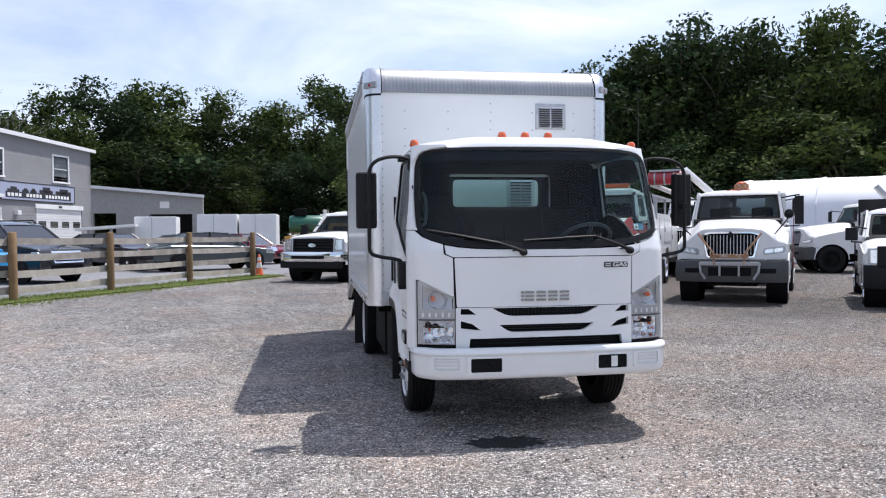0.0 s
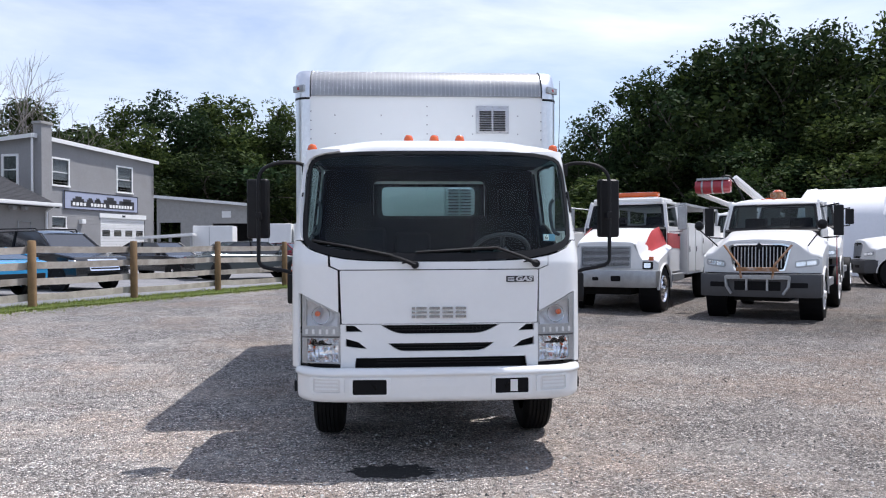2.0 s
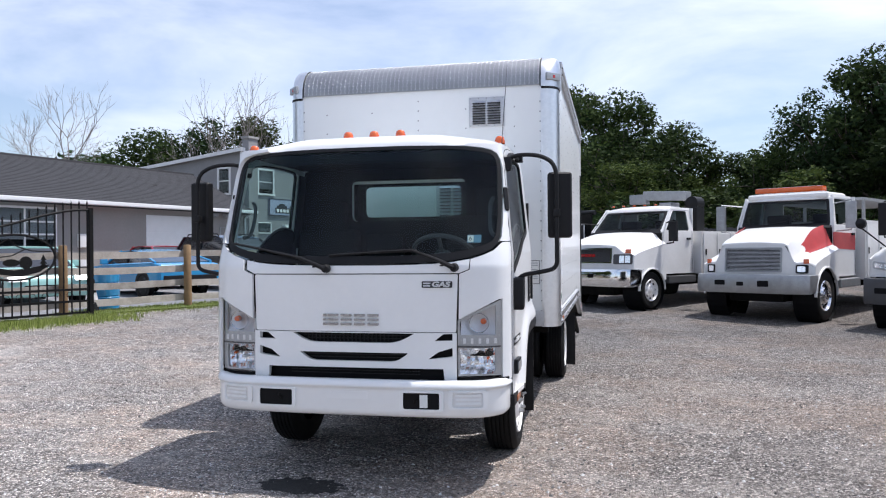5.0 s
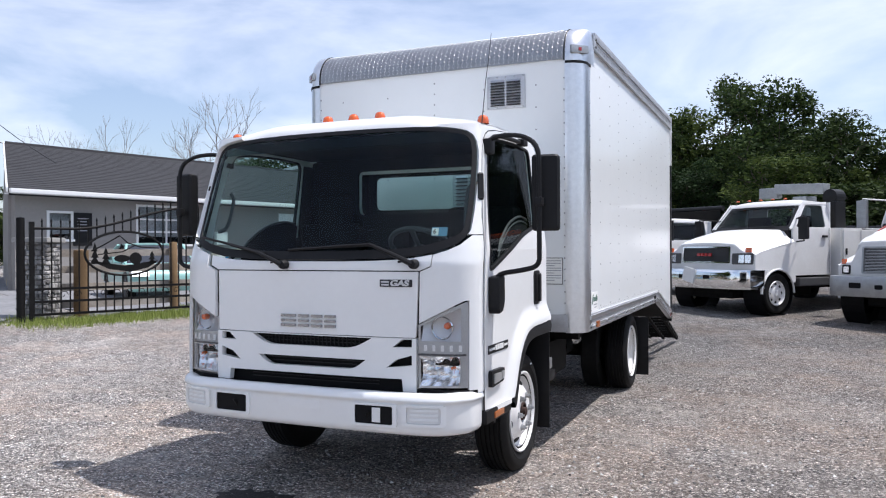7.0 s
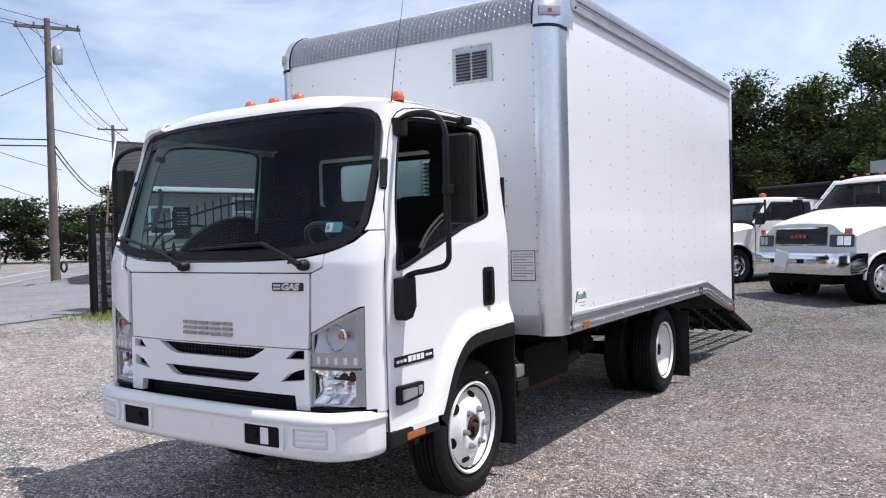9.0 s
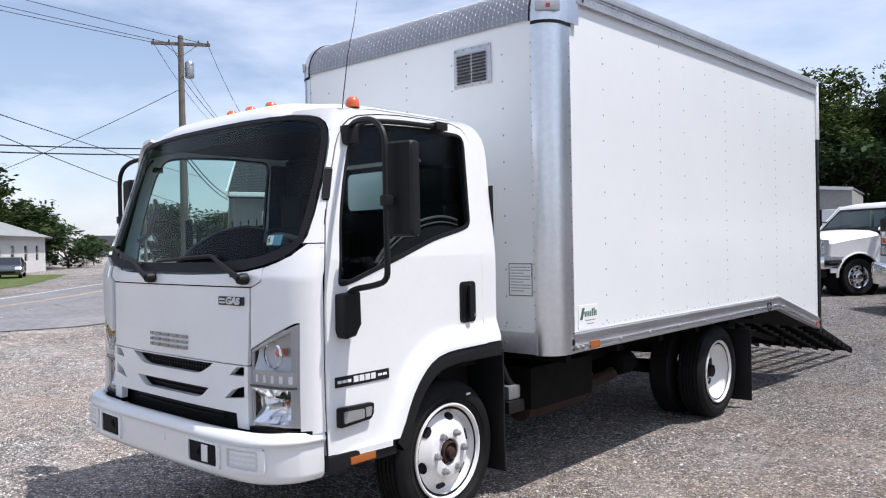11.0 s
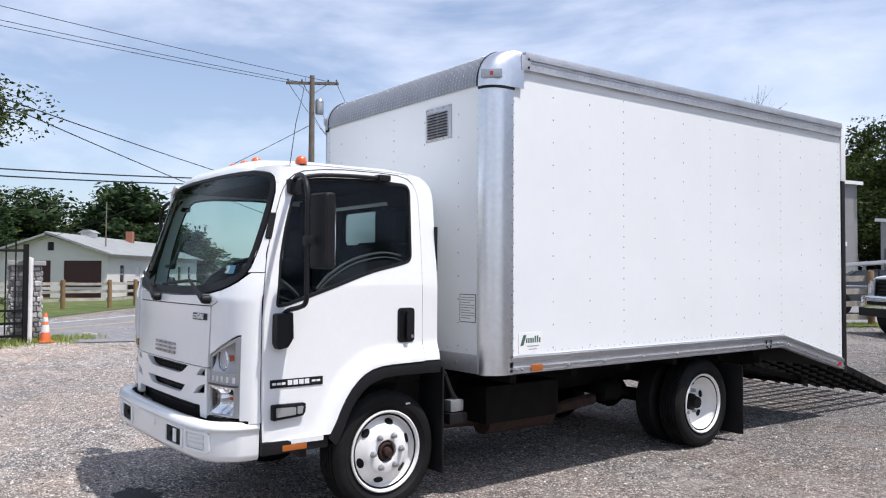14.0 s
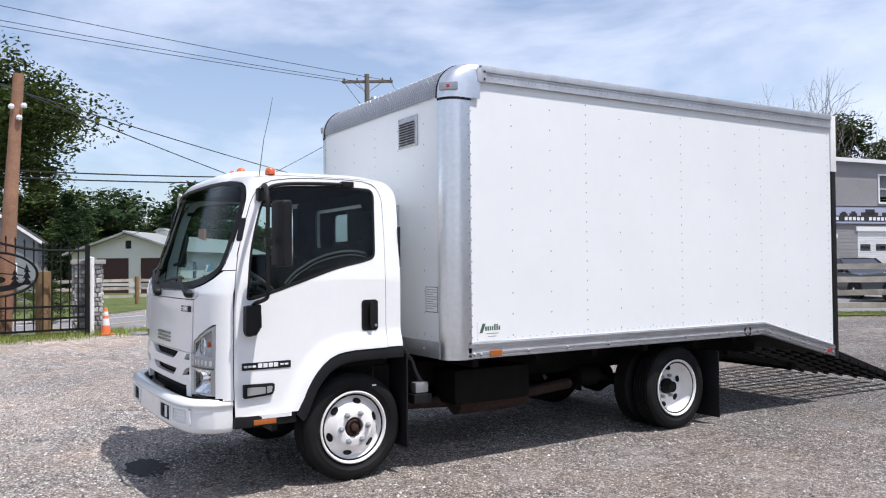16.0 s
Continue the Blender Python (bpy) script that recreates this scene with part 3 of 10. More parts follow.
def road_line():
    """The near edge line, smoothed, with its direction."""
    pts = [Vector(p) for p in ROAD_EDGE]
    out = []
    for i in range(1, len(pts) - 2):
        p0, p1, p2, p3 = pts[i - 1:i + 3]
        k = max(3, int((p2 - p1).length / 1.5))
        for j in range(k):
            t = j / k
            q = 0.5 * (2 * p1 + (p2 - p0) * t + (2 * p0 - 5 * p1 + 4 * p2 - p3) * t * t + (3 * p1 - p0 - 3 * p2 + p3) * t ** 3)
            out.append(q)
    return out


def road_strip(name, c0, c1, lift, material, label, category, parent=None):
    verts, faces = [], []
    line = road_line()
    n = len(line)
    for i, p in enumerate(line):
        d = (line[min(i + 1, n - 1)] - line[max(i - 1, 0)]).normalized()
        nrm = Vector((-d.y, d.x))
        for c in (c0, 0.5 * (c0 + c1), c1):
            q = p + nrm * c
            verts.append((q.x, q.y, ground_z(q.x, q.y) + lift))
    for i in range(n - 1):
        for j in range(2):
            faces.append((3 * i + j, 3 * i + j + 1, 3 * i + j + 4, 3 * i + j + 3))
    return mesh_part(name, verts, faces, material, parent, "" if parent else label, True, "" if parent else "structure", "" if parent else category)


road = road_strip("road", -0.6, 5.4, 0.02, ASPHALT, "worn grey asphalt road with painted lines", "road")
road_strip("edge_line", -0.06, 0.08, 0.026, ROADPAINT, "", "", road)
road_strip("edge_line", 4.72, 4.85, 0.026, ROADPAINT, "", "", road)
road_strip("centre_line", 2.3, 2.4, 0.026, YELLOWPAINT, "", "", road)
road_strip("centre_line", 2.5, 2.6, 0.026, YELLOWPAINT, "", "", road)
draped("driveway", [(-8.6, 7.3), (-8.25, 9.2), (-8.5, 11.3), (-9.6, 12.8), (-12.5, 15.6), (-20.5, 18.0), (-21.5, 14.5), (-18.0, 9.5), (-16.4, 6.3), (-12.5, 7.4)], 0.012, ASPHALT, "asphalt apron between gate and road", "driveway")
draped("dealer_lot", [(-7.9, 12.6), (-2.0, 25.7), (3.0, 34.0), (3.0, 58.0), (-40.0, 58.0), (-40.0, 36.0), (-20.0, 19.0)], 0.006, ASPHALT, "grey asphalt car lot behind the fence", "car lot")
draped("grass_verge", [(-6.9, 14.6), (-1.0, 25.6), (-1.7, 26.2), (-7.9, 14.6)], 0.03, TURF, "strip of mown grass under the fence", "grass", step=0.4)
draped("roadside_lawn", [(-24.0, 8.0), (-40.0, 20.0), (-55.0, 28.0), (-70.0, 20.0), (-60.0, 4.0), (-34.0, -4.0), (-24, -2)], 0.02, TURF, "green lawn in front of the white house", "lawn", step=2.0)
rng0 = random.Random(2)
draped("oil_stain", [(1.36 + (0.27 + rng0.uniform(-0.06, 0.06)) * math.cos(a), 5.53 + (0.16 + rng0.uniform(-0.035, 0.035)) * math.sin(a)) for a in np.linspace(0, 6.15, 46)], 0.004, OIL, "dark oil stain on the gravel", "stain", step=0.1)


def grass_tufts(name, n, place, hmin, hmax, seed, label):
    rng = random.Random(seed)
    verts, faces = [], []
    for _ in range(n):
        x, y = place(rng)
        z = ground_z(x, y)
        for _ in range(3):
            a, hh, w = rng.uniform(0, 6.28), rng.uniform(hmin, hmax), rng.uniform(0.004, 0.009)
            lx, ly = rng.gauss(0, 0.3) * hh, rng.gauss(0, 0.3) * hh
            bx, by = x + rng.gauss(0, 0.03), y + rng.gauss(0, 0.03)
            dx, dy = math.cos(a) * w, math.sin(a) * w
            i = len(verts)
            verts += [(bx - dx, by - dy, z), (bx + dx, by + dy, z), (bx + lx, by + ly, z + hh)]
            faces.append((i, i + 1, i + 2))
    ob = mesh_part(name, verts, faces, BLADES, None, label, False, "stuff", "grass")
    return ob


FENCE_A, FENCE_B = Vector((-6.15, 16.9)), Vector((-2.05, 24.95))


def verge_place(rng):
    t = rng.uniform(-0.28, 1.08)
    p = FENCE_A.lerp(FENCE_B, t)
    o = rng.gauss(0, 0.4)
    return p.x + 0.88 * o, p.y - 0.46 * o


def gate_place(rng):
    if rng.random() < 0.55:
        t = rng.random()
        return -8.1 + 1.7 * t + rng.gauss(0.2, 0.35), 11.2 + 3.2 * t + rng.gauss(0, 0.3)
    t = rng.random()
    return -8.7 - 0.9 * t + rng.gauss(0.25, 0.3), 3.2 + 4.3 * t + rng.gauss(0, 0.3)


grass_tufts("fence_grass", 8000, verge_place, 0.02, 0.085, 3, "ragged green grass along the fence")
grass_tufts("gate_grass", 4500, gate_place, 0.03, 0.14, 4, "patchy weeds and grass at the gates")


def loose_stones():
    rng = random.Random(7)
    verts, faces = [], []
    for _ in range(60000):
        x, y = rng.uniform(-6, 9.5), rng.uniform(1.2, 14)
        d = math.hypot(x - 3, y - 4)
        if rng.random() < d / 11:
            continue
        r = rng.choice((0.006, 0.007, 0.009, 0.009, 0.011, 0.014, 0.017))
        z = ground_z(x, y)
        a = rng.uniform(0, 6.28)
        i = len(verts)
        for k in range(4):
            t = a + 1.571 * k + rng.uniform(-0.4, 0.4)
            verts.append((x + r * math.cos(t) * rng.uniform(0.7, 1.2), y + r * math.sin(t) * rng.uniform(0.7, 1.2), z - 0.001))
        verts.append((x + rng.uniform(-0.3, 0.3) * r, y + rng.uniform(-0.3, 0.3) * r, z + r * rng.uniform(0.4, 0.9)))
        faces += [(i, i + 1, i + 4), (i + 1, i + 2, i + 4), (i + 2, i + 3, i + 4), (i + 3, i, i + 4)]
    mesh_part("loose_gravel", verts, faces, STONEBITS, None, "loose grey stone chips scattered on the lot", False, "stuff", "gravel")


loose_stones()

# ---- the box truck ----
XC, YC = 1.69, 9.0
truck = thing("box_truck", pose(XC, YC, 0), "white cab-over box truck with aluminium trim, parked on gravel", "truck")
TM = Matrix.Translation((0, -YC, 0))


def tpart(name, bm, material, parent=None, label="", smooth=True):
    """A part of the truck, drawn with x from its middle and y in the world."""
    bm.transform(TM)
    return part(name, bm, material, truck if parent is None else parent, label, smooth)


def lean(z):
    """How far the cab's front leans back at a height."""
    return 0.02 * max(0.0, z - 0.9) + max(0.0, z - 1.42) * 0.30


def halfw(z):
    return 1.015 - 0.075 * max(0.0, z - 1.5) / 0.7


def turn_in(z):
    """Depth of the rounded corner from front to side, smaller up the pillar."""
    return 0.085 - 0.055 * smooth01((z - 1.45) / 0.8)


def front(off=0.0):
    def s(x, z):
        u = min(1.0, abs(x) / halfw(z))
        return Vector((x, 5.60 + lean(z) + 0.08 * u ** 3 + turn_in(z) * u ** 18 - off, z))
    return s


ARCH = [(6.255, 0.56), (6.262, 0.583), (6.303, 0.654), (6.335, 0.725), (6.372, 0.79), (6.412, 0.845), (6.46, 0.893), (6.512, 0.932), (6.57, 0.958), (6.64, 0.972), (6.72, 0.978), (7.12, 0.985)]


def arch_gap(y, z):
    """Distance from the wheel arch's edge, in the plane of the cab's side."""
    best = 9.0
    for (y0, z0), (y1, z1) in zip(ARCH, ARCH[1:]):
        dy, dz = y1 - y0, z1 - z0
        t = max(0.0, min(1.0, ((y - y0) * dy + (z - z0) * dz) / (dy * dy + dz * dz)))
        best = min(best, math.hypot(y - y0 - t * dy, z - z0 - t * dz))
    return best


def side(sign, off=0.0):
    """The cab's side, swelling outwards round the wheel arch."""
    def s(y, z):
        swell = 0.034 * smooth01(1.12 - arch_gap(y, z) / 0.125) if z < 1.25 and y > 6.05 else 0.0
        return Vector((sign * (halfw(z) + swell + off), y, z))
    return s


def corner_y(z):
    return 5.68 + lean(z) + turn_in(z)


def wrap(sign, off=0.0):
    """Front, corner and side as one skin: a up to 1 runs over the front's half width, past 1 back along the side in metres."""
    def s(a, z):
        if a <= 1.0:
            return front(off)(sign * a * halfw(z), z)
        return Vector((sign * (halfw(z) + off), corner_y(z) + a - 1.0, z))
    return s


def mirror_pts(pts):
    return [(-a, z) for a, z in pts]


def both_ways(pts):
    """An outline from its right half, given from the bottom middle to the top middle."""
    return pts + [(-a, z) for a, z in reversed(pts) if a > 1e-6]


def inset(poly, d, d_low):
    """The outline drawn in by d, and by d_low along its foot."""
    cx, cz = sum(p[0] for p in poly) / len(poly), sum(p[1] for p in poly) / len(poly)
    out = []
    n = len(poly)
    for i in range(n):
        t = Vector(poly[(i + 1) % n]) - Vector(poly[i - 1])
        m = Vector((-t.y, t.x)).normalized()
        if m.dot(Vector((cx, cz)) - Vector(poly[i])) < 0:
            m = -m
        q = Vector(poly[i]) + m * (d + (d_low - d) * max(0.0, m.y))
        out.append((q.x, q.y))
    return out


LAMP = [(0.692, 0.722), (0.962, 0.728), (0.962, 1.205), (0.95, 1.203), (0.692, 1.075)]
SLOTS = [
    rounded([(-0.413, 0.994), (0.418, 0.994), (0.30, 0.932), (-0.30, 0.932)], [0.01, 0.01, 0.09, 0.09], 5),
    rounded([(-0.362, 0.868), (0.378, 0.868), (0.30, 0.812), (-0.285, 0.812)], [0.01, 0.01, 0.07, 0.07], 5),
    [(-0.652, 0.992), (-0.59, 0.990), (-0.535, 0.947), (-0.652, 0.950)], [(0.662, 0.994), (0.603, 0.991), (0.548, 0.948), (0.662, 0.950)],
    [(-0.652, 0.902), (-0.565, 0.878), (-0.502, 0.829), (-0.652, 0.846)], [(0.662, 0.904), (0.571, 0.878), (0.508, 0.831), (0.662, 0.848)],
]
WS = both_ways([(0.0, 1.441), (0.21, 1.441), (0.42, 1.445), (0.55, 1.451), (0.66, 1.461), (0.76, 1.479), (0.85, 1.505), (0.905, 1.532), (0.937, 1.566), (0.951, 1.61), (0.955, 1.717), (0.953, 1.86), (0.948, 1.98), (0.94, 2.07), (0.929, 2.125), (0.908, 2.163), (0.872, 2.188), (0.81, 2.203), (0.70, 2.217), (0.56, 2.226), (0.3, 2.231), (0.0, 2.232)])
WSIN = inset(WS, 0.024, 0.05)
SEAM = [(5.828, 0.585), (5.820, 0.8), (5.819, 1.0), (5.821, 1.29), (5.833, 1.5), (5.856, 1.684), (5.902, 1.867), (5.959, 2.045), (5.985, 2.10), (6.02, 2.15), (6.06, 2.183), (6.12, 2.208), (6.25, 2.228), (6.41, 2.24), (6.676, 2.242), (6.83, 2.236), (6.90, 2.218), (6.945, 2.187), (6.972, 2.14), (6.985, 2.08), (6.988, 1.82), (6.982, 1.492), (6.983, 0.988)]


def seam_y(z):
    """The door's leading edge at a height."""
    for (y0, z0), (y1, z1) in zip(SEAM[:9], SEAM[1:10]):
        if z <= z1:
            return y0 + (y1 - y0) * (z - z0) / (z1 - z0)
    return SEAM[9][0]


def cab_shell():
    # nose: the flap between the lamps, then the grille bars below it
    tpart("front_flap", patch(front(0.004), rounded([(-0.679, 1.003), (0.684, 1.003), (0.696, 1.372), (-0.692, 1.372)], 0.012), step=0.05, thick=0.02), WHITE, cab)
    low = [(x, z - 0.012) for x, z in WS if z < 1.48]
    low = sorted(low)
    tpart("cowl_panel", patch(front(0.001), [(-0.70, 1.378), (0.702, 1.378), (0.765, 1.404), (0.77, 1.468)] + [p for p in reversed(low) if abs(p[0]) < 0.76] + [(-0.762, 1.468), (-0.755, 1.404)], step=0.03, thick=0.02), WHITE, cab)
    tpart("cowl_shadow_gap", patch(front(-0.02), rect(-0.76, 0.76, 1.36, 1.40), step=0.08), GRILLEBLACK, cab)
    tpart("grille_surround", patch(front(0.008), [(-0.688, 0.70), (-0.590, 0.70), (-0.582, 0.768), (0.602, 0.770), (0.610, 0.70), (0.688, 0.70), (0.688, 0.999), (-0.688, 0.999)], SLOTS, step=0.04, thick=0.035), WHITE, cab)
    tpart("grille_backing", patch(front(-0.05), rect(-0.69, 0.69, 0.66, 1.0), step=0.06), GRILLEBLACK, cab)
    for z in (0.953, 0.973, 0.83, 0.85, 0.725, 0.745):
        tpart("grille_bar", patch(front(-0.034), rect(-0.44, 0.44, z - 0.003, z + 0.003), step=0.1, thick=0.01), BLACK, cab)
    for k in range(30):
        x = -0.40 + 0.8 * k / 29
        tpart("grille_tooth", patch(front(-0.03), rect(x - 0.003, x + 0.003, 0.935, 0.99), step=0.1, thick=0.01), BLACK, cab)
    hw = halfw(1.0)
    for s in (1, -1):
        # corner panel from the flap round to the door, with the lamp's opening cut out of it
        foot = [(a / hw, z) for a, z in ((0.700, 1.083), (0.95, 1.211), (0.970, 1.213), (0.970, 0.70))]
        back = [(1.0 + seam_y(z) - 0.005 - corner_y(z), z) for z in (0.70, 0.85, 1.0, 1.15, 1.3, 1.45, 1.575)]
        scr = [(a / halfw(z), z) for a, z in ((0.967, 1.575), (0.953, 1.561), (0.915, 1.522), (0.855, 1.493), (0.774, 1.467), (0.771, 1.40), (0.704, 1.372))]
        tpart("corner_panel", patch(wrap(s), foot + [(1.0, 0.70)] + back + scr, step=0.022, thick=0.02), WHITE, cab)
        # windscreen pillar above the joint, running into the roof
        zs = (1.581, 1.66, 1.74, 1.82, 1.9, 1.98, 2.05, 2.10, 2.15)
        edge = [(1.0 + seam_y(z) - 0.005 - corner_y(z), z) for z in zs]
        inner = [((a + 0.004) / halfw(z), z) for a, z in ((0.945, 2.07), (0.952, 1.98), (0.957, 1.86), (0.959, 1.717), (0.955, 1.61), (0.945, 1.581))]
        top = [(1.0 + 6.02 - corner_y(2.2), 2.215), (1.0, 2.238), ((0.70) / halfw(2.24), 2.238), (0.70 / halfw(2.22), 2.222), (0.81 / halfw(2.208), 2.208), (0.875 / halfw(2.192), 2.192), (0.912 / halfw(2.167), 2.167), (0.933 / halfw(2.127), 2.127)]
        tpart("windscreen_pillar", patch(wrap(s), edge + top + inner, step=0.022, thick=0.025), WHITE, cab)
        tpart("panel_joint", patch(wrap(s, -0.006), [(0.945, 1.57), (1.07, 1.57), (1.07, 1.588), (0.945, 1.588)], step=0.022), GRILLEBLACK, cab)
        tpart("lower_corner", patch(front(0.002), [(s * a, z) for a, z in ((0.60, 0.668), (1.005, 0.668), (1.005, 0.716), (0.60, 0.716))], step=0.03, thick=0.02), GRILLEBLACK, cab)
        tpart("corner_return", patch(wrap(s, -0.012), [(0.95, 0.66), (1.07, 0.66), (1.07, 0.74), (0.95, 0.74)], step=0.022), GRILLEBLACK, cab)
        # rail over the door and the quarter panel behind it
        lower = [(y, z + 0.005) for y, z in SEAM[9:16]]
        tpart("roof_rail", patch(side(s, -0.001), [(5.985, 2.13)] + lower + [(6.91, 2.224), (6.95, 2.193), (6.978, 2.144), (6.991, 2.08), (7.116, 2.085), (7.112, 2.13), (7.095, 2.175), (7.06, 2.215), (7.01, 2.243), (6.93, 2.257), (6.5, 2.262), (6.2, 2.254), (6.06, 2.238), (5.98, 2.215)], step=0.04, thick=0.02, flip=s < 0), WHITE, cab)
        tpart("rear_pillar", patch(side(s), [(6.988, 0.99), (7.112, 0.99), (7.116, 2.083), (6.9905, 2.083), (6.993, 1.82), (6.987, 1.492)], step=0.03, thick=0.02, flip=s < 0), WHITE, cab)
        tpart("rear_corner", prism([(s * 0.80, 0.99), (s * 1.012, 0.99), (s * 1.010, 1.5), (s * 0.952, 2.08), (s * 0.80, 2.16)], "y", 7.08, 7.110), WHITE, cab)
        tpart("rear_seal", box(s * 0.985 - 0.012, s * 0.985 + 0.012, 7.112, 7.128, 1.59, 1.90, 0.004), BLACK, cab)
        tpart("sill", box(s * 1.0 - 0.03, s * 1.0 + 0.03, 5.82, 6.26, 0.505, 0.582, 0.01), BLACK, cab)
        tpart("sill_reflector", box(s * 1.03 - 0.006, s * 1.03 + 0.006, 5.95, 6.11, 0.518, 0.553, 0.003), AMBERDARK, cab, "amber side reflector")
    # roof with its raised middle over the windscreen
    bm = bmesh.new()
    ys = [0.0, 0.008, 0.03, 0.075, 0.16, 0.27, 0.45, 0.65, 0.85, 1.0, 1.1, 1.165, 1.205, 1.22]
    zc = [2.228, 2.252, 2.281, 2.308, 2.327, 2.335, 2.335, 2.33, 2.321, 2.307, 2.286, 2.25, 2.20, 2.09]
    rows = []
    for d, z in zip(ys, zc):
        row = []
        for i in range(37):
            u = -1 + i / 18
            a = abs(u)
            rear = smooth01((d - 0.95) / 0.25)
            edge = min(z - 0.004, 2.236 + 0.022 * smooth01(d / 0.3) - 0.05 * rear - (0.12 if d > 1.21 else 0.0))
            hump = z - 0.022 * smooth01((a - 0.45) / 0.35) * (1 - smooth01((d - 0.5) / 0.4))
            zz = edge + (max(hump, edge) - edge) * (1 - a ** 5) ** 0.75
            y0 = front()(u * halfw(2.236), 2.236).y
            yy = y0 + (7.113 - y0) * d / 1.22
            row.append(bm.verts.new((u * (halfw(2.245) - 0.03 * smooth01((d - 1.1) / 0.12)), yy, zz)))
        rows.append(row)
    for r0, r1 in zip(rows, rows[1:]):
        for i in range(36):
            bm.faces.new((r0[i], r0[i + 1], r1[i + 1], r1[i]))
    thicken(bm, 0.02)
    tpart("roof", bm, WHITE, cab)
    # back wall
    bm = patch(lambda x, z: Vector((x, 7.075, z)), rounded([(-0.99, 0.95), (0.99, 0.95), (0.985, 1.5), (0.9, 2.2), (-0.9, 2.2), (-0.985, 1.5)], 0.05), [rect(-0.49, 0.49, 1.77, 2.11, 0.05)], step=0.1, thick=0.03)
    tpart("back_wall", bm, WHITE, cab)
    for off_, depth, material in ((0.035, 7.235, WHITE), (0.0, 7.23, SEATCLOTH)):
        b = bmesh.new()
        ring = [rect(-0.5 - off_, 0.5 + off_, 1.76 - off_, 2.12 + off_, 0.06), rect(-0.42, 0.42, 1.81, 2.07, 0.05)]
        rows = [[b.verts.new((x, y, z)) for x, z in r] for r, y in ((ring[0], 7.068), (ring[0], depth), (ring[1], depth))]
        for r0, r1 in zip(rows, rows[1:]):
            for i in range(len(r0)):
                b.faces.new((r0[i], r0[i - 1], r1[i - 1], r1[i]))
        thicken(b, 0.004)
        tpart("rear_window_frame", b, material, cab)
    tpart("rear_window", patch(lambda x, z: Vector((x, 7.225, z)), rect(-0.46, 0.46, 1.78, 2.10, 0.05), step=0.2), GLASS, cab, "rear cab window").visible_shadow = False
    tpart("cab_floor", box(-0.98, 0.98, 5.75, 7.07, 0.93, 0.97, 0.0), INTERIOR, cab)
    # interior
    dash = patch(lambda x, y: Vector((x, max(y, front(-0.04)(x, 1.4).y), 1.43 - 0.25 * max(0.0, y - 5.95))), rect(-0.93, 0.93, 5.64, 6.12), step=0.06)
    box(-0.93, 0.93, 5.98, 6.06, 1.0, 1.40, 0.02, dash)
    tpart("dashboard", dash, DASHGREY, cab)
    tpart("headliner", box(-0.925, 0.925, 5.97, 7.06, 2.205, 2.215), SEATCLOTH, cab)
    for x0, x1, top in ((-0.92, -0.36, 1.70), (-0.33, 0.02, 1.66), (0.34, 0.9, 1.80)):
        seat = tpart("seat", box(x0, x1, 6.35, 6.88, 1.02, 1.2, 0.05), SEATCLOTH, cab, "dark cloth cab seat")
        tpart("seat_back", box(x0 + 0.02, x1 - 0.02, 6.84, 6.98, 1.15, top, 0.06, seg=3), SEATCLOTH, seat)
        if abs(x0 + x1) > 0.5:
            c = 0.72 if x0 > 0 else -0.62
            tpart("headrest", box(c - 0.13, c + 0.13, 6.86, 6.98, top - 0.02, top + 0.23, 0.05, seg=3), SEATCLOTH, seat)
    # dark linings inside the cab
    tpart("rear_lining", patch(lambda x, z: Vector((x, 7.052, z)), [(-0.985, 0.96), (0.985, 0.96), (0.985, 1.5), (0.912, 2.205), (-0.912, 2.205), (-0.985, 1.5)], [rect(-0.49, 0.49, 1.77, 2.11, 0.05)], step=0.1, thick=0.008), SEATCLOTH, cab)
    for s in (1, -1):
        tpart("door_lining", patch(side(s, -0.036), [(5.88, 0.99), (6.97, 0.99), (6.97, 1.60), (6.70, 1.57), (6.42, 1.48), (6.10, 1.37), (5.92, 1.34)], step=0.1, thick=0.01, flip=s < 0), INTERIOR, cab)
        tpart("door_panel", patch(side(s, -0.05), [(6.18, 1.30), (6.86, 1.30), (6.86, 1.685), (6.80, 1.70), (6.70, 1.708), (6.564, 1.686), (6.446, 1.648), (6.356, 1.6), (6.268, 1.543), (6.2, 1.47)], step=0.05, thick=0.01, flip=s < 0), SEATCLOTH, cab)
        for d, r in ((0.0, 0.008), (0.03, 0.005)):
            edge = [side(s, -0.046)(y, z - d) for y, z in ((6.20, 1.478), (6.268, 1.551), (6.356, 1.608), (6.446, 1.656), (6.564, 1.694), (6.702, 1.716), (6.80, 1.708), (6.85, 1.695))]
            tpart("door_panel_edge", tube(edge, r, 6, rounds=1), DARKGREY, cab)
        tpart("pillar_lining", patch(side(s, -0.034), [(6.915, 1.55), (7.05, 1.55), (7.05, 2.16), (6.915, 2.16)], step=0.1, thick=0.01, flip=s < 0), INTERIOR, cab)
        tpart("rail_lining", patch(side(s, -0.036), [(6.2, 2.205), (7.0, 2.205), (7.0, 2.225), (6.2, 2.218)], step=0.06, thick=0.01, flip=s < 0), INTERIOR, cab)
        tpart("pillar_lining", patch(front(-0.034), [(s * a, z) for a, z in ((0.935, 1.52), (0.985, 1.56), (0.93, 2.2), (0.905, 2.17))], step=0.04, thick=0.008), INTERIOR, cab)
    w = bmesh.new()
    wm = Matrix.Translation((0.50, 6.12, 1.50)) @ Matrix.Rotation(radians(-36), 4, "X")
    tor = [(0.21 + 0.016 * math.cos(a), 0.016 * math.sin(a)) for a in [k * math.pi / 4 for k in range(9)]]
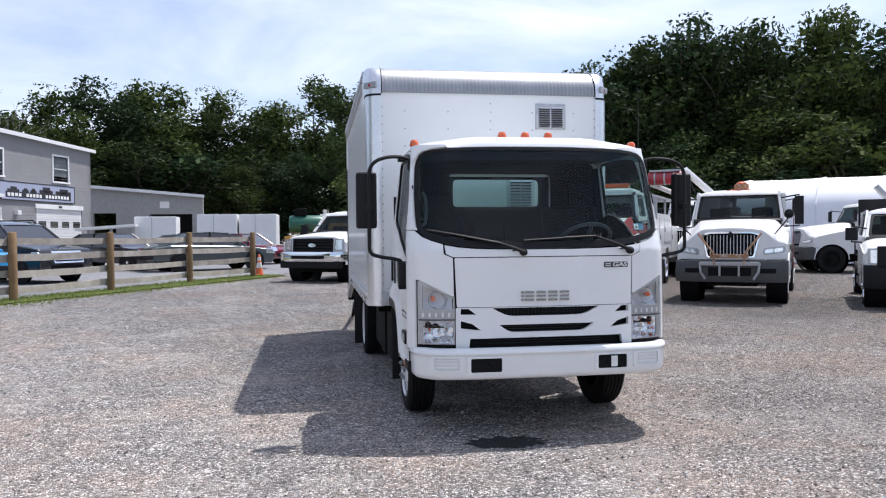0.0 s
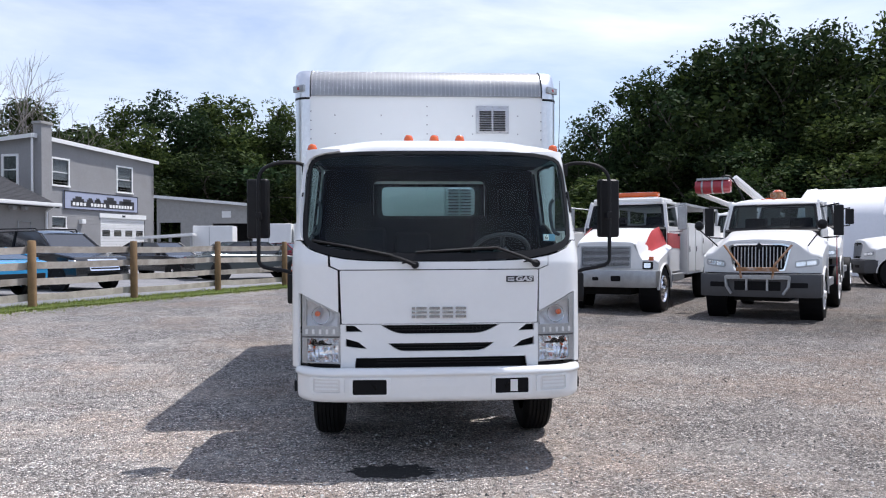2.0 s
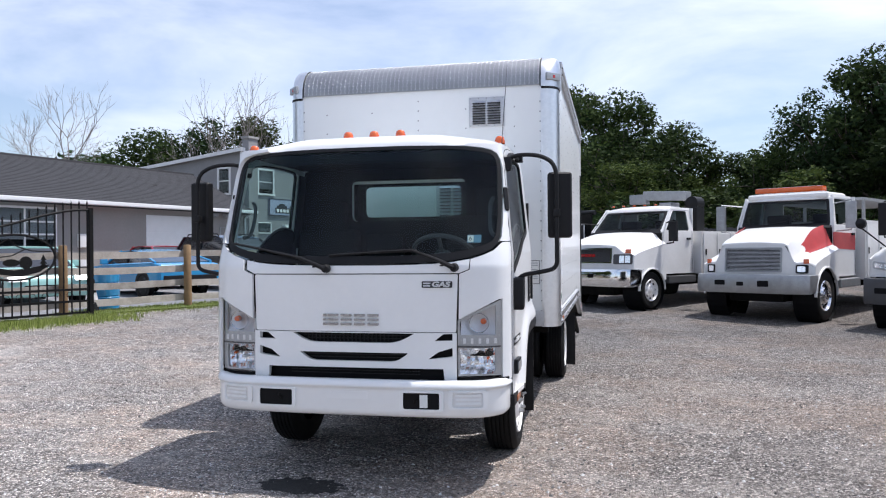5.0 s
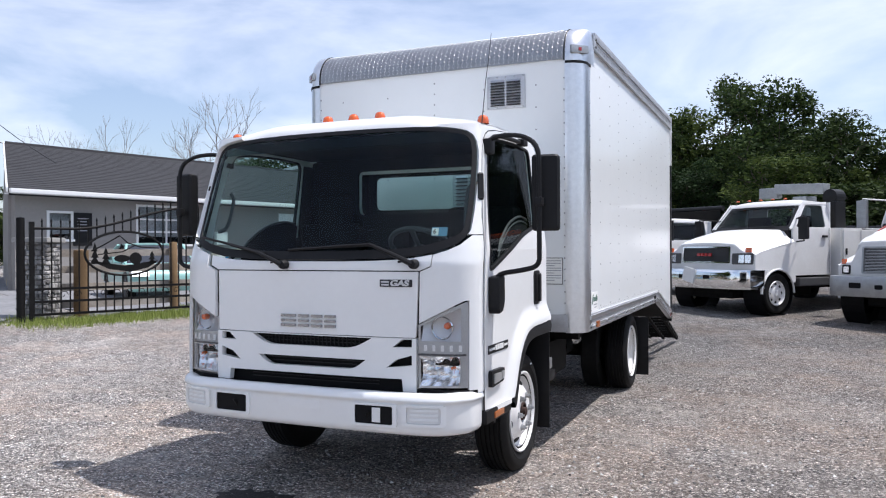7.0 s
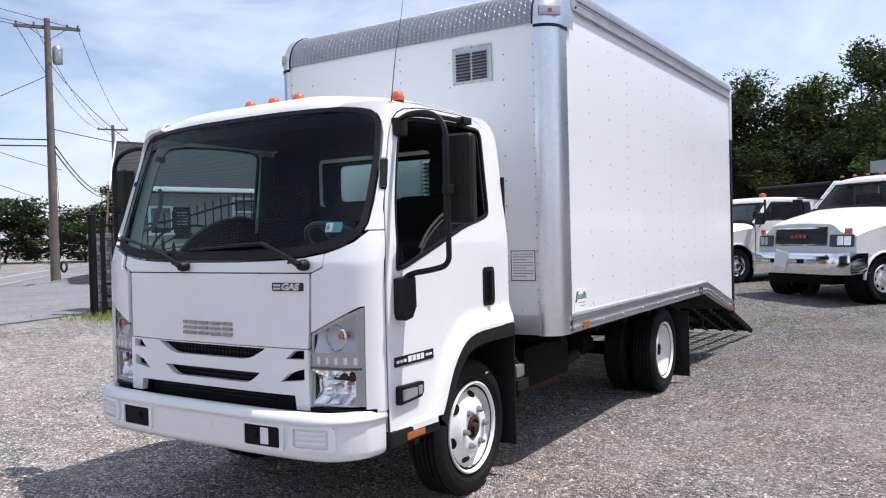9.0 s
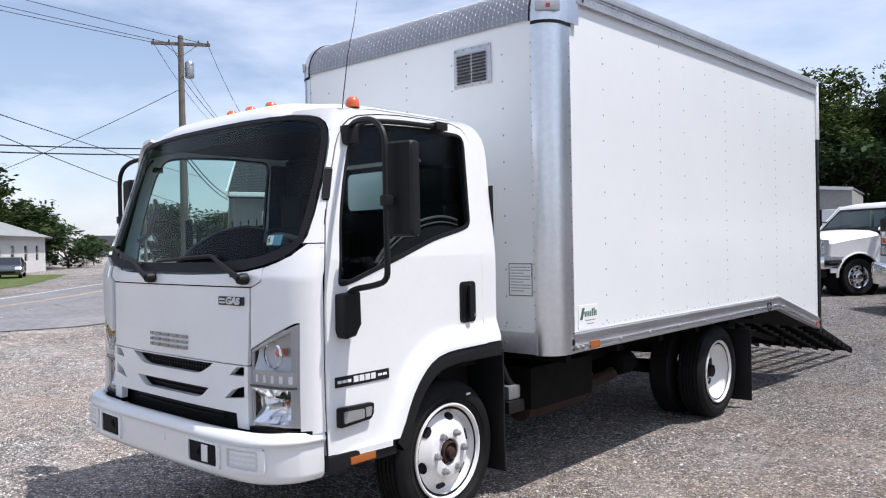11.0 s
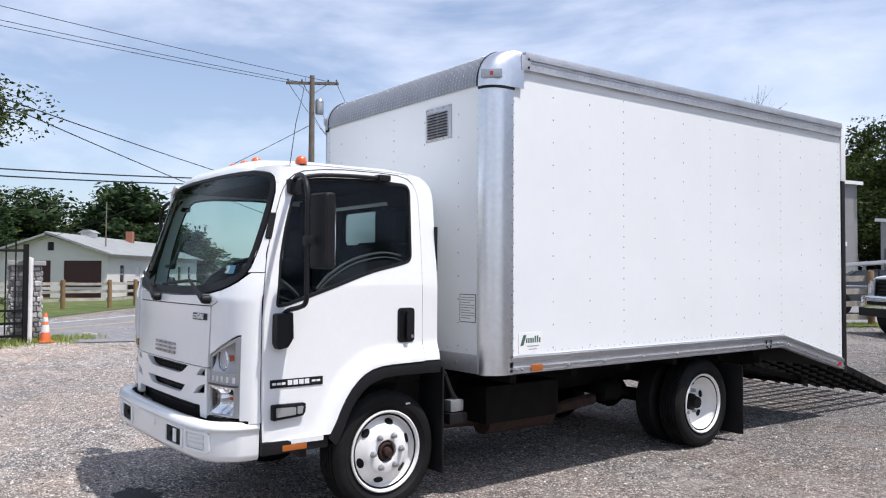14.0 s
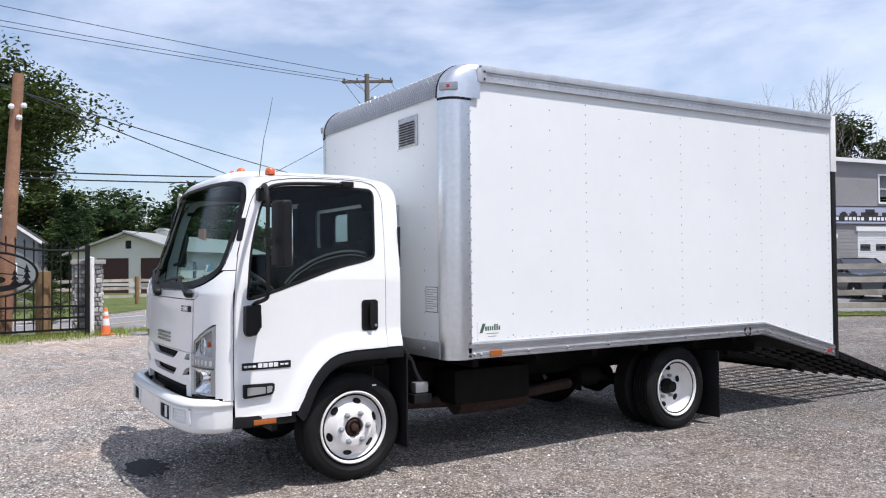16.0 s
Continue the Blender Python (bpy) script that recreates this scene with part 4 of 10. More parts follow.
    lathe(tor, "z", 36, bm=w, m=wm)
    for a in (0.1, math.pi - 0.1, 4.71):
        p = wm @ Vector((0.21 * math.cos(a), 0.21 * math.sin(a), 0))
        rod(wm @ Vector((0, 0, -0.03)), p, 0.016, 6, w)
    lathe([(0.0, 0.0), (0.06, -0.005), (0.07, -0.04), (0.05, -0.06)], "z", 16, bm=w, m=wm)
    rod(wm @ Vector((0, 0, -0.05)), (0.50, 5.88, 1.25), 0.03, 8, w)
    tpart("steering_wheel", w, DARKGREY, cab)
    for s in (1, -1):
        tpart("grab_handle", tube([(s * 0.90, 5.88, 1.62), (s * 0.86, 5.93, 1.64), (s * 0.85, 5.99, 1.84), (s * 0.88, 5.99, 1.88)], 0.013, 8, rounds=2), DARKGREY, cab)


def doors():
    for s in (1, -1):
        outer = SEAM + [(7 - 0.017, 0.987), (6.72, 0.982), (6.64, 0.976), (6.57, 0.962), (6.512, 0.936), (6.46, 0.897), (6.412, 0.849), (6.372, 0.794), (6.335, 0.729), (6.303, 0.658), (6.262, 0.587)]
        wout = rounded([(5.903, 1.366), (5.985, 1.378), (6.163, 1.436), (6.371, 1.506), (6.593, 1.582), (6.80, 1.625), (6.905, 1.655), (6.925, 2.185), (6.6, 2.196), (6.235, 2.180), (6.09, 2.152), (6.03, 2.045), (5.979, 1.88), (5.935, 1.685)], [0.035, 0.05, 0.1, 0.1, 0.1, 0.08, 0.05, 0.07, 0.1, 0.07, 0.05, 0.05, 0.08, 0.08], 4)
        door = tpart("door", patch(side(s, 0.004), outer, [wout], step=0.026, thick=0.03, flip=s < 0), WHITE, truck, "white cab door with black handle")
        wi = inset(wout, 0.016, 0.02)
        tpart("window_seal", patch(side(s, 0.006), wout, [wi], step=0.05, thick=0.02, flip=s < 0), BLACK, door)
        g = tpart("door_glass", patch(side(s, -0.004), wi, step=0.2), DOORGLASS, door, "tinted side window")
        g.visible_shadow = False
        line = [(y - (0.003 if i < 9 else -0.003 if i > 18 else 0), z + (0.003 if 9 <= i <= 18 else 0)) for i, (y, z) in enumerate(SEAM)]
        line = line[:-1] + [(6.986, 1.492 - 0.05 * k) for k in range(1, 11)]
        tpart("seam_gap", tube([side(s, -0.003)(y, z) for y, z in line], 0.0042, 5), GRILLEBLACK, door)
        # handle in its recess
        tpart("handle_recess", patch(side(s, 0.009), rect(6.780, 6.915, 1.118, 1.348, 0.03), step=0.2, thick=0.008, flip=s < 0), BLACK, door)
        tpart("handle_hollow", patch(side(s, 0.0105), rect(6.795, 6.832, 1.14, 1.33, 0.016), step=0.2, thick=0.004, flip=s < 0), GRILLEBLACK, door)
        tpart("door_handle", patch(side(s, 0.034), rect(6.838, 6.872, 1.138, 1.33, 0.016), step=0.2, thick=0.016, flip=s < 0), BLACK, door)
        tpart("lock_barrel", lathe([(0.0, s * 1.032), (0.011, s * 1.031), (0.012, s * 1.02)], "x", 12, (0, 6.895, 1.155)), STEEL, door)
        # rain channel over the window
        tpart("drip_rail", tube([side(s, 0.02)(6.01, 2.06), side(s, 0.024)(6.07, 2.15), side(s, 0.026)(6.16, 2.187), side(s, 0.026)(6.4, 2.203), side(s, 0.026)(6.68, 2.206)], 0.014, 8, rounds=2), BLACK, door)
        tpart("drip_rail_bracket", box(s * 0.968 - 0.03, s * 0.968 + 0.03, 6.645, 6.735, 2.186, 2.228, 0.008), BLACK, door)
        tpart("hinge_cover", patch(wrap(s, 0.012), rounded([(0.992, 1.79), (1.012, 1.79), (1.016, 1.93), (0.994, 1.93)], 0.005), step=0.022, thick=0.012), BLACK, cab)
        # side repeater and badge
        bz = tpart("marker_bezel", patch(side(s, 0.028), rounded([(5.878, 0.705), (6.078, 0.718), (6.095, 0.74), (6.098, 0.795), (5.878, 0.800)], 0.014), step=0.2, thick=0.03, flip=s < 0), BLACK, door)
        tpart("marker_lens", patch(side(s, 0.034), rounded([(5.902, 0.724), (6.03, 0.731), (6.03, 0.775), (5.902, 0.78)], 0.008), step=0.2, thick=0.01, flip=s < 0), LAMPGREY, bz, "clear side marker lens")
        tpart("marker_lens", patch(side(s, 0.034), rounded([(6.04, 0.732), (6.073, 0.736), (6.08, 0.778), (6.04, 0.779)], 0.006), step=0.2, thick=0.01, flip=s < 0), LAMPGREY, bz)
        tpart("badge_plate", patch(side(s, 0.0085), rect(5.872, 6.222, 0.894, 0.944, 0.004), step=0.03, thick=0.004, flip=s < 0), BLACK, door, "black model badge")
        for y0, y1, z0, z1 in ((5.885, 5.975, 0.912, 0.926), (5.985, 6.135, 0.907, 0.936), (6.145, 6.21, 0.915, 0.927)):
            n = max(2, round((y1 - y0) / 0.034))
            for k in range(n):
                a = y0 + (y1 - y0) * k / n
                tpart("badge_bar", patch(side(s, 0.0115), rect(a, a + (y1 - y0) / n * 0.78, z0, z1), step=0.03, thick=0.003, flip=s < 0), WHITETRIM, door)
        # black lip under the swollen wheel arch, turning into the liner
        lip = [(6.30, 0.515), (6.324, 0.53), (6.36, 0.61), (6.387, 0.672), (6.42, 0.732), (6.455, 0.778), (6.5, 0.825), (6.547, 0.86), (6.60, 0.884), (6.67, 0.899), (6.762, 0.906), (7.12, 0.905)]
        bm = bmesh.new()
        rings = []
        for (ya, za), (yl, zl) in zip(ARCH, lip):
            rings.append([bm.verts.new(p) for p in ((s * 1.0, ya, za + 0.004), (s * 1.043, ya, za), (s * 1.052, 0.6 * ya + 0.4 * yl, 0.6 * za + 0.4 * zl), (s * 1.046, yl, zl), (s * 1.03, yl + 0.01, zl - 0.006), (s * 0.55, yl + 0.02, zl - 0.01))])
        for a, c in zip(rings, rings[1:]):
            for k in range(5):
                bm.faces.new((a[k], a[k + 1], c[k + 1], c[k]))
        tpart("wheel_arch", bm, BLACK, cab, "black plastic wheel arch")
        tpart("wheel_liner", box(s * 0.52 - 0.03, s * 0.52 + 0.03, 6.15, 7.12, 0.50, 0.93, 0.01), FRAMEBLACK, cab)
        tpart("front_mudflap", box(s * 0.88 - 0.14, s * 0.88 + 0.14, 7.16, 7.172, 0.20, 0.93, 0.003), BLACK, cab)


def lamps_and_bumper():
    for s in (1, -1):
        mp = (lambda p: p) if s > 0 else mirror_pts
        name = "headlamp"
        lo_ = mp(rounded([(0.704, 0.735), (0.915, 0.737), (0.925, 0.76), (0.925, 0.9), (0.704, 0.9)], 0.012))
        up_ = mp([(0.704, 0.985), (0.928, 0.985), (0.928, 1.172), (0.704, 1.068)])
        lamp = tpart(name, patch(front(-0.012), mp(LAMP), [lo_, up_], step=0.03, thick=0.01), LAMPGREY, truck, "headlamp unit with clear lens and grey bezel")
        # faceted main reflector and smooth indicator bowl
        for x0, x1, z0, z1, deep, wav, nm in ((0.700, 0.928, 0.730, 0.906, 0.085, 0.007, "reflector"), (0.708, 0.934, 0.98, 1.178, 0.06, 0.0, "turn_reflector")):
            bm = bmesh.new()
            rows = []
            for j in range(17):
                v = -1 + j / 8
                row = []
                for i in range(25):
                    u = -1 + i / 12
                    x, z = s * (0.5 * (x0 + x1) + 0.5 * (x1 - x0) * u), 0.5 * (z0 + z1) + 0.5 * (z1 - z0) * v
                    dd = 0.012 + deep * max(0.0, 1 - 0.55 * (u * u + v * v)) + wav * math.sin(11 * u + 3.0 * v * v) * (1 if abs(u) > 0.25 else 0.4) + wav * 0.5 * math.sin(9 * v + 2 * u)
                    row.append(bm.verts.new(front(0)(x, z) + Vector((0, dd, 0))))
                rows.append(row)
            for r0, r1 in zip(rows, rows[1:]):
                for i in range(24):
                    bm.faces.new((r0[i], r0[i + 1], r1[i + 1], r1[i]))
            tpart(nm, bm, REFLECTOR if wav else PALEGREY, lamp, "bright faceted reflector" if wav else "", not wav)
        c = front(0)(s * 0.80, 0.817)
        tpart("bulb", lathe([(0.0, 0.02), (0.01, 0.024), (0.012, 0.04), (0.014, 0.08)], "y", 12, (c.x, c.y, c.z)), PALEGREY, lamp)
        tpart("side_bulb", lathe([(0.0, 0.03), (0.008, 0.033), (0.01, 0.05), (0.01, 0.07)], "y", 12, (s * 0.875, front(0)(s * 0.875, 0.8).y, 0.835)), AMBER, lamp)
        c = front(0)(s * 0.85, 1.07)
        tpart("turn_bulb", lathe([(0.0, 0.015), (0.018, 0.02), (0.022, 0.04), (0.018, 0.06)], "y", 12, (c.x, c.y, c.z)), AMBER, lamp, "amber indicator bulb")
        tpart("turn_lens_ring", lathe([(0.062, 0.01), (0.066, 0.02), (0.06, 0.03), (0.058, 0.02)], "y", 24, (s * 0.825, front(0)(s * 0.825, 1.06).y, 1.06)), CHROME, lamp)
        for k in range(5):
            x = s * (0.735 + 0.048 * k)
            tpart("running_lamp", patch(front(-0.006), rect(x - 0.008, x + 0.008, 0.93, 0.964, 0.003), step=0.02, thick=0.006), WHITETRIM, lamp)
        tpart("lamp_divider", patch(front(0.002), mp([(0.696, 0.906), (0.958, 0.906), (0.958, 0.917), (0.696, 0.917)]), step=0.03, thick=0.008), DARKGREY, lamp)
        g = tpart("lens", patch(front(0.012), mp(rounded(LAMP, 0.02)), step=0.03), LENSCLEAR, lamp, "clear lamp lens")
        g.visible_shadow = False

    # bumper: profile swept round the front and back along the sides
    prof = [(0.0, 0.74), (0.03, 0.752), (0.068, 0.75), (0.084, 0.738), (0.091, 0.715), (0.092, 0.70), (0.09, 0.676), (0.086, 0.664), (0.081, 0.656), (0.078, 0.646), (0.077, 0.63), (0.076, 0.52), (0.072, 0.50), (0.056, 0.482), (0.02, 0.472), (0.0, 0.468)]
    path = []
    for i in range(49):
        x = -0.975 + 1.95 * (0.5 - 0.5 * math.cos(math.pi * i / 48))
        u = abs(x) / 0.975
        path.append((x, 5.545 + 0.06 * u ** 3 + 0.12 * u ** 14, x))
    path = [(-0.985, 5.815), (-0.985, 5.78)] + [(p[0], p[1]) for p in path] + [(0.985, 5.78), (0.985, 5.815)]
    bm = bmesh.new()
    rings = []
    n = len(path)
    for i, (x, y) in enumerate(path):
        d = Vector((path[min(i + 1, n - 1)][0] - path[max(i - 1, 0)][0], path[min(i + 1, n - 1)][1] - path[max(i - 1, 0)][1])).normalized()
        nrm = Vector((d.y, -d.x))
        sag = 0.042
        rings.append([bm.verts.new((x + nrm.x * (o - 0.06), y + nrm.y * (o - 0.02), z - sag * smooth01((z - 0.65) / 0.08))) for o, z in prof])
    for a, c in zip(rings, rings[1:]):
        for k in range(len(prof) - 1):
            bm.faces.new((a[k], a[k + 1], c[k + 1], c[k]))
    thicken(bm, 0.012)
    bumper = tpart("bumper", bm, WHITE, truck, "white plastic front bumper")

    def bump(off):
        def f(x, z):
            u = abs(x) / 0.975
            return Vector((x, 5.545 + 0.06 * u ** 3 + 0.12 * u ** 14 - 0.057 - off, z))
        return f

    for s in (1, -1):
        mp = (lambda p: p) if s > 0 else mirror_pts
        tpart("tow_opening", patch(bump(0.003), mp(rect(0.37, 0.60, 0.535, 0.637, 0.012)), step=0.1, thick=0.012), GRILLEBLACK, bumper)
        tpart("pocket_rim", patch(bump(0.011), mp(rounded([(0.345, 0.522), (0.625, 0.522), (0.625, 0.648), (0.345, 0.648)], 0.02)), [mp(rounded([(0.37, 0.535), (0.60, 0.535), (0.60, 0.637), (0.37, 0.637)], 0.012))], step=0.04, thick=0.014), WHITE, bumper)
        tpart("pocket_rim", patch(bump(0.014), mp(rounded([(0.655, 0.535), (0.895, 0.535), (0.895, 0.652), (0.655, 0.652)], 0.022)), [mp(rounded([(0.682, 0.55), (0.868, 0.55), (0.868, 0.64), (0.682, 0.64)], 0.015))], step=0.04, thick=0.016), WHITE, bumper)
        tpart("tow_hook", tube([bump(-0.01)(s * 0.44, 0.56), bump(0.01)(s * 0.45, 0.60), bump(-0.01)(s * 0.48, 0.60)], 0.01, 6, rounds=1), FRAMEBLACK, bumper)
        tpart("step_pad", patch(bump(0.002), mp(rect(0.684, 0.866, 0.552, 0.638, 0.012)), step=0.05, thick=0.01), OLDWHITE, bumper)
        for k in range(3):
            z = 0.568 + 0.025 * k
            tpart("step_rib", patch(bump(0.009), mp(rect(0.70, 0.855, z, z + 0.012, 0.004)), step=0.1, thick=0.008), WHITE, bumper)
    tpart("tow_label", patch(bump(0.006), rect(0.475, 0.525, 0.545, 0.625), thick=0.003), PAPER, bumper, "small white label")
    tpart("plate_recess", patch(bump(0.003), rect(-0.135, 0.135, 0.588, 0.634, 0.01), step=0.1, thick=0.006), WHITE, bumper)
    # badges on the nose: plain chrome bars
    x = -0.195
    for w_ in (0.024, 0.085, 0.085, 0.085, 0.085):
        for z0, z1 in ((1.043, 1.060), (1.073, 1.087), (1.100, 1.117)):
            tpart("nose_badge_bar", patch(front(0.016), rect(x, x + w_ - (0.0 if w_ < 0.05 else 0.012), z0, z1, 0.004), step=0.1, thick=0.014), DARKCHROME, cab)
        x += w_ + 0.006
    tpart("fuel_badge", patch(front(0.009), rect(0.466, 0.662, 1.286, 1.328, 0.006), step=0.1, thick=0.006), INK, cab, "dark fuel badge with pale letters")
    tb = text_bm("GAS", 0.052, 0.002, 0.0022)
    tb.transform(Matrix.Translation((0.592, front(0.018)(0.58, 1.307).y, 1.307)) @ Matrix.Rotation(radians(90), 4, "X") @ Matrix(((1.2, 0.22, 0, 0), (0, 0.86, 0, 0), (0, 0, 1, 0), (0, 0, 0, 1))))
    tpart("fuel_badge_letters", tb, PALEGREY, cab, smooth=False)
    for k in range(2):
        tpart("fuel_badge_bar", patch(front(0.012), rect(0.476, 0.522, 1.294 + 0.016 * k, 1.303 + 0.016 * k), step=0.1, thick=0.003), PALEGREY, cab)
    # windscreen
    scr = tpart("windscreen", patch(front(0.0), WS, step=0.05), GLASS, truck, "large tinted windscreen with black border")
    scr.visible_shadow = False
    tpart("screen_border", patch(front(0.004), WS, [WSIN], step=0.04, thick=0.006), BLACK, scr)
    tpart("shade_band", patch(front(-0.004), [(-0.91, 2.12), (0.91, 2.12), (0.895, 2.155), (0.84, 2.178), (0.6, 2.2), (-0.6, 2.2), (-0.84, 2.178), (-0.895, 2.155)], step=0.06), VISORGLASS, scr, "dark shade band").visible_shadow = False
    tpart("inspection_sticker", patch(front(-0.006), rect(0.745, 0.835, 1.572, 1.622), step=0.05, thick=0.002), STICKERBLUE, scr, "blue inspection sticker")
    tpart("sticker_field", patch(front(-0.001), rect(0.75, 0.787, 1.576, 1.618), step=0.05, thick=0.002), PAPER, scr)
    tb = text_bm("6", 0.042, 0.001)
    tb.transform(Matrix.Translation((0.768, front(0.0045)(0.768, 1.597).y, 1.597)) @ Matrix.Rotation(radians(67), 4, "X"))
    tpart("sticker_number", tb, INK, scr, smooth=False)
    # wipers
    for x0, z0, xm, zm, xa, za, xb, zb in ((-0.172, 1.41, -0.36, 1.482, -0.885, 1.588, -0.33, 1.484), (0.677, 1.415, 0.40, 1.527, -0.16, 1.503, 0.42, 1.528)):
        wp = tpart("wiper", lathe([(0.0, -0.036), (0.022, -0.032), (0.028, -0.014), (0.028, 0.014)], "y", 16, front(0.02)(x0, z0)), BLACK, truck, "black windscreen wiper")
        tpart("wiper_arm", tube([front(0.046)(x0, z0), front(0.05)(x0 + 0.35 * (xm - x0), z0 + 0.4 * (zm - z0)), front(0.04)(xm, zm)], 0.017, 8, r_end=0.009), BLACK, wp)
        tpart("wiper_link", tube([front(0.036)(xm, zm), front(0.03)(xm + 0.45 * (xa - xm), zm + 0.45 * (za - zm))], 0.009, 6), BLACK, wp)
        tpart("wiper_blade", tube([front(0.014)(xb + (xa - xb) * t, zb - 0.006 + (za - zb) * t + 0.012 * t * (1 - t)) for t in (0.0, 0.1, 0.2, 0.35, 0.5, 0.65, 0.8, 0.9, 1.0)], 0.0085, 6), BLACK, wp)
        tpart("washer_nozzle", tube([front(0.03)(x0 - 0.09, z0 + 0.012), front(0.035)(x0 - 0.03, z0 + 0.02)], 0.006, 6), BLACK, wp)
    # roof clearance lamps and aerial
    for x, y in ((-0.925, 6.12), (-0.2, 6.14), (-0.005, 6.14), (0.19, 6.14), (0.905, 6.12)):
        zb = 2.33 if abs(x) < 0.5 else 2.255
        tpart("clearance_lamp", lathe([(0.036, 0.0), (0.036, 0.02), (0.03, 0.042), (0.018, 0.052), (0.0, 0.055)], "z", 18, (x, y, zb)), AMBER, truck, "amber roof clearance lamp")
    tpart("aerial", tube([(0.93, 6.03, 2.24), (0.945, 6.06, 2.5), (0.955, 6.1, 2.68), (0.96, 6.12, 2.8)], 0.003, 5, r_end=0.0012), WIRE, truck, "thin radio aerial")


def mirrors():
    for s in (1, -1):
        mm = Matrix.Translation((s * 1.315, 6.05, 0)) @ Matrix.Rotation(s * radians(10), 4, "Z")
        mir = tpart("wing_mirror", box(-0.08, 0.08, -0.038, 0.038, 1.60, 2.04, 0.03, m=mm, seg=3), BLACK, truck, "tall black wing mirror")
        tpart("mirror_face", box(-0.066, 0.066, 0.038, 0.042, 1.625, 2.015, 0.0, m=mm), CHROME, mir)
        xa = s * 1.30
        tpart("mirror_arm", tube([(s * 0.965, 6.04, 2.14), (s * 1.05, 6.02, 2.165), (s * 1.2, 5.98, 2.15), (xa, 5.96, 2.08), (xa, 5.96, 1.9), (xa, 5.96, 1.5), (xa, 5.96, 1.40), (s * 1.2, 5.96, 1.375), (s * 1.06, 5.95, 1.355), (s * 1.05, 5.93, 1.31)], 0.0145, 8, rounds=2), BLACK, mir)
        tpart("arm_clamp", box(xa - 0.022, xa + 0.022, 5.94, 5.99, 1.74, 1.79, 0.01), BLACK, mir)
        tpart("arm_base", prism([(5.885, 1.335), (5.99, 1.345), (5.995, 1.19), (5.96, 1.135), (5.90, 1.125), (5.882, 1.16)], "x", s * 1.005, s * 1.085, 0.016, seg=3), BLACK, mir)
        tpart("arm_pivot", box(s * 0.96 - 0.03, s * 0.96 + 0.035, 6.0, 6.08, 2.06, 2.15, 0.012), BLACK, mir)


